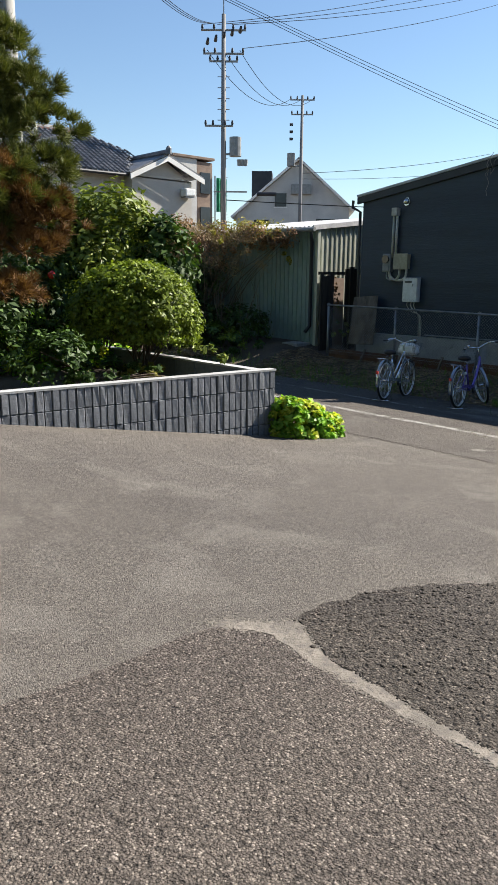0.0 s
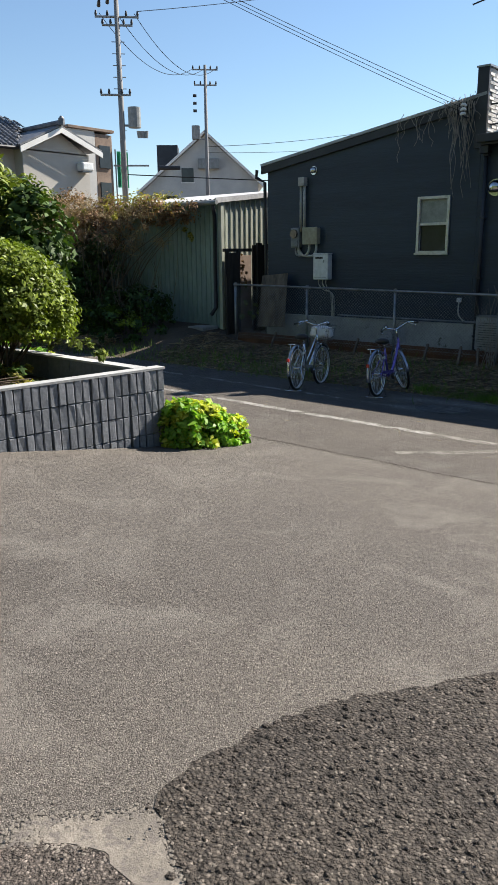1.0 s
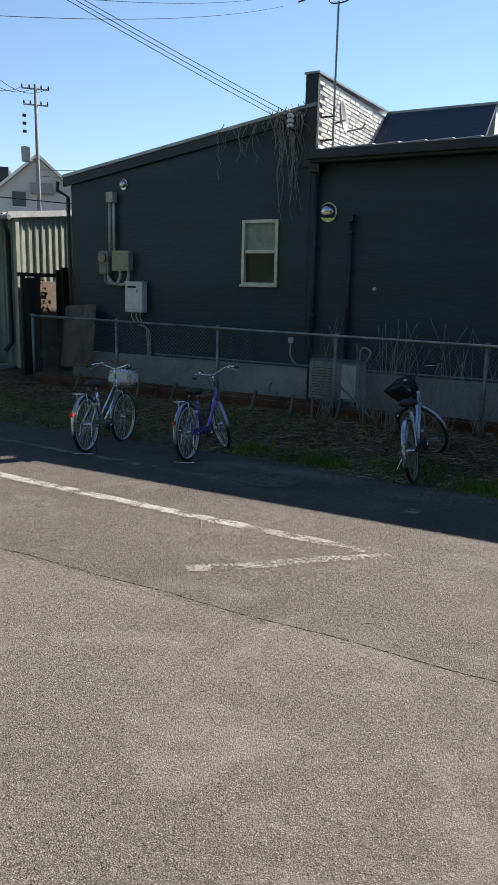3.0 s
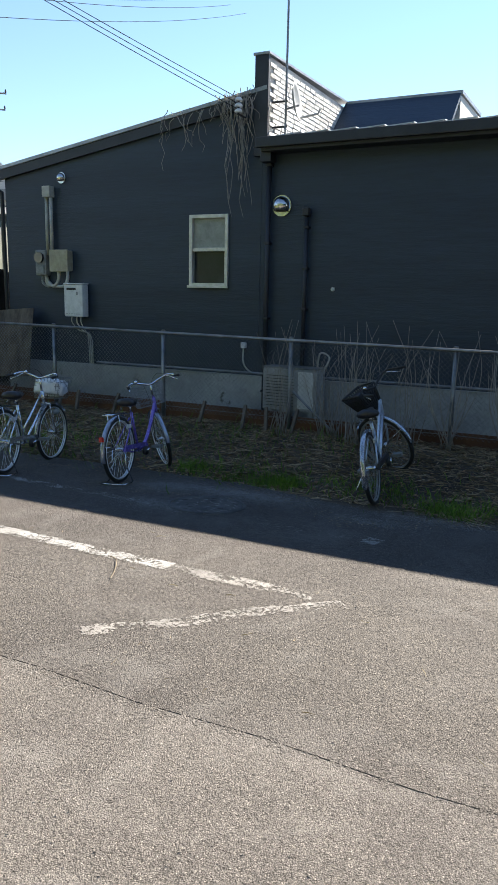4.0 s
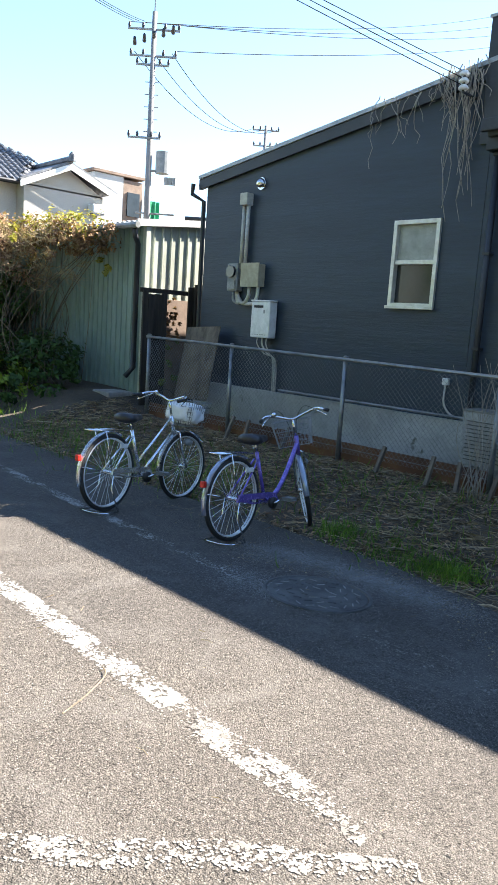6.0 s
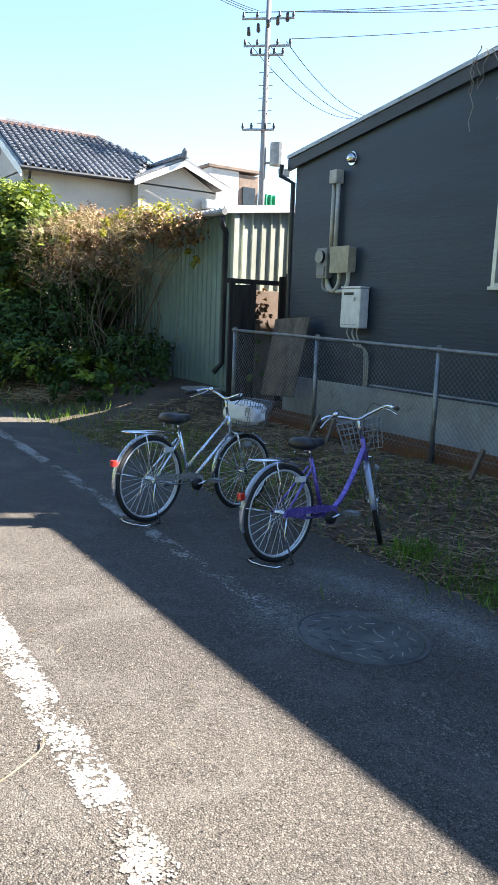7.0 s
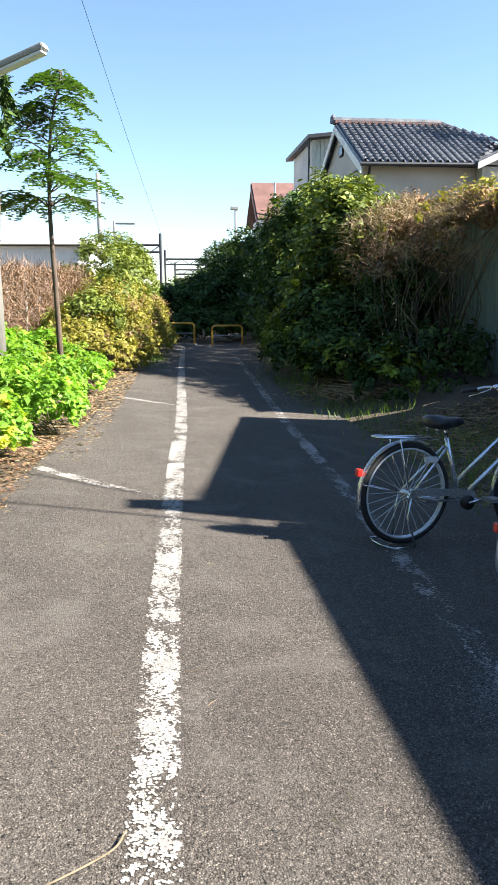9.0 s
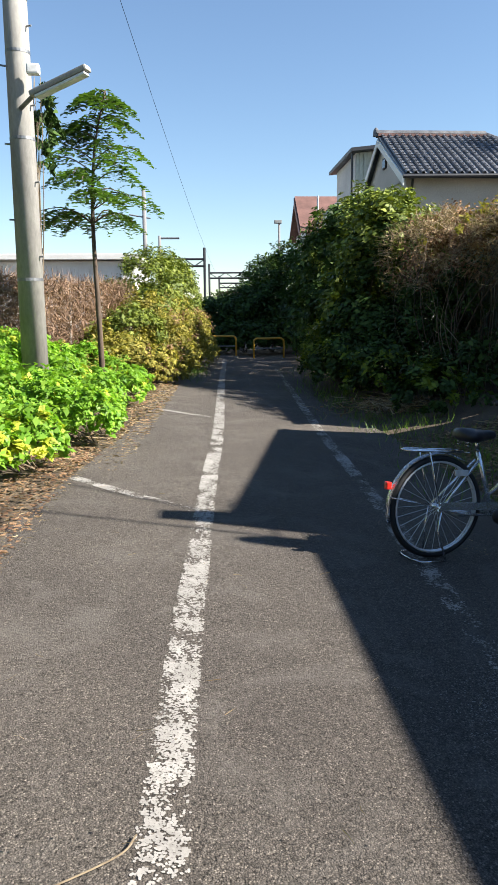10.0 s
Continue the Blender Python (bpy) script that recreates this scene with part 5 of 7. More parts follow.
for k in range(3):
    wire((6.27 + 0.2 * k, 12.62 - 0.15 * k, 8.02 - 0.12 * k), (WX - 0.3, 6.72, 4.3 - 0.07 * k), 0.12, 0.0048, "service wire from the pole to the building")
wire((6.27, 12.7, 9.3), (12.0, 112, 5.5), 1.2, 0.0065)
P1 = Vector((px, py, 0))
for k, (o, z) in enumerate(((-1.0, 13.75), (-0.3, 13.75), (0.4, 13.75), (1.0, 12.7))):
    q = P1 + U * o + Vector((0, 0, z))
    wire(q, (70.0 + 1.2 * k, 40.7 - k, 30.0 - 0.5 * k), 0.6, 0.016)
for k in range(3):
    wire(P1 + U * (-0.8 + 0.8 * k) + Vector((0, 0, 12.6)), Vector((42.74, 40.15, 14.5)) + U2 * (-0.8 + 0.8 * k), 1.3, 0.016)
    wire(P1 + U * (-0.9 + 0.25 * k) + Vector((0, 0, 13.8)), (6.1 + 0.2 * k, 12.75, 9.45 - 0.12 * k), 0.8, 0.012)
wire((42.74, 40.15, 9.3), (72.2, 41.5, 14.0), 0.3, 0.02)
wire((42.74, 40.15, 8.9), (72.0, 41.2, 12.5), 0.3, 0.016)
wire(P1 + Vector((0, 0, 5.6)), (62, 6, 5.9), 0.4, 0.025)

# ---- barriers at the end of the lane ----
def barrier(x0, x1, y):
    g = thing("lane_barrier", ((x0 + x1) / 2, y, 0), "yellow painted steel hoop barrier across the lane", "barrier", "barriers")
    z = height(x0, y)
    pts = [(x0, y, z - 0.1), (x0, y, z + 0.62)] + [(x0 + 0.12 * (1 - math.cos(t)), y, z + 0.62 + 0.12 * math.sin(t)) for t in (0.5, 1.1, 1.57)]
    pts += [(x1 - 0.12 * (1 - math.cos(t)), y, z + 0.62 + 0.12 * math.sin(t)) for t in (1.57, 1.1, 0.5)] + [(x1, y, z + 0.62), (x1, y, z - 0.1)]
    part("hoop", one_tube(pts, 0.035, 10), M_YELLOW, g, smooth=True)
    part("cross_rail", one_tube([(x0, y, z + 0.38), (x1, y, z + 0.38)], 0.02, 8), M_GALV, g)
    for x in (x0, x1):
        part("footing", one_tube([(x, y, z - 0.05), (x, y, z + 0.02)], 0.07, 10), M_CONC, g)


barrier(8.75, 9.75, 30.1)
barrier(10.4, 11.5, 30.1)

# ---- bicycles ----
M_SILVER = surface("silver_frame_paint", (0.66, 0.69, 0.73), (0.8, 0.83, 0.87), 0.2, 0.8, big=4, fine=25, relief=0.0002, mottle=0.06)
M_PURPLE = surface("violet_frame_paint", (0.13, 0.09, 0.38), (0.22, 0.16, 0.55), 0.26, 0.3, big=4, fine=25, relief=0.0002, coat=0.5, mottle=0.06)
M_LILAC = surface("pale_lilac_paint", (0.52, 0.57, 0.7), (0.66, 0.71, 0.82), 0.2, 0.65, big=4, fine=25, relief=0.0002, coat=0.4, mottle=0.06)
M_BLUEGREY = surface("blue_grey_paint", (0.42, 0.5, 0.62), (0.56, 0.64, 0.75), 0.3, 0.4, big=4, fine=25, relief=0.0002, coat=0.3, mottle=0.06)
M_RED = surface("red_reflector", (0.45, 0.02, 0.015), (0.6, 0.04, 0.03), 0.2, big=8, fine=60, relief=0.0006)
M_WHITEBAG = surface("white_plastic_bag", (0.66, 0.67, 0.68), (0.8, 0.81, 0.82), 0.4, big=8, fine=14, relief=0.01)
M_SADDLE = surface("black_vinyl", (0.014, 0.014, 0.016), (0.03, 0.03, 0.034), 0.42, big=5, fine=40, relief=0.0008)


def ring_pts(c, r, n, a0=0.0, a1=2 * math.pi, closed=True):
    k = n if closed else n - 1
    return [Vector(c) + Vector((r * math.cos(a0 + (a1 - a0) * i / k), 0, r * math.sin(a0 + (a1 - a0) * i / k))) for i in range(n)]


M_RIM = surface("aluminium_rim", (0.66, 0.68, 0.7), (0.8, 0.82, 0.84), 0.3, 0.4, big=5, fine=40, relief=0.0002, mottle=0.06)


def carrier_of(add, R):
    """Chrome rear carrier over the wheel."""
    ca = bmesh.new()
    tube(ca, [(0.2, 0.03, 0.717), (0.12, 0.06, 0.721), (-0.24, 0.065, 0.726), (-0.28, 0.03, 0.726), (-0.28, -0.03, 0.726), (-0.24, -0.065, 0.726), (0.12, -0.06, 0.721), (0.2, -0.03, 0.717)], 0.006, 6)
    for y in (-0.022, 0.022):
        tube(ca, [(0.16, y, 0.718), (-0.28, y, 0.726)], 0.005, 5)
    for s in (-1, 1):
        tube(ca, [(-0.12, s * 0.064, 0.721), (-0.01, s * 0.07, R)], 0.005, 5)
    add("carrier", ca, M_CHROME)


def bicycle(at, heading, lean, steer, frame_m, guard_m, fender_m, label, single_tube, basket="wire", bag=False, nose=0.0, scale=0.95, plain=False):
    root = thing("bicycle", at, label, "bicycle", "parked bicycles")
    root.matrix_basis = pose(*at, 0, 0, heading) @ pose(0, 0, 0, 0, nose, 0) @ pose(0, 0, 0, lean, 0, 0) @ Matrix.Scale(scale, 4)
    R = 0.345
    hub = Vector((1.1, 0, R))
    axis = Vector((-0.36, 0, 0.93)).normalized()
    turn = Matrix.Translation((1.05, 0, R)) @ Matrix.Rotation(radians(steer), 4, axis) @ Matrix.Translation((-1.05, 0, -R))

    def add(name, bm, mat, front=False, parent=None, label="", smooth=True):
        if front:
            bmesh.ops.transform(bm, matrix=turn, verts=bm.verts)
        return part(name, bm, mat, parent or root, label, world=False, smooth=smooth)

    for front, c in ((False, Vector((0, 0, R))), (True, hub)):
        rim = bmesh.new()
        for dy in (-0.011, 0.011):
            tube(rim, [p + Vector((0, dy, 0)) for p in ring_pts(c, 0.303, 40)], 0.008, 6, closed=True)
        w = add("wheel", rim, M_GREYPL if plain else M_RIM, front)
        add("tyre", tube(bmesh.new(), ring_pts(c, 0.325, 40), 0.021, 8, closed=True), M_BLACK, front, w)
        sp = bmesh.new()
        for k in range(28):
            a = 2 * math.pi * k / 28
            b = a + (0.28 if k % 2 else -0.28)
            s = 0.03 if (k // 2) % 2 else -0.03
            tube(sp, [c + Vector((0.02 * math.cos(b), s, 0.02 * math.sin(b))), c + Vector((0.3 * math.cos(a), 0, 0.3 * math.sin(a)))], 0.0016, 4, cap=False)
        add("spokes", sp, M_GREYPL if plain else M_RIM, front, w)
        add("hub", one_tube([c + Vector((0, -0.055, 0)), c + Vector((0, -0.03, 0)), c + Vector((0, 0.03, 0)), c + Vector((0, 0.055, 0))], [0.014, 0.024, 0.024, 0.014], 10), M_CHROME, front, w)
        a0, a1 = (radians(60), radians(196)) if not front else (radians(40), radians(186))
        bm = bmesh.new()
        rows = []
        for i in range(18):
            a = a0 + (a1 - a0) * i / 17
            rows.append([bm.verts.new(c + Vector((r * math.cos(a), y, r * math.sin(a)))) for y, r in ((-0.027, 0.358), (-0.014, 0.368), (0.014, 0.368), (0.027, 0.358))])
        for p, q in zip(rows, rows[1:]):
            for k in range(3):
                bm.faces.new((p[k], p[k + 1], q[k + 1], q[k]))
        bmesh.ops.solidify(bm, geom=bm.faces[:], thickness=0.002)
        fd = add("mudguard", bm, fender_m, front)
        am = a0 + (a1 - a0) * 0.8
        for s in (-1, 1):
            add("stay", one_tube([c + Vector((0, s * 0.06, 0)), c + Vector((0.362 * math.cos(am), s * 0.029, 0.362 * math.sin(am)))], 0.0035, 5), M_CHROME, front, fd)
    # frame
    bb, st, hb, ht = Vector((0.45, 0, 0.29)), Vector((0.29, 0, 0.72)), Vector((0.925, 0, 0.68)), Vector((0.862, 0, 0.85))
    fr = bmesh.new()
    tube(fr, [bb, st], 0.016, 8)
    tube(fr, [hb, ht], 0.02, 10)
    if single_tube:
        tube(fr, curve_pts([ht + Vector((0.03, 0, -0.06)), Vector((0.76, 0, 0.55)), Vector((0.62, 0, 0.37)), bb], 6), 0.022, 10)
    else:
        tube(fr, [hb + Vector((-0.01, 0, 0.03)), bb], 0.015, 8)
        tube(fr, [ht + Vector((0.0, 0, -0.02)), bb.lerp(st, 0.3)], 0.013, 8)
    for s in (-1, 1):
        tube(fr, [bb + Vector((0, s * 0.03, 0)), Vector((0.2, s * 0.05, 0.3)), Vector((0, s * 0.065, R))], 0.01, 6)
        tube(fr, [st + Vector((0, s * 0.02, -0.06)), Vector((0, s * 0.065, R))], 0.009, 6)
    add("frame", fr, frame_m)
    fk = bmesh.new()
    for s in (-1, 1):
        tube(fk, [hub + Vector((0, s * 0.055, 0)), Vector((1.03, s * 0.052, 0.48)), Vector((0.945, s * 0.05, 0.7)), Vector((0.92, 0, 0.71))], 0.011, 8)
    add("fork", fk, M_CHROME if single_tube else frame_m, True)
    gd = bmesh.new()
    slim = [(-0.03, 0.33), (-0.01, 0.385), (0.06, 0.39), (0.4, 0.385), (0.5, 0.37), (0.535, 0.3), (0.49, 0.235), (0.44, 0.24), (0.42, 0.335), (0.05, 0.34)]
    out = slim
    lo = [gd.verts.new((x, -0.062, z)) for x, z in out]
    hi = [gd.verts.new((x, -0.084, z)) for x, z in out]
    gd.faces.new(lo)
    gd.faces.new(hi[::-1])
    for i in range(len(out)):
        j = (i + 1) % len(out)
        gd.faces.new((lo[i], lo[j], hi[j], hi[i]))
    bmesh.ops.recalc_face_normals(gd, faces=gd.faces)
    add("chain_guard", gd, guard_m, smooth=False)
    ck = one_tube([bb + Vector((0, -0.07, 0)), bb + Vector((0, -0.1, 0))], 0.05, 14)
    cr = add("crank", ck, M_BLACK)
    for s, d in ((-1, Vector((0.15, 0, 0.03))), (1, Vector((-0.15, 0, -0.03)))):
        o = bb + Vector((0, s * 0.1, 0))
        add("arm", one_tube([o, o + d], 0.01, 6), M_CHROME, parent=cr)
        e = o + d
        pd = one_box(e.x - 0.045, e.x + 0.045, e.y + s * 0.01, e.y + s * 0.095, e.z - 0.012, e.z + 0.012, 0.005)
        add("pedal", pd, M_GREYPL, parent=cr, smooth=False)
    # saddle
    sd = bmesh.new()
    rings = []
    for i, (x, w, h) in enumerate(((0.12, 0.03, 0.03), (0.14, 0.1, 0.05), (0.21, 0.11, 0.058), (0.28, 0.07, 0.05), (0.35, 0.035, 0.04), (0.4, 0.025, 0.03), (0.415, 0.01, 0.015))):
        rings.append([sd.verts.new((x, w * math.cos(t), 0.815 + 0.015 * abs(x - 0.25) / 0.15 + h * math.sin(t) * (1 if math.sin(t) > 0 else 0.7))) for t in [2 * math.pi * k / 12 for k in range(12)]])
    for p, q in zip(rings, rings[1:]):
        for k in range(12):
            sd.faces.new((p[k], p[(k + 1) % 12], q[(k + 1) % 12], q[k]))
    sd.faces.new(rings[0][::-1])
    sd.faces.new(rings[-1])
    s_ = add("saddle", sd, M_SADDLE)
    add("seat_post", one_tube([st, Vector((0.27, 0, 0.8))], 0.013, 8), M_CHROME, parent=s_)
    for s in (-1, 1):
        add("spring", one_tube([Vector((0.17 + 0.012 * math.cos(t), s * 0.05 + 0.012 * math.sin(t), 0.755 + 0.055 * t / 18.8)) for t in [k * 0.8 for k in range(24)]], 0.003, 4), M_CHROME, parent=s_)
    # carrier
    if not plain:
        carrier_of(add, R)
    # stand, reflector, lamp, lock
    sn = bmesh.new()
    if plain:
        tube(sn, [(0.02, 0.07, R - 0.02), (0.0, 0.16, 0.16), (-0.02, 0.23, 0.0)], 0.008, 6)
    else:
        for s in (-1, 1):
            tube(sn, [(0, s * 0.075, R), (-0.02, s * 0.08, 0.2), (0.02, s * 0.14, 0.012)], 0.007, 6)
        tube(sn, [(0.02, -0.14, 0.012), (-0.16, -0.14, 0.012), (-0.19, -0.05, 0.012), (-0.19, 0.05, 0.012), (-0.16, 0.14, 0.012), (0.02, 0.14, 0.012)], 0.006, 6)
        add("reflector", one_box(-0.39, -0.352, -0.02, 0.02, 0.465, 0.515, 0.008), M_RED, smooth=False, label="red rear reflector")
    add("kickstand", sn, M_CHROME)
    add("lock", one_box(0.1, 0.2, -0.05, -0.03, 0.56, 0.6, 0.008), M_WHITE, smooth=False)
    lp = one_tube([(1.03, -0.06, 0.6), (1.07, -0.06, 0.6), (1.1, -0.06, 0.6)], [0.025, 0.035, 0.035], 10)
    add("headlamp", lp, M_GREYPL, True)
    # handlebar
    hbm = bmesh.new()
    tube(hbm, [ht, ht + Vector((-0.045, 0, 0.155))], 0.012, 8)
    bar = [(0.62, -0.29, 1.02), (0.7, -0.285, 1.03), (0.79, -0.22, 1.06), (0.82, -0.1, 1.03), (0.815, 0, 1.0), (0.82, 0.1, 1.03), (0.79, 0.22, 1.06), (0.7, 0.285, 1.03), (0.62, 0.29, 1.02)]
    tube(hbm, curve_pts(bar, 4), 0.011, 8)
    h = add("handlebar", hbm, M_BLACK if plain else M_CHROME, True)
    for s in (-1, 1):
        add("grip", one_tube([(0.72, s * 0.281, 1.032), (0.6, s * 0.292, 1.018)], 0.016, 8), M_BLACK, True, h)
        add("brake_lever", one_tube([(0.78, s * 0.2, 1.05), (0.76, s * 0.25, 1.02), (0.66, s * 0.285, 0.98)], 0.006, 5), M_CHROME, True, h)
        add("brake_cable", one_tube(curve_pts([(0.77, s * 0.21, 1.05), (0.9, s * 0.12, 1.1), (0.98, s * 0.04, 0.98), (0.94, s * 0.02, 0.75)], 5), 0.003, 4), M_BLACK, True, h)
    add("bell", one_tube([(0.79, 0.16, 1.05), (0.79, 0.16, 1.075), (0.79, 0.16, 1.085)], [0.022, 0.022, 0.008], 10), M_CHROME, True, h)
    # basket
    bk = bmesh.new()
    bm_m = M_GALV if basket == "wire" else M_BLACK
    r = 0.0026 if basket == "wire" else 0.007

    def corner(u, v, w):
        k = (0.82 + 0.18 * w) * (1.0 if basket == "wire" else 0.8 - 0.2 * (1 - w))
        return Vector((0.93 + (0.02 + 0.3 * u) * k, (v - 0.5) * 0.36 * k, 0.76 + 0.24 * w))
    n = 9 if basket == "wire" else 8
    for w in [i / 5 for i in range(6)]:
        tube(bk, [corner(0, 0, w), corner(1, 0, w), corner(1, 1, w), corner(0, 1, w)], r * (1.7 if w == 1 else 1), 4, closed=True)
    for i in range(n + 1):
        f = i / n
        for p, q in (((f, 0), (f, 0)), ((f, 1), (f, 1)), ((0, f), (0, f)), ((1, f), (1, f))):
            tube(bk, [corner(*p, 0), corner(*q, 1)], r, 4)
        tube(bk, [corner(f, 0, 0), corner(f, 1, 0)], r, 4)
        tube(bk, [corner(0, f, 0), corner(1, f, 0)], r, 4)
    b = add("basket", bk, bm_m, True, label="wire front basket" if basket == "wire" else "black front basket", smooth=False)
    if basket != "wire":
        lin = bmesh.new()
        bmesh.ops.create_cube(lin, size=1)
        for v in lin.verts:
            v.co = corner(min(1, max(0, v.co.x + 0.5)) * 0.94 + 0.03, min(1, max(0, v.co.y + 0.5)) * 0.94 + 0.03, (v.co.z + 0.5) * 0.9 + 0.02)
        bmesh.ops.bevel(lin, geom=lin.edges[:], offset=0.03, segments=2, affect="EDGES")
        add("basket_cover", lin, M_SADDLE, True, b)
    if bag:
        bg = bmesh.new()
        bmesh.ops.create_icosphere(bg, subdivisions=4, radius=1.0)
        for v in bg.verts:
            c = v.co.copy()
            k = 1 + 0.16 * noise.noise(c * 2.3) + 0.08 * noise.noise(c * 6)
            sq = [math.copysign(abs(a) ** 0.6, a) for a in c]
            v.co = Vector((1.06 + sq[0] * 0.13 * k, sq[1] * 0.18 * k, 0.885 + sq[2] * 0.105 * k))
        bmesh.ops.transform(bg, matrix=root.matrix_basis @ turn, verts=bg.verts)
        tagged(part("plastic_bag", bg, M_WHITEBAG, None, smooth=True), "white plastic bag lying in a bicycle basket", "bag")
    return root


bicycle((9.89, 7.29, height(9.89, 7.29) + 0.006), 14.8, -1.5, -4, M_SILVER, M_SILVER, M_SILVER, "silver city bicycle on its stand with a filled basket", False, bag=True, nose=4.5, scale=0.95)
bicycle((10.28, 6.144, height(10.28, 6.144) + 0.006), 8.9, -3, 41, M_PURPLE, M_PURPLE, M_LILAC, "violet city bicycle with an empty wire basket", True, nose=3.9, scale=0.945)
bicycle((11.012, 3.745, height(11.012, 3.745) - 0.012), 7.6, -10.5, 63, M_BLUEGREY, M_BLACK, M_SILVER, "blue-grey bicycle leaning on the verge, front wheel swung round", False, basket="black", nose=-2.6, scale=1.0, plain=True)

# ---- plants ----
RNG = np.random.default_rng(5)


def unit(n):
    v = RNG.normal(size=(n, 3))
    return v / np.linalg.norm(v, axis=1, keepdims=True)


def in_blobs(n, blobs, inner=0.55, lump=0.35, per=26):
    """Points near the skins of ellipsoids, gathered in smaller lumps, with outward directions."""
    B = np.array(blobs, float)
    area = (B[:, 3] * B[:, 4] + B[:, 4] * B[:, 5] + B[:, 3] * B[:, 5])
    m = max(8, n // per)
    which = RNG.choice(len(B), m, p=area / area.sum())
    d = unit(m)
    d[:, 2] = np.where(d[:, 2] < -0.5, -d[:, 2], d[:, 2])
    rad = inner + (1.06 - inner) * RNG.random((m, 1)) ** 0.45
    lumps = B[which, :3] + d * B[which, 3:] * rad
    pick = RNG.integers(0, m, n)
    size = np.minimum(B[which[pick], 3:].min(axis=1, keepdims=True), 1.0) * lump
    off = unit(n) * size * RNG.random((n, 1)) ** 0.6
    return lumps[pick] + off, d[pick] * 0.7 + unit(n) * 0.6


def leaf_mesh(name, pts, way, size, ratio, mat, parent=None, up=0.5, vary=0.35, kind="", label="", droop=0.0):
    """Folded leaf blades, one for each point."""
    n = len(pts)
    nrm = way + np.array((0, 0, up)) + unit(n) * 0.35
    nrm /= np.linalg.norm(nrm, axis=1, keepdims=True)
    a = np.cross(nrm, unit(n))
    a /= np.linalg.norm(a, axis=1, keepdims=True)
    if droop:
        a[:, 2] -= droop
        a /= np.linalg.norm(a, axis=1, keepdims=True)
    b = np.cross(nrm, a)
    s = size * (1 + vary * RNG.normal(size=(n, 1))).clip(0.4, 1.8)
    v = np.empty((n, 4, 3), np.float32)
    v[:, 0] = pts - a * s * 0.5
    v[:, 1] = pts + b * s * ratio * 0.5 + nrm * s * 0.08 + a * s * 0.05
    v[:, 2] = pts + a * s * 0.5 - nrm * s * 0.1
    v[:, 3] = pts - b * s * ratio * 0.5 + nrm * s * 0.08 + a * s * 0.05
    f = np.arange(n * 4, dtype=np.int32).reshape(n, 4)
    return raw(name, v.reshape(-1, 3), f, mat, parent, label, kind)


def strips(name, p, q, width, mat, parent=None, label="", kind="", bend=0.0):
    """Thin flat blades from p to q with a bent middle and a pointed tip."""
    n = len(p)
    d = q - p
    s = np.cross(d, unit(n))
    s /= np.linalg.norm(s, axis=1, keepdims=True) + 1e-9
    mid = (p + q) / 2 + unit(n) * bend * np.linalg.norm(d, axis=1, keepdims=True)
    w = width * (0.6 + 0.8 * RNG.random((n, 1)))
    v = np.stack([p - s * w, p + s * w, mid + s * w * 0.8, mid - s * w * 0.8, q + s * w * 0.25, q - s * w * 0.25], 1)
    base = np.arange(n, dtype=np.int32)[:, None] * 6
    f = np.concatenate([base + np.array([0, 1, 2, 3]), base + np.array([3, 2, 4, 5])])
    return raw(name, v.reshape(-1, 3), f, mat, parent, label, kind)


def stems(plant, base, tips, r, mat, bow=0.15, seed=0, name="stem"):
    rnd = random.Random(seed)
    for tip in tips:
        a, b = Vector(base), Vector(tip)
        a = a + Vector((rnd.uniform(-0.08, 0.08), rnd.uniform(-0.08, 0.08), 0))
        L = (b - a).length
        m = a.lerp(b, 0.5) + Vector((rnd.uniform(-bow, bow), rnd.uniform(-bow, bow), 0.05)) * L
        pts = curve_pts([a, m, b], 4)
        part(name, one_tube(pts, [r * (1 - 0.7 * i / (len(pts) - 1)) for i in range(len(pts))], 6), mat, plant, smooth=True)


def shrub(name, base, blobs, n, size, ratio, mat, label, category="shrub", nstem=8, stem_r=0.015, per=26, lump=0.35, inner=0.55, group="", more=()):
    plant = thing(name, base, label, category, group)
    rnd = random.Random(int(n + base[0] * 100))
    tips = []
    for k in range(nstem):
        c = rnd.choice(blobs)
        tips.append([c[i] + c[3 + i] * rnd.uniform(-0.5, 0.5) for i in range(3)])
    stems(plant, base, tips, stem_r, M_BARK, seed=n)
    leaf_mesh("crown", *in_blobs(n, blobs, inner, lump, per), size, ratio, mat, plant)
    for m2, n2, s2, blobs2 in more:
        leaf_mesh("crown", *in_blobs(n2, blobs2, inner, lump, per), s2, ratio, m2, plant)
    return plant


# planter
shrub("round_bush", (5.25, 7.6, 0.66), [(5.3, 7.75, 1.43, 0.74, 0.76, 0.58), (5.22, 7.6, 1.57, 0.6, 0.62, 0.46), (5.57, 7.6, 1.32, 0.5, 0.52, 0.44)], 34000, 0.05, 0.5, L_BUSH, "clipped round green bush with many thin stems", "bush", 22, 0.012, per=16, lump=0.16, inner=0.75)
shrub("laurel_shrub", (5.6, 9.0, 0.66), [(5.75, 9.0, 2.3, 0.65, 0.6, 0.75), (5.5, 9.5, 1.9, 0.7, 0.7, 0.9)], 5200, 0.1, 0.45, L_VINE, "broad-leaved green shrub behind the round bush", nstem=6)
shrub("laurel_shrub", (6.0, 8.6, 0.6), [(6.2, 8.35, 2.05, 0.45, 0.45, 0.6), (6.15, 8.5, 1.5, 0.5, 0.5, 0.7)], 3600, 0.1, 0.45, L_DARK_SHADE, "dark glossy broad-leaved shrub", nstem=6)
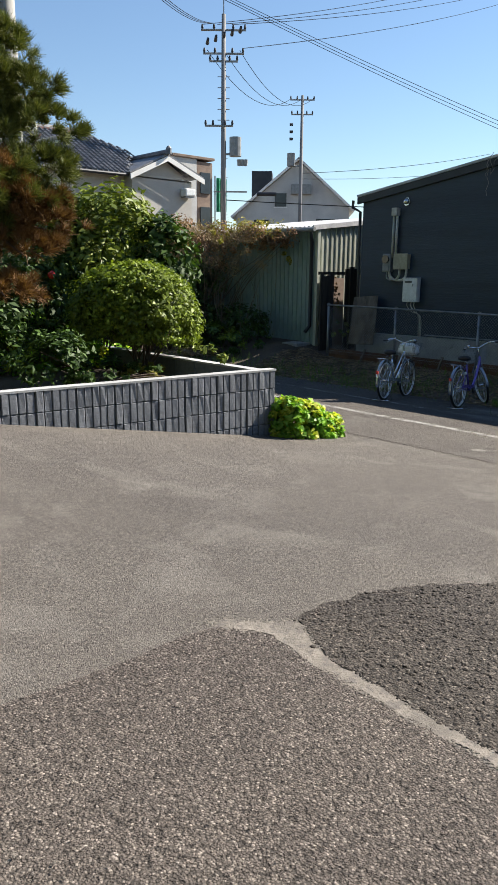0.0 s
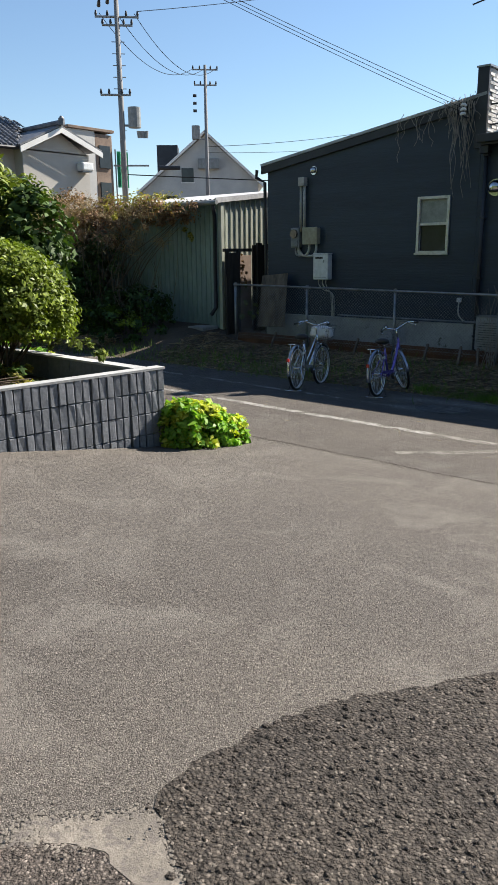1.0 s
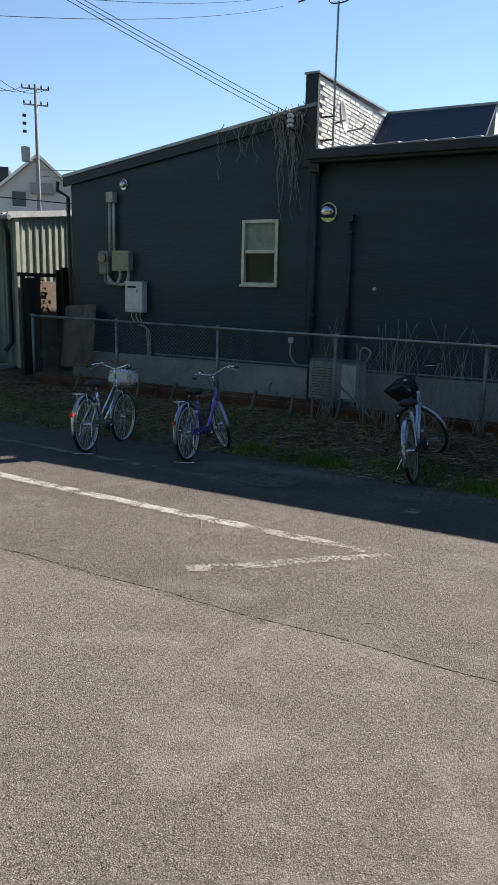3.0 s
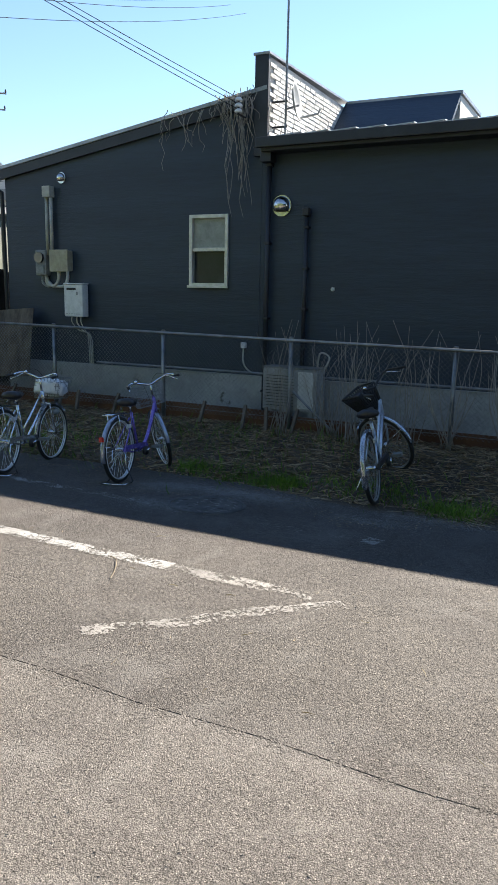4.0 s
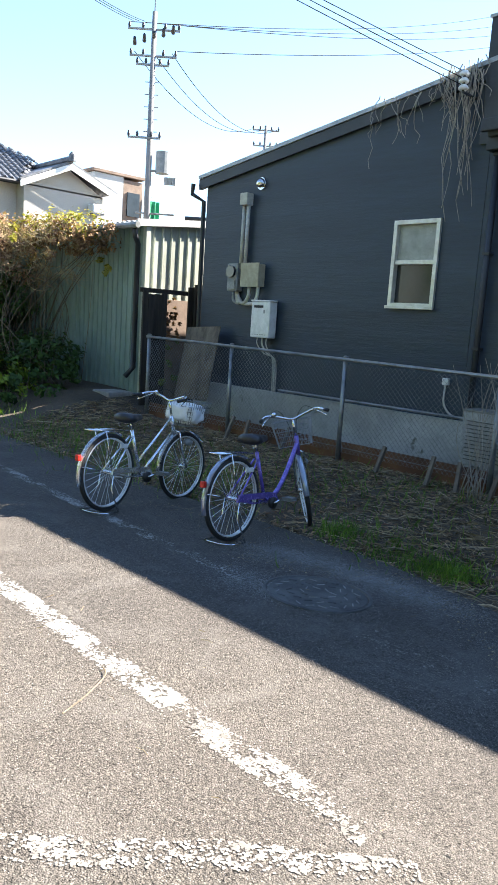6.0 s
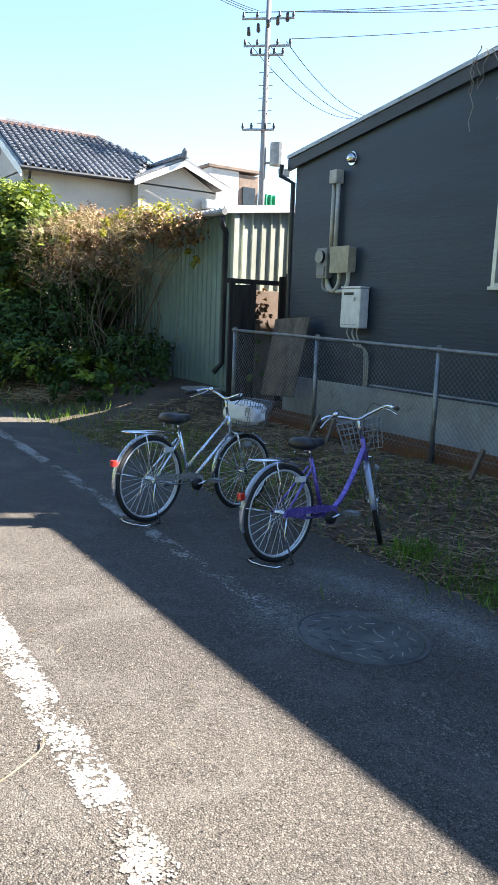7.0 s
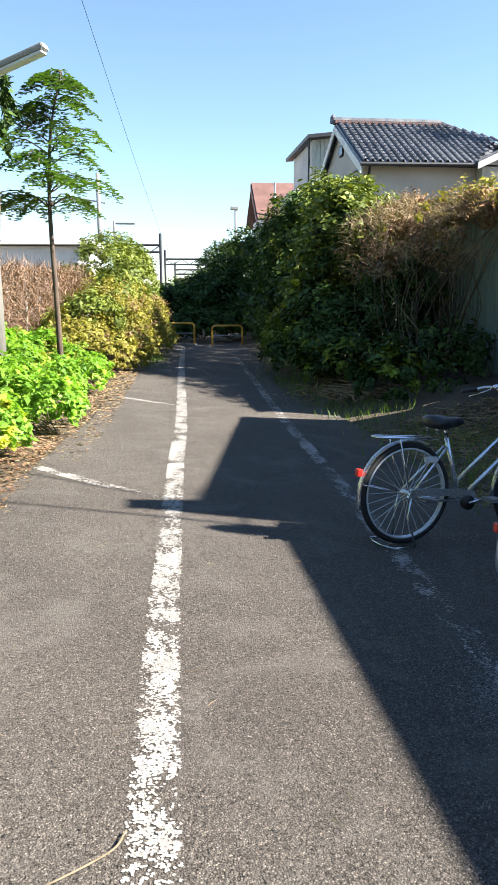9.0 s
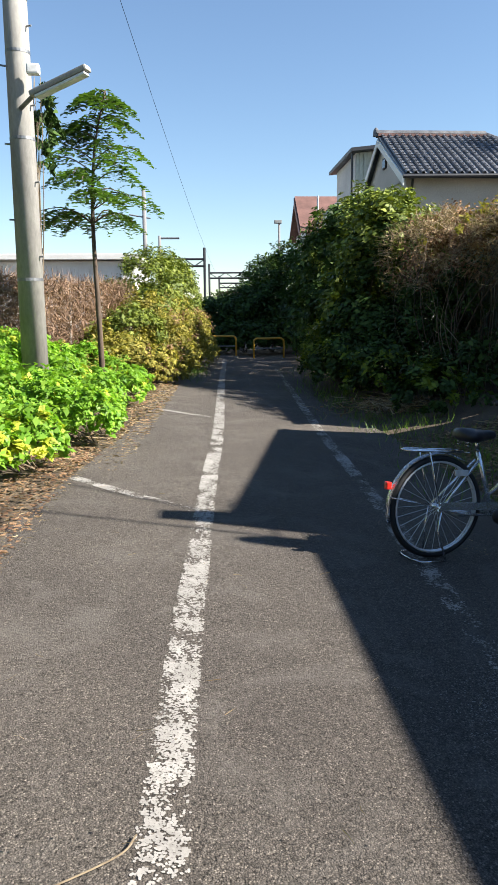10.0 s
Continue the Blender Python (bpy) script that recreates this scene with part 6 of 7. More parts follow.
shrub("garden_shrub", (4.8, 9.4, 0.66), [(4.9, 9.3, 1.5, 0.8, 0.6, 0.9), (4.2, 9.2, 1.3, 0.8, 0.6, 0.8), (3.4, 9.0, 1.3, 0.8, 0.6, 0.8)], 6500, 0.09, 0.45, L_DARK_SHADE, "dense dark garden shrubs in the planter", nstem=10)
shrub("low_shrub", (4.4, 7.3, 0.66), [(4.5, 7.35, 0.8, 0.5, 0.35, 0.22), (3.9, 7.3, 0.95, 0.5, 0.35, 0.35), (5.0, 7.0, 0.75, 0.35, 0.3, 0.14)], 1500, 0.075, 0.4, L_DARK_SHADE, "low mixed undergrowth along the planter wall", nstem=10, more=((L_AUTUMN, 500, 0.07, [(5.2, 7.4, 0.72, 0.35, 0.3, 0.12)]),))
tagged(leaf_mesh("creeping_weed", *in_blobs(260, [(5.75, 6.95, 0.98, 0.16, 0.5, 0.1)]), 0.06, 0.4, L_VINE), "weedy green shoots over the planter wall", "weed", kind="stuff")
cam_fl = thing("red_flower", (4.75, 8.75, 1.9), "single red camellia bloom in the shrubs", "flower")
bm = bmesh.new()
bmesh.ops.create_icosphere(bm, subdivisions=2, radius=0.05)
for v in bm.verts:
    v.co *= 1 + 0.25 * noise.noise(v.co * 40)
part("bloom", bm, M_RED, cam_fl, world=False)

pine = thing("pine_tree", (3.05, 7.75, 0.66), "pruned pine tree with brown lower needles", "tree")
trunk = curve_pts([(3.05, 7.75, 0.6), (3.2, 7.7, 1.6), (3.1, 7.65, 2.6), (3.3, 7.6, 3.6), (3.45, 7.6, 4.2)], 5)
part("trunk", one_tube(trunk, [0.12 - 0.085 * i / (len(trunk) - 1) for i in range(len(trunk))], 12), M_BARK, pine, smooth=True)
PADS = [(3.55, 7.6, 4.1, 0.42, 0.42, 0.2), (3.8, 7.4, 3.7, 0.4, 0.35, 0.2), (3.92, 7.3, 3.35, 0.42, 0.35, 0.18), (3.85, 7.25, 2.95, 0.42, 0.35, 0.18), (3.4, 7.5, 3.3, 0.5, 0.4, 0.25), (3.3, 7.3, 2.85, 0.45, 0.4, 0.2), (3.6, 7.15, 2.62, 0.5, 0.3, 0.14), (3.25, 7.55, 3.75, 0.5, 0.4, 0.25), (3.15, 7.4, 2.4, 0.45, 0.4, 0.22)]
DRY = [(3.8, 7.05, 2.4, 0.42, 0.3, 0.14), (3.55, 7.1, 2.15, 0.45, 0.3, 0.16), (3.3, 7.05, 1.75, 0.4, 0.3, 0.14)]
stems(pine, (3.15, 7.65, 2.4), [(p[0], p[1], p[2] - 0.05) for p in PADS + DRY], 0.03, M_BARK, 0.1, 3, "limb")


def tufts(pads, n, per, length):
    c, d = in_blobs(n, pads, 0.4, 0.3, 9)
    d = d + np.array((0, 0, 0.5))
    d /= np.linalg.norm(d, axis=1, keepdims=True)
    p = np.repeat(c, per, 0)
    w = np.repeat(d, per, 0) + unit(n * per) * 0.75
    w /= np.linalg.norm(w, axis=1, keepdims=True)
    return p, p + w * length * (0.7 + 0.5 * RNG.random((n * per, 1)))


strips("needles", *tufts(PADS, 5200, 18, 0.11), 0.0026, L_PINE, pine)
strips("needles", *tufts(DRY + PADS[5:7], 2300, 16, 0.11), 0.0026, L_PINEDRY, pine, "brown dying needles")

# lime-leaved clumps
def leafy_bed(name, spots, n, size, mats, label, category, group=""):
    c = spots[0]
    plant = thing(name, (c[0], c[1], height(c[0], c[1])), label, category, group)
    for mat, share in mats:
        p, w = in_blobs(int(n * share), spots, 0.7, 0.22, 14)
        leaf_mesh("leaves", p, w, size, 0.55, mat, plant, up=0.9, droop=0.35)
    stems(plant, (c[0], c[1], height(c[0], c[1])), [(s[0], s[1], s[2]) for s in spots], 0.008, M_STEM, 0.1, 2)
    return plant


clump = leafy_bed("lime_clump", [(6.15, 5.75, 0.24, 0.36, 0.32, 0.26), (6.4, 5.55, 0.18, 0.24, 0.22, 0.17), (5.95, 5.72, 0.32, 0.2, 0.25, 0.25)], 7000, 0.068, ((L_YELLOW, 0.3), (L_FRESH, 0.7)), "lime-green leafy clump at the planter corner", "plant")
leaf_mesh("leaves", *in_blobs(2200, [(6.12, 5.78, 0.42, 0.3, 0.28, 0.1), (6.42, 5.6, 0.28, 0.2, 0.2, 0.08)], 0.7, 0.2, 12), 0.068, 0.5, L_YELLOW, clump, up=0.9, droop=0.35)
rnd = random.Random(6)
for k, (y, xr) in enumerate(((8.8, 6.85), (9.7, 7.15), (10.7, 7.56), (11.9, 7.56), (13.2, 7.5), (14.8, 7.55), (16.2, 7.6))):
    spots = []
    for j in range(6):
        x = xr - 0.35 - j * 0.45 + rnd.uniform(-0.1, 0.1)
        yy = y + rnd.uniform(-0.35, 0.35) + 0.12 * j
        h = 0.26 + 0.06 * min(j, 4) + rnd.uniform(-0.03, 0.06)
        spots.append((x, yy, height(x, yy) + h * 0.9, 0.36, 0.5, h))
    lime = 0.22 if y < 10 else 0.03
    leafy_bed("leafy_green_clump", spots, 8500, 0.078, ((L_YELLOW, lime), (L_FRESH, 1 - lime)), "bright green leafy plants along the lane verge" if k > 2 else "yellow-green leafy plants along the lane verge", "plant", "verge plants")

# shrubs by the shed and along the lane
dry = shrub("dry_shrub", (12.8, 15.8, 0.2), [(12.85, 15.7, 2.35, 0.7, 0.9, 0.6), (13.1, 14.4, 2.55, 0.45, 0.7, 0.32), (12.75, 16.8, 2.35, 0.8, 0.9, 0.8), (13.3, 13.3, 2.6, 0.22, 0.5, 0.22)], 7600, 0.062, 0.5, L_DRY, "tangled shrub with dry brown leaves by the shed", nstem=10, stem_r=0.018, per=42, lump=0.3, more=((L_DARK_SHADE, 5200, 0.085, [(12.5, 16.7, 1.0, 0.8, 1.1, 0.95), (13.0, 16.2, 1.5, 0.5, 0.9, 0.9), (12.9, 17.6, 1.3, 0.7, 1.0, 1.1)]), (L_DARK_SHADE, 3400, 0.06, [(12.95, 15.5, 1.7, 0.45, 0.7, 0.7), (12.8, 16.4, 1.3, 0.6, 0.9, 0.9)]), (L_AUTUMN, 450, 0.07, [(12.8, 15.2, 2.75, 0.6, 1.2, 0.3), (13.3, 12.9, 2.2, 0.2, 0.2, 0.25)])))
rnd = random.Random(52)
for k in range(95):
    x, y = rnd.uniform(12.2, 13.45), rnd.uniform(13.5, 17.6)
    if x > 13.0 and y < 14.2 and k % 3:
        continue
    tip = (x + rnd.gauss(0, 0.35), y + rnd.gauss(0, 0.4), rnd.uniform(0.9, 2.7))
    stems(dry, (x, y, height(x, y) - 0.05), [(min(13.6, tip[0]), tip[1], tip[2])], rnd.uniform(0.004, 0.011), M_BARK if k % 3 else M_STEM, 0.16, k)
# darker leaves low and inside put the shade between vine clusters into colour
shrub("vine_covered_shrub", (12.2, 18.5, 0.2), [(12.3, 17.9, 2.4, 1.0, 1.0, 1.25), (12.4, 19.6, 2.75, 1.1, 1.2, 1.3), (11.8, 18.8, 1.2, 0.8, 1.5, 1.0)], 10500, 0.1, 0.75, L_VINE, "large shrub smothered by bright green vine", nstem=14, stem_r=0.03, per=62, lump=0.27, inner=0.8, more=((L_DARK_SHADE, 2600, 0.14, [(13.1, 17.3, 1.3, 0.45, 1.1, 1.1), (12.7, 16.4, 0.9, 0.4, 0.7, 0.8)]), (L_DARK_SHADE, 9000, 0.1, [(11.8, 17.8, 0.9, 0.8, 1.4, 0.9), (12.3, 18.6, 1.9, 0.9, 1.7, 1.5)]), (L_YELLOW, 700, 0.08, [(11.35, 18.5, 1.75, 0.2, 0.45, 0.18), (11.3, 18.9, 1.35, 0.2, 0.4, 0.16)])))
# dark leaf tone also carries the shade at the hedge foot
for x, y, h in ((12.2, 13.9, 0.7), (11.8, 15.6, 0.9), (11.5, 17.2, 1.0), (11.5, 18.9, 1.0), (11.75, 20.6, 1.1), (12.0, 22.4, 1.2), (12.3, 24.4, 1.3), (12.6, 26.6, 1.3), (12.9, 29.0, 1.3)):
    shrub("undergrowth_bush", (x, y, 0.0), [(x, y, h * 0.5, 0.75, 1.1, h * 0.55), (x + 0.6, y + 0.3, h * 0.9, 0.8, 1.0, h * 0.7), (x - 0.35, y, h * 0.25, 0.5, 0.9, h * 0.3)], 3400, 0.095, 0.5, L_DARK_SHADE, "dark tangled undergrowth at the foot of the hedge", "bush", 9, 0.012, group="undergrowth bushes", more=((L_BUSH, 500, 0.09, [(x - 0.3, y, h * 0.5, 0.6, 1.0, h * 0.5)]),))
shrub("overhanging_vine", (13.4, 15.5, 0.4), [(13.3, 13.0, 2.75, 0.25, 0.5, 0.25), (13.3, 14.2, 2.85, 0.3, 0.7, 0.3), (13.3, 15.6, 2.9, 0.35, 0.8, 0.35), (13.2, 17.0, 3.0, 0.4, 0.8, 0.4)], 3600, 0.065, 0.5, L_DRY, "brown vine spilling over the shed eave", "vine", 14, 0.012, per=14, lump=0.5, inner=0.3, more=((L_AUTUMN, 900, 0.07, [(13.3, 14.5, 2.95, 0.3, 1.6, 0.3)]),))
# shaded lane side is coloured in with dark leaves, sunlit top with paler ones
for k, (x, y, z, rx, ry, rz) in enumerate(((12.3, 22.3, 2.4, 1.3, 1.4, 1.9), (12.8, 25.2, 2.4, 1.4, 1.6, 2.0), (13.2, 28.4, 2.4, 1.4, 1.7, 2.1), (13.3, 32.0, 2.3, 1.7, 1.9, 2.1), (12.9, 36.5, 2.4, 2.0, 2.4, 2.2), (12.6, 42, 2.4, 2.2, 2.6, 2.2))):
    shrub("hedge_tree", (x, y, 0), [(x, y, z, rx, ry, rz), (x - 0.5, y - 0.4, z * 0.5, rx * 0.8, ry, rz * 0.55), (x + 0.2, y + 0.5, z + 0.5, rx * 0.7, ry * 0.7, rz * 0.75)], 6500, 0.13, 0.55, L_DARK_SHADE, "tall overgrown hedge bush beside the lane, leaves coloured dark for its shaded side", "hedge", 8, 0.03, group="hedge bushes", per=50, lump=0.26, inner=0.7, more=((L_DARK_SHADE, 3000, 0.16, [(x, y, z * 0.9, rx * 0.75, ry * 0.8, rz * 0.85)]), (L_VINE, 900, 0.11, [(x + 0.2, y, z * 1.15, rx, ry, rz)])))
for x, y, h in ((7.4, 33.5, 1.1), (8.6, 35.0, 1.1), (9.9, 34.2, 1.15), (11.2, 34.8, 1.5), (9.2, 38.0, 1.3), (11.6, 38.5, 2.2), (10.4, 37.0, 1.5), (8.0, 32.6, 0.6), (9.1, 32.8, 0.6), (10.2, 32.7, 0.6), (11.3, 32.8, 0.65)):
    shrub("end_bush", (x, y, 0), [(x, y, 0.85 * h, 1.1, 0.9, 0.95 * h), (x + 0.5, y + 0.4, 1.15 * h, 0.8, 0.8, 0.8 * h)], 4200, 0.14, 0.55, L_DARK_SHADE, "dark bush closing the end of the lane", "bush", 5, 0.02, group="end bushes")
LEFTS = ((6.9, 19.4, 0.8, 0.8, 1.1, 0.8, L_AUTUMN), (7.1, 21.6, 1.55, 0.9, 1.2, 1.4, L_AUTUMN), (7.5, 23.6, 1.6, 0.85, 1.2, 1.5, L_AUTUMN), (7.7, 26.0, 1.6, 0.8, 1.4, 1.5, L_AUTUMN), (7.7, 29.0, 1.6, 0.8, 1.6, 1.55, L_AUTUMN))
for x, y, z, rx, ry, rz, mat in LEFTS:
    shrub("verge_bush", (x, y, 0.05), [(x + 0.45, y - 0.4, z * 0.55, rx * 0.75, ry * 0.9, rz * 0.5), (x + 0.85, y + 0.3, z * 0.24, rx * 0.55, ry * 1.1, rz * 0.3), (x + 0.6, y - 0.6, z * 0.4, rx * 0.6, ry * 0.8, rz * 0.42), (x - 0.1, y - 0.3, z * 0.8, rx * 0.8, ry * 0.9, rz * 0.6)], 9500, 0.07, 0.5, mat, "yellowing green verge bush in sunlight", "bush", 16, 0.012, group="verge bushes", per=20, lump=0.22, inner=0.7, more=((L_VINE, 5200, 0.09, [(x + 0.05, y + 0.4, z * 1.1, rx * 0.9, ry, rz * 0.95), (x - 0.7, y + 0.2, z * 0.9, rx * 0.7, ry * 0.8, rz * 0.7)]), (L_DRY, 700, 0.06, [(x + 0.5, y - 0.3, z * 0.6, rx * 0.8, ry, rz * 0.5)])))
for x, y, h in ((6.35, 16.6, 0.55), (6.6, 17.8, 0.65), (6.2, 18.3, 0.8), (6.9, 18.9, 0.7), (5.6, 16.9, 0.6)):
    shrub("verge_weed", (x, y, height(x, y)), [(x, y, h * 0.8, 0.4, 0.6, h * 0.7), (x + 0.2, y + 0.3, h * 1.2, 0.25, 0.35, h * 0.5)], 1300, 0.07, 0.45, L_AUTUMN, "tall yellowing weeds along the old fence", "weed", 14, 0.006, group="verge weeds", per=30, lump=0.3, more=((L_FRESH, 300, 0.07, [(x, y, h * 0.7, 0.4, 0.6, h * 0.6)]),))

twigs = thing("dead_twigs", (12.2, 16.0, 0.4), "tangle of bare brown twigs over the hedge", "twigs")
n = 3600
p, w = in_blobs(n, [(12.8, 15.5, 2.3, 0.75, 1.1, 0.75), (13.05, 14.3, 2.4, 0.5, 0.8, 0.5), (12.7, 16.7, 2.3, 0.8, 0.8, 0.8)], 0.8, 0.3)
strips("twig", p, p + (w * (0.5, 0.5, 0.3) + unit(n) * 0.5) * 0.32, 0.004, M_STRAW, twigs, kind="stuff", bend=0.14)
shrub("vine_covered_shrub", (13.3, 20.2, 0.2), [(13.4, 19.9, 2.7, 1.1, 0.9, 0.85), (14.3, 20.1, 2.9, 1.0, 0.8, 0.6), (13.0, 20.4, 1.8, 0.9, 0.9, 1.2)], 6500, 0.085, 0.7, L_VINE, "shrub behind the shed smothered by green vine", nstem=8, stem_r=0.03, more=((L_DARK_SHADE, 2600, 0.09, [(13.5, 20.1, 2.2, 1.2, 0.9, 1.2)]),))
tagged(leaf_mesh("climbing_leaves", *in_blobs(260, [(14.1, 12.08, 1.2, 0.2, 0.05, 0.6), (14.0, 11.7, 0.5, 0.3, 0.15, 0.4)]), 0.08, 0.6, L_VINE), "green creeper leaves in the fence gap", "creeper", kind="stuff")
tagged(leaf_mesh("dry_creeper", *in_blobs(420, [(14.1, 12.06, 1.3, 0.2, 0.06, 0.6)], 0.3, 0.5, 12), 0.06, 0.5, L_DRY), "dry brown creeper in the fence gap", "creeper", kind="stuff")
# slim young tree with compound leaves
tree = thing("young_tree", (6.72, 15.9, 0.1), "slim young tree with feathery compound leaves", "tree")
tr = curve_pts([(6.75, 15.9, 0.0), (6.72, 15.9, 1.5), (6.68, 15.95, 3.0), (6.75, 16.0, 4.2), (6.95, 16.05, 5.1)], 6)
part("trunk", one_tube(tr, [0.055 - 0.045 * i / (len(tr) - 1) for i in range(len(tr))], 8), M_BARK, tree, smooth=True)
rnd = random.Random(31)
P, Q, LP, LW = [], [], [], []
for k in range(46):
    f = rnd.choice((rnd.uniform(0.0, 0.18), rnd.uniform(0.3, 0.55), rnd.uniform(0.55, 1.0), rnd.uniform(0.7, 1.0)))
    z = 2.75 + 2.35 * f ** 0.8
    i = min(range(len(tr)), key=lambda j: abs(tr[j].z - z))
    a = Vector(tr[i])
    ang = rnd.uniform(0, 2 * math.pi)
    L = (1.0 - 0.7 * f) * rnd.uniform(0.55, 1.05)
    out = Vector((math.cos(ang), math.sin(ang), 0))
    b = a + out * L + Vector((0, 0, 0.22 * L))
    m = a + out * L * 0.5 + Vector((0, 0, 0.28 * L))
    c = curve_pts([a, m, b, b + out * 0.15 + Vector((0, 0, -0.12))], 5)
    part("branch", one_tube(c, [0.012 * (1 - 0.8 * j / len(c)) for j in range(len(c))], 5), M_BARK, tree)
    for j in range(4, len(c)):
        for s in (-1, 1):
            side = out.cross(Vector((0, 0, 1))) * s
            for w in range(5):
                t = 0.06 + 0.055 * w
                q = c[j] + side * t + out * 0.03 * w + Vector((0, 0, -0.025 * w - 0.9 * t * t))
                LP.append(tuple(q + Vector((rnd.uniform(-0.02, 0.02), rnd.uniform(-0.02, 0.02), rnd.uniform(-0.02, 0.02)))))
                LW.append((0, 0, 1))
leaf_mesh("crown", np.array(LP), np.array(LW, float), 0.1, 0.45, L_TREE, tree, up=1.0)
vinepole = thing("hanging_vine", (6.4, 13.6, 0.1), "dry vine and leaves climbing behind the pole", "vine")
stems(vinepole, (6.2, 13.4, 0.1), [(6.3 + 0.12 * math.sin(k * 1.7), 13.5 + 0.1 * math.cos(k * 2.3), 4.6 - 0.15 * (k % 5)) for k in range(16)], 0.012, M_STEM, 0.03, 9)
leaf_mesh("leaves", *in_blobs(520, [(6.45, 13.6, 4.0, 0.22, 0.25, 0.5), (6.55, 13.5, 3.6, 0.15, 0.2, 0.35)], 0.4, 0.4), 0.12, 0.45, L_DARK_SHADE, vinepole, droop=0.8)

M_VINEBROWN = leaf_mat("dry_vine", (0.15, 0.095, 0.07), (0.4, 0.28, 0.2), 0.9, 0.1)
# wire fence on the left with dry vines
lf = thing("vine_fence", (5.6, 18.4, 0.2), "old wire fence overgrown with dry brown vines", "fence")
for k in range(6):
    f = k / 5
    x, y = 4.2 + 2.5 * f, 15.2 + 6.0 * f
    part("post", one_tube([(x, y, 0), (x + 0.05, y, 2.05)], 0.03, 8), M_CONC, lf)
part("rail", one_tube([(4.2, 15.2, 1.95), (6.7, 21.2, 1.95)], 0.02, 6), M_GALV, lf)
part("rail", one_tube([(4.2, 15.2, 0.9), (6.7, 21.2, 0.9)], 0.015, 6), M_RUST, lf)
n = 21000
f = RNG.random((n, 1))
p = np.array((4.2, 15.2, 0.25)) + f * np.array((2.5, 6.0, 0)) + RNG.normal(size=(n, 3)) * (0.09, 0.09, 0) + RNG.random((n, 1)) ** 0.85 * (0, 0, 1.95)
strips("vine_stem", p, p + unit(n) * (0.2, 0.2, 0.3), 0.006, M_VINEBROWN, lf, bend=0.15)
leaf_mesh("vine_leaf", p[:4200], unit(4200), 0.06, 0.6, L_DRY, lf)

# ---- dry litter, weeds and grass ----
hz = np.vectorize(height)


def ground_pts(n, x0, x1, y0, y1, lift=0.0):
    x, y = x0 + (x1 - x0) * RNG.random(n), y0 + (y1 - y0) * RNG.random(n)
    return np.stack([x, y, hz(x, y) - 0.03 + lift], 1)


p = ground_pts(25000, 10.85, 13.3, -4, 12.2, 0.01)
p[:, 0] += 0.12 * np.sin(p[:, 1] * 2.1)
d = unit(len(p)) * (1, 1, 0.16)
d[:, 2] = np.abs(d[:, 2])
M_MULCH = leaf_mat("brown_mulch", (0.09, 0.064, 0.044), (0.44, 0.34, 0.23), 0.85, 0.1)
strips("straw_litter", p, p + d * (0.1 + 0.2 * RNG.random((len(p), 1))), 0.0042, M_MULCH, None, "dry stalks and straw littering the verge", "stuff", 0.08)
p = ground_pts(5200, 11.0, 13.2, -4, 12.2, 0.025)
leaf_mesh("leaf_litter", p, np.tile((0, 0, 1.0), (len(p), 1)), 0.05, 0.6, L_DRY, None, kind="stuff", label="fallen dry leaves on the verge")


def grass(spots, n, h, label):
    S = np.array(spots, float)
    k = RNG.integers(0, len(S), n)
    r = RNG.normal(size=(n, 2)) * S[k, 2:4]
    x, y = S[k, 0] + r[:, 0], S[k, 1] + r[:, 1]
    p = np.stack([x, y, hz(x, y) - 0.035], 1)
    d = unit(n) * 0.6
    d[:, 2] = 0.8 + 0.3 * RNG.random(n)
    strips("grass", p, p + d * h * (0.5 + RNG.random((n, 1))), 0.004, L_GRASS, None, label, "stuff", 0.1)


grass([(11.2, 4.9, 0.09, 0.15), (11.2, 4.75, 0.06, 0.1), (11.05, 3.05, 0.09, 0.16), (11.3, 5.9, 0.1, 0.12), (11.25, 5.2, 0.2, 0.3), (11.2, 3.0, 0.14, 0.35), (11.4, 3.9, 0.15, 0.3), (11.2, 0.5, 0.2, 1.0)], 3400, 0.08, "green grass tufts at the asphalt edge")
grass([(11.4, 8.6, 0.35, 0.9), (11.5, 10.8, 0.4, 0.8), (12.3, 6.5, 0.6, 1.5), (11.3, 13.4, 0.4, 0.8), (11.1, 16.5, 0.35, 1.6), (11.4, 20, 0.4, 2.5), (8.3, 23, 0.2, 2)], 4200, 0.12, "mixed grass and weeds along the lane edges")
p = ground_pts(2600, 6.78, 7.35, 6.2, 12.5, 0.035)
strips("verge_straw", p, p + unit(len(p)) * (0.05, 0.05, 0.01), 0.0016, M_STRAW, None, "dry straw and needles on the lane edge", "stuff", 0.08)
p = ground_pts(1300, 6.78, 7.3, 6.2, 11, 0.035)
leaf_mesh("verge_leaves", p, np.tile((0, 0, 1.0), (len(p), 1)), 0.045, 0.6, L_DRY, None, kind="stuff", label="small brown fallen leaves on the lane edge")
p = ground_pts(3600, 7.05, 7.85, 9.6, 18.5, 0.036)
p[:, 0] += (p[:, 1] - 14) * 0.03
strips("lane_edge_straw", p, p + unit(len(p)) * (0.07, 0.07, 0.012), 0.004, M_STRAW, None, "dry straw covering the lane edge", "stuff", 0.08)
leaf_mesh("lane_edge_leaves", p[:1500], np.tile((0, 0, 1.0), (1500, 1)), 0.05, 0.6, L_DRY, None, kind="stuff", label="brown fallen leaves covering the lane edge")
rnd = random.Random(14)
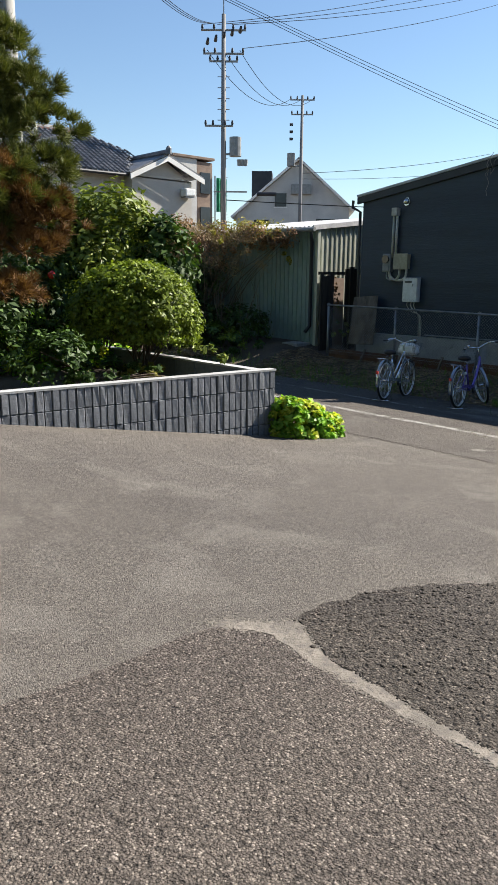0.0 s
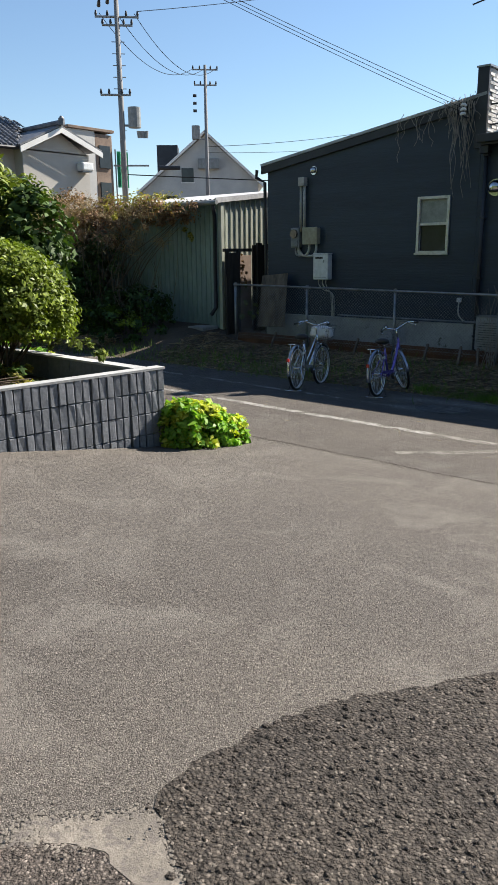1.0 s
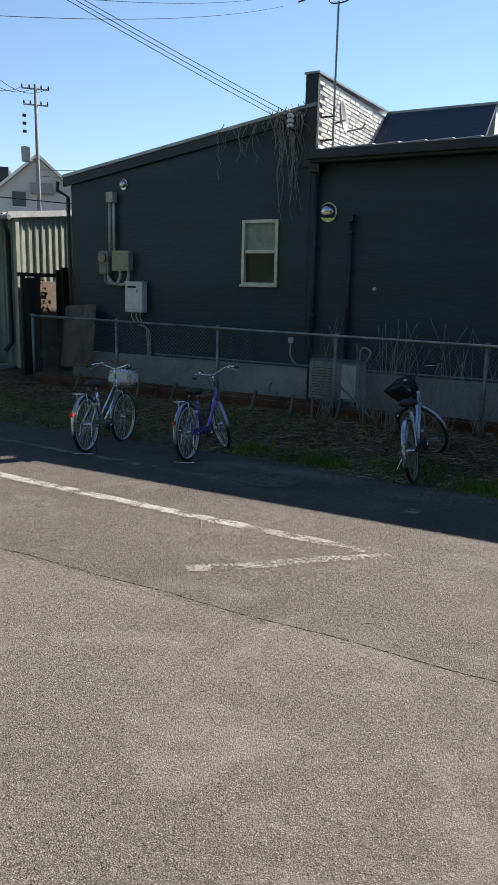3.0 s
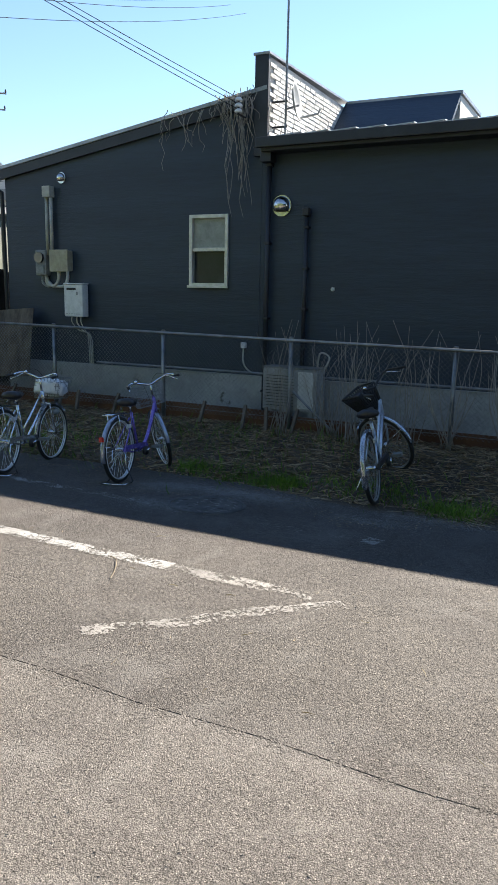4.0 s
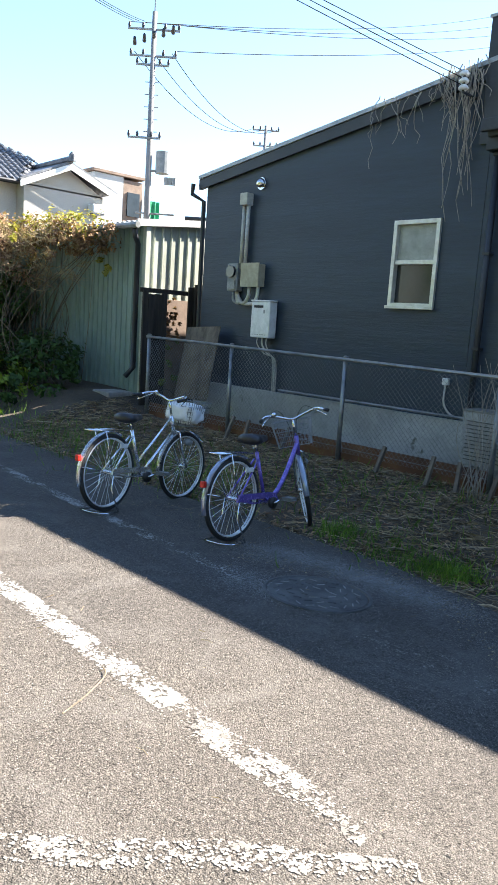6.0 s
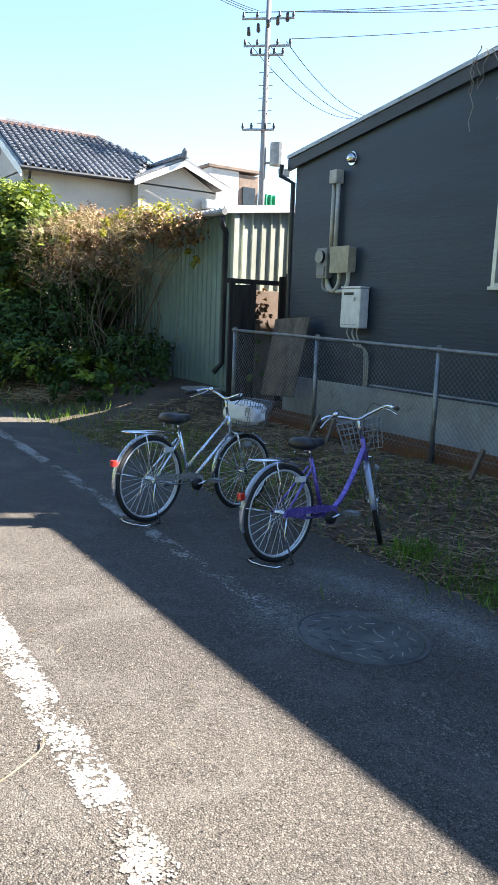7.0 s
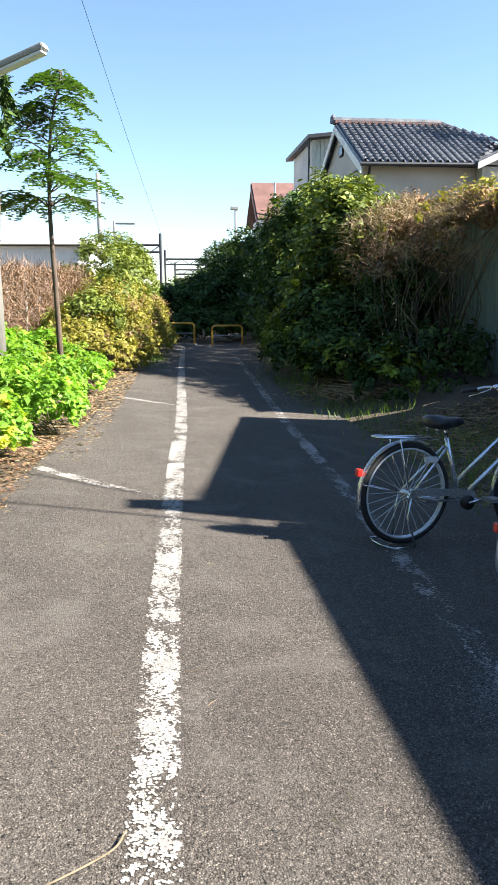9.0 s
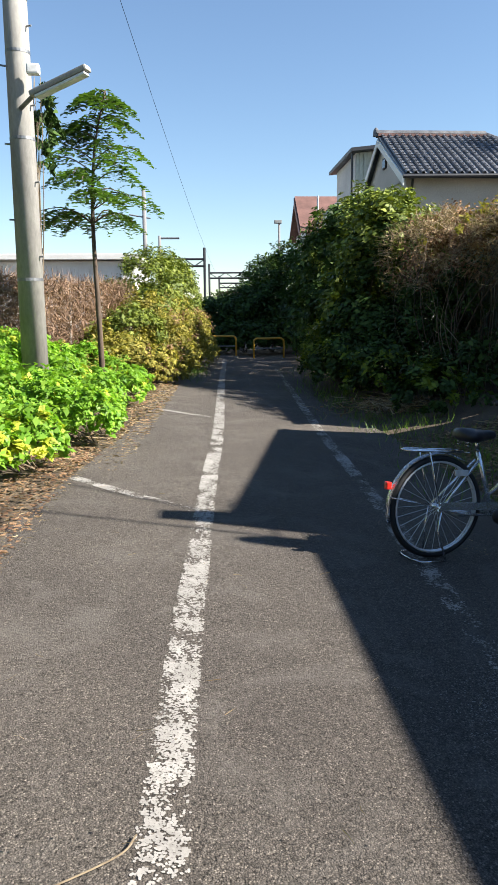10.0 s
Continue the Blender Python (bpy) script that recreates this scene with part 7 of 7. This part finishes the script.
for k in range(20):
    x, y = 12.85 + rnd.uniform(-0.12, 0.3), 1.9 + rnd.uniform(0, 3.9)
    w = thing("dry_weed", (x, y, height(x, y)), "tall dry leafless weed by the fence", "weed", "dry weeds")
    tips = [(x + rnd.uniform(-0.25, 0.25), y + rnd.uniform(-0.3, 0.3), rnd.uniform(0.8, 1.5)) for j in range(7)]
    stems(w, (x, y, height(x, y) - 0.03), tips, 0.0055, M_GREYVINE, 0.14, k)
branch_pile = thing("dead_branches", (11.7, 14.2, 0.0), "heap of cut reddish-brown dead branches", "branches")
n = 700
p = np.array((11.6, 14.2, 0.05)) + RNG.normal(size=(n, 3)) * (0.45, 0.22, 0.05)
strips("twig", p, p + unit(n) * (0.3, 0.3, 0.1), 0.005, M_STRAW, branch_pile, kind="stuff", bend=0.1)
leaf_mesh("dead_leaves", p[:400] + unit(400) * 0.08, unit(400), 0.06, 0.4, L_DRY, branch_pile)

# ---- small things on the asphalt ----
rnd = random.Random(77)
chips = np.concatenate([ground_pts(2200, 0.2, 6.5, 0.5, 5.5, 0.04), ground_pts(1100, 6.8, 10.6, 2.2, 11, 0.045), ground_pts(900, 2.2, 4.6, 0.6, 1.9, 0.045)])
v, f = [], []
for q in chips:
    r = rnd.uniform(0.002, 0.0065)
    k = len(v)
    for dx, dy, dz in ((1, 0, 0), (0, 1, 0), (-1, 0, 0), (0, -1, 0), (0, 0, 1)):
        v.append((q[0] + dx * r * rnd.uniform(0.6, 1.3), q[1] + dy * r * rnd.uniform(0.6, 1.3), q[2] + dz * r * 0.9))
    f += [(k, k + 1, k + 4), (k + 1, k + 2, k + 4), (k + 2, k + 3, k + 4), (k + 3, k, k + 4)]
raw("loose_grit", v, f, M_FILL, None, "loose pale grit on the asphalt", "stuff")
p = ground_pts(130, 6.9, 10.5, 2.0, 10, 0.046)
strips("loose_straw", p, p + unit(len(p)) * (0.07, 0.07, 0.003), 0.0014, M_STRAW, None, "single dry stalks lying on the asphalt", "stuff", 0.1)
cord = curve_pts([(7.9, 4.45, height(7.9, 4.45) + 0.014), (8.05, 4.53, height(8.05, 4.5) + 0.014), (8.21, 4.64, height(8.2, 4.6) + 0.016), (8.25, 4.72, height(8.25, 4.7) + 0.016)], 8)
tagged(part("dry_stalk", one_tube(cord, 0.003, 5), M_STEM), "long thin dry stalk lying on the lane", "stalk")

mx, my = 9.98, 4.98
mz = height(mx, my) + 0.004
tilt = math.degrees(math.atan(0.058))
cover = thing("manhole_cover", (mx, my, mz), "round worn iron manhole cover in the asphalt", "manhole cover")
cover.matrix_basis = pose(mx, my, mz, 0, tilt, 0)
M_IRON = surface("worn_iron", (0.045, 0.044, 0.043), (0.12, 0.116, 0.11), 0.6, 0.4, big=4, fine=40, relief=0.002)
part("frame", tube(bmesh.new(), [(0.335 * math.cos(t), 0.335 * math.sin(t), -0.006) for t in [2 * math.pi * k / 40 for k in range(40)]], 0.016, 6, closed=True), M_IRON, cover, "worn iron ring", world=False)
part("plate", one_tube([(0, 0, -0.02), (0, 0, 0.0), (0, 0, 0.003)], [0.315, 0.315, 0.31], 40), M_IRON, cover, world=False)
rnd = random.Random(5)
for ring, count in ((0.1, 9), (0.18, 15), (0.26, 22)):
    for k in range(count):
        t = 2 * math.pi * k / count + ring
        c = Vector((ring * math.cos(t), ring * math.sin(t), 0.004))
        u = Vector((-math.sin(t), math.cos(t), 0)) * 0.022 + Vector((math.cos(t), math.sin(t), 0)) * rnd.choice((-0.015, 0.015))
        part("raised_bar", one_tube([c - u, c + u], 0.004, 5), rnd.choice((M_IRON, M_DUST, M_DUST)), cover, world=False)
for spot, count in (((10.55, 5.3, 0.12, 0.35), 2600), ((10.6, 4.7, 0.14, 0.3), 2200), ((10.35, 5.75, 0.16, 0.2), 1300), ((9.75, 5.35, 0.14, 0.22), 1500), ((10.3, 3.55, 0.1, 0.25), 900), ((10.62, 3.2, 0.1, 0.5), 1500)):
    count *= 3
    gx_, gy_ = spot[0] + RNG.normal(size=count) * spot[2], spot[1] + RNG.normal(size=count) * spot[3]
    dust = np.stack([gx_, gy_, hz(gx_, gy_) + 0.0055], 1)
    leaf_mesh("cement_dust", dust, np.tile((0, 0, 6.0), (count, 1)), 0.0065, 0.8, M_DUST, None, kind="stuff", label="pale cement dust crumbs trodden into the asphalt", up=6.0)
n = 900
px_, py_ = 10.3 + 0.35 * RNG.random(n), 2.5 + 5.5 * RNG.random(n)
grit = np.stack([px_ + 0.3 * np.sin(py_ * 3), py_, hz(px_, py_)], 1)
grit[:, 2] = hz(grit[:, 0], grit[:, 1]) + 0.006
leaf_mesh("verge_grit", grit, np.tile((0, 0, 4.0), (n, 1)), 0.012, 0.8, M_STRAW, None, kind="stuff", label="dry crumbs scattered on the asphalt edge", up=3.0)
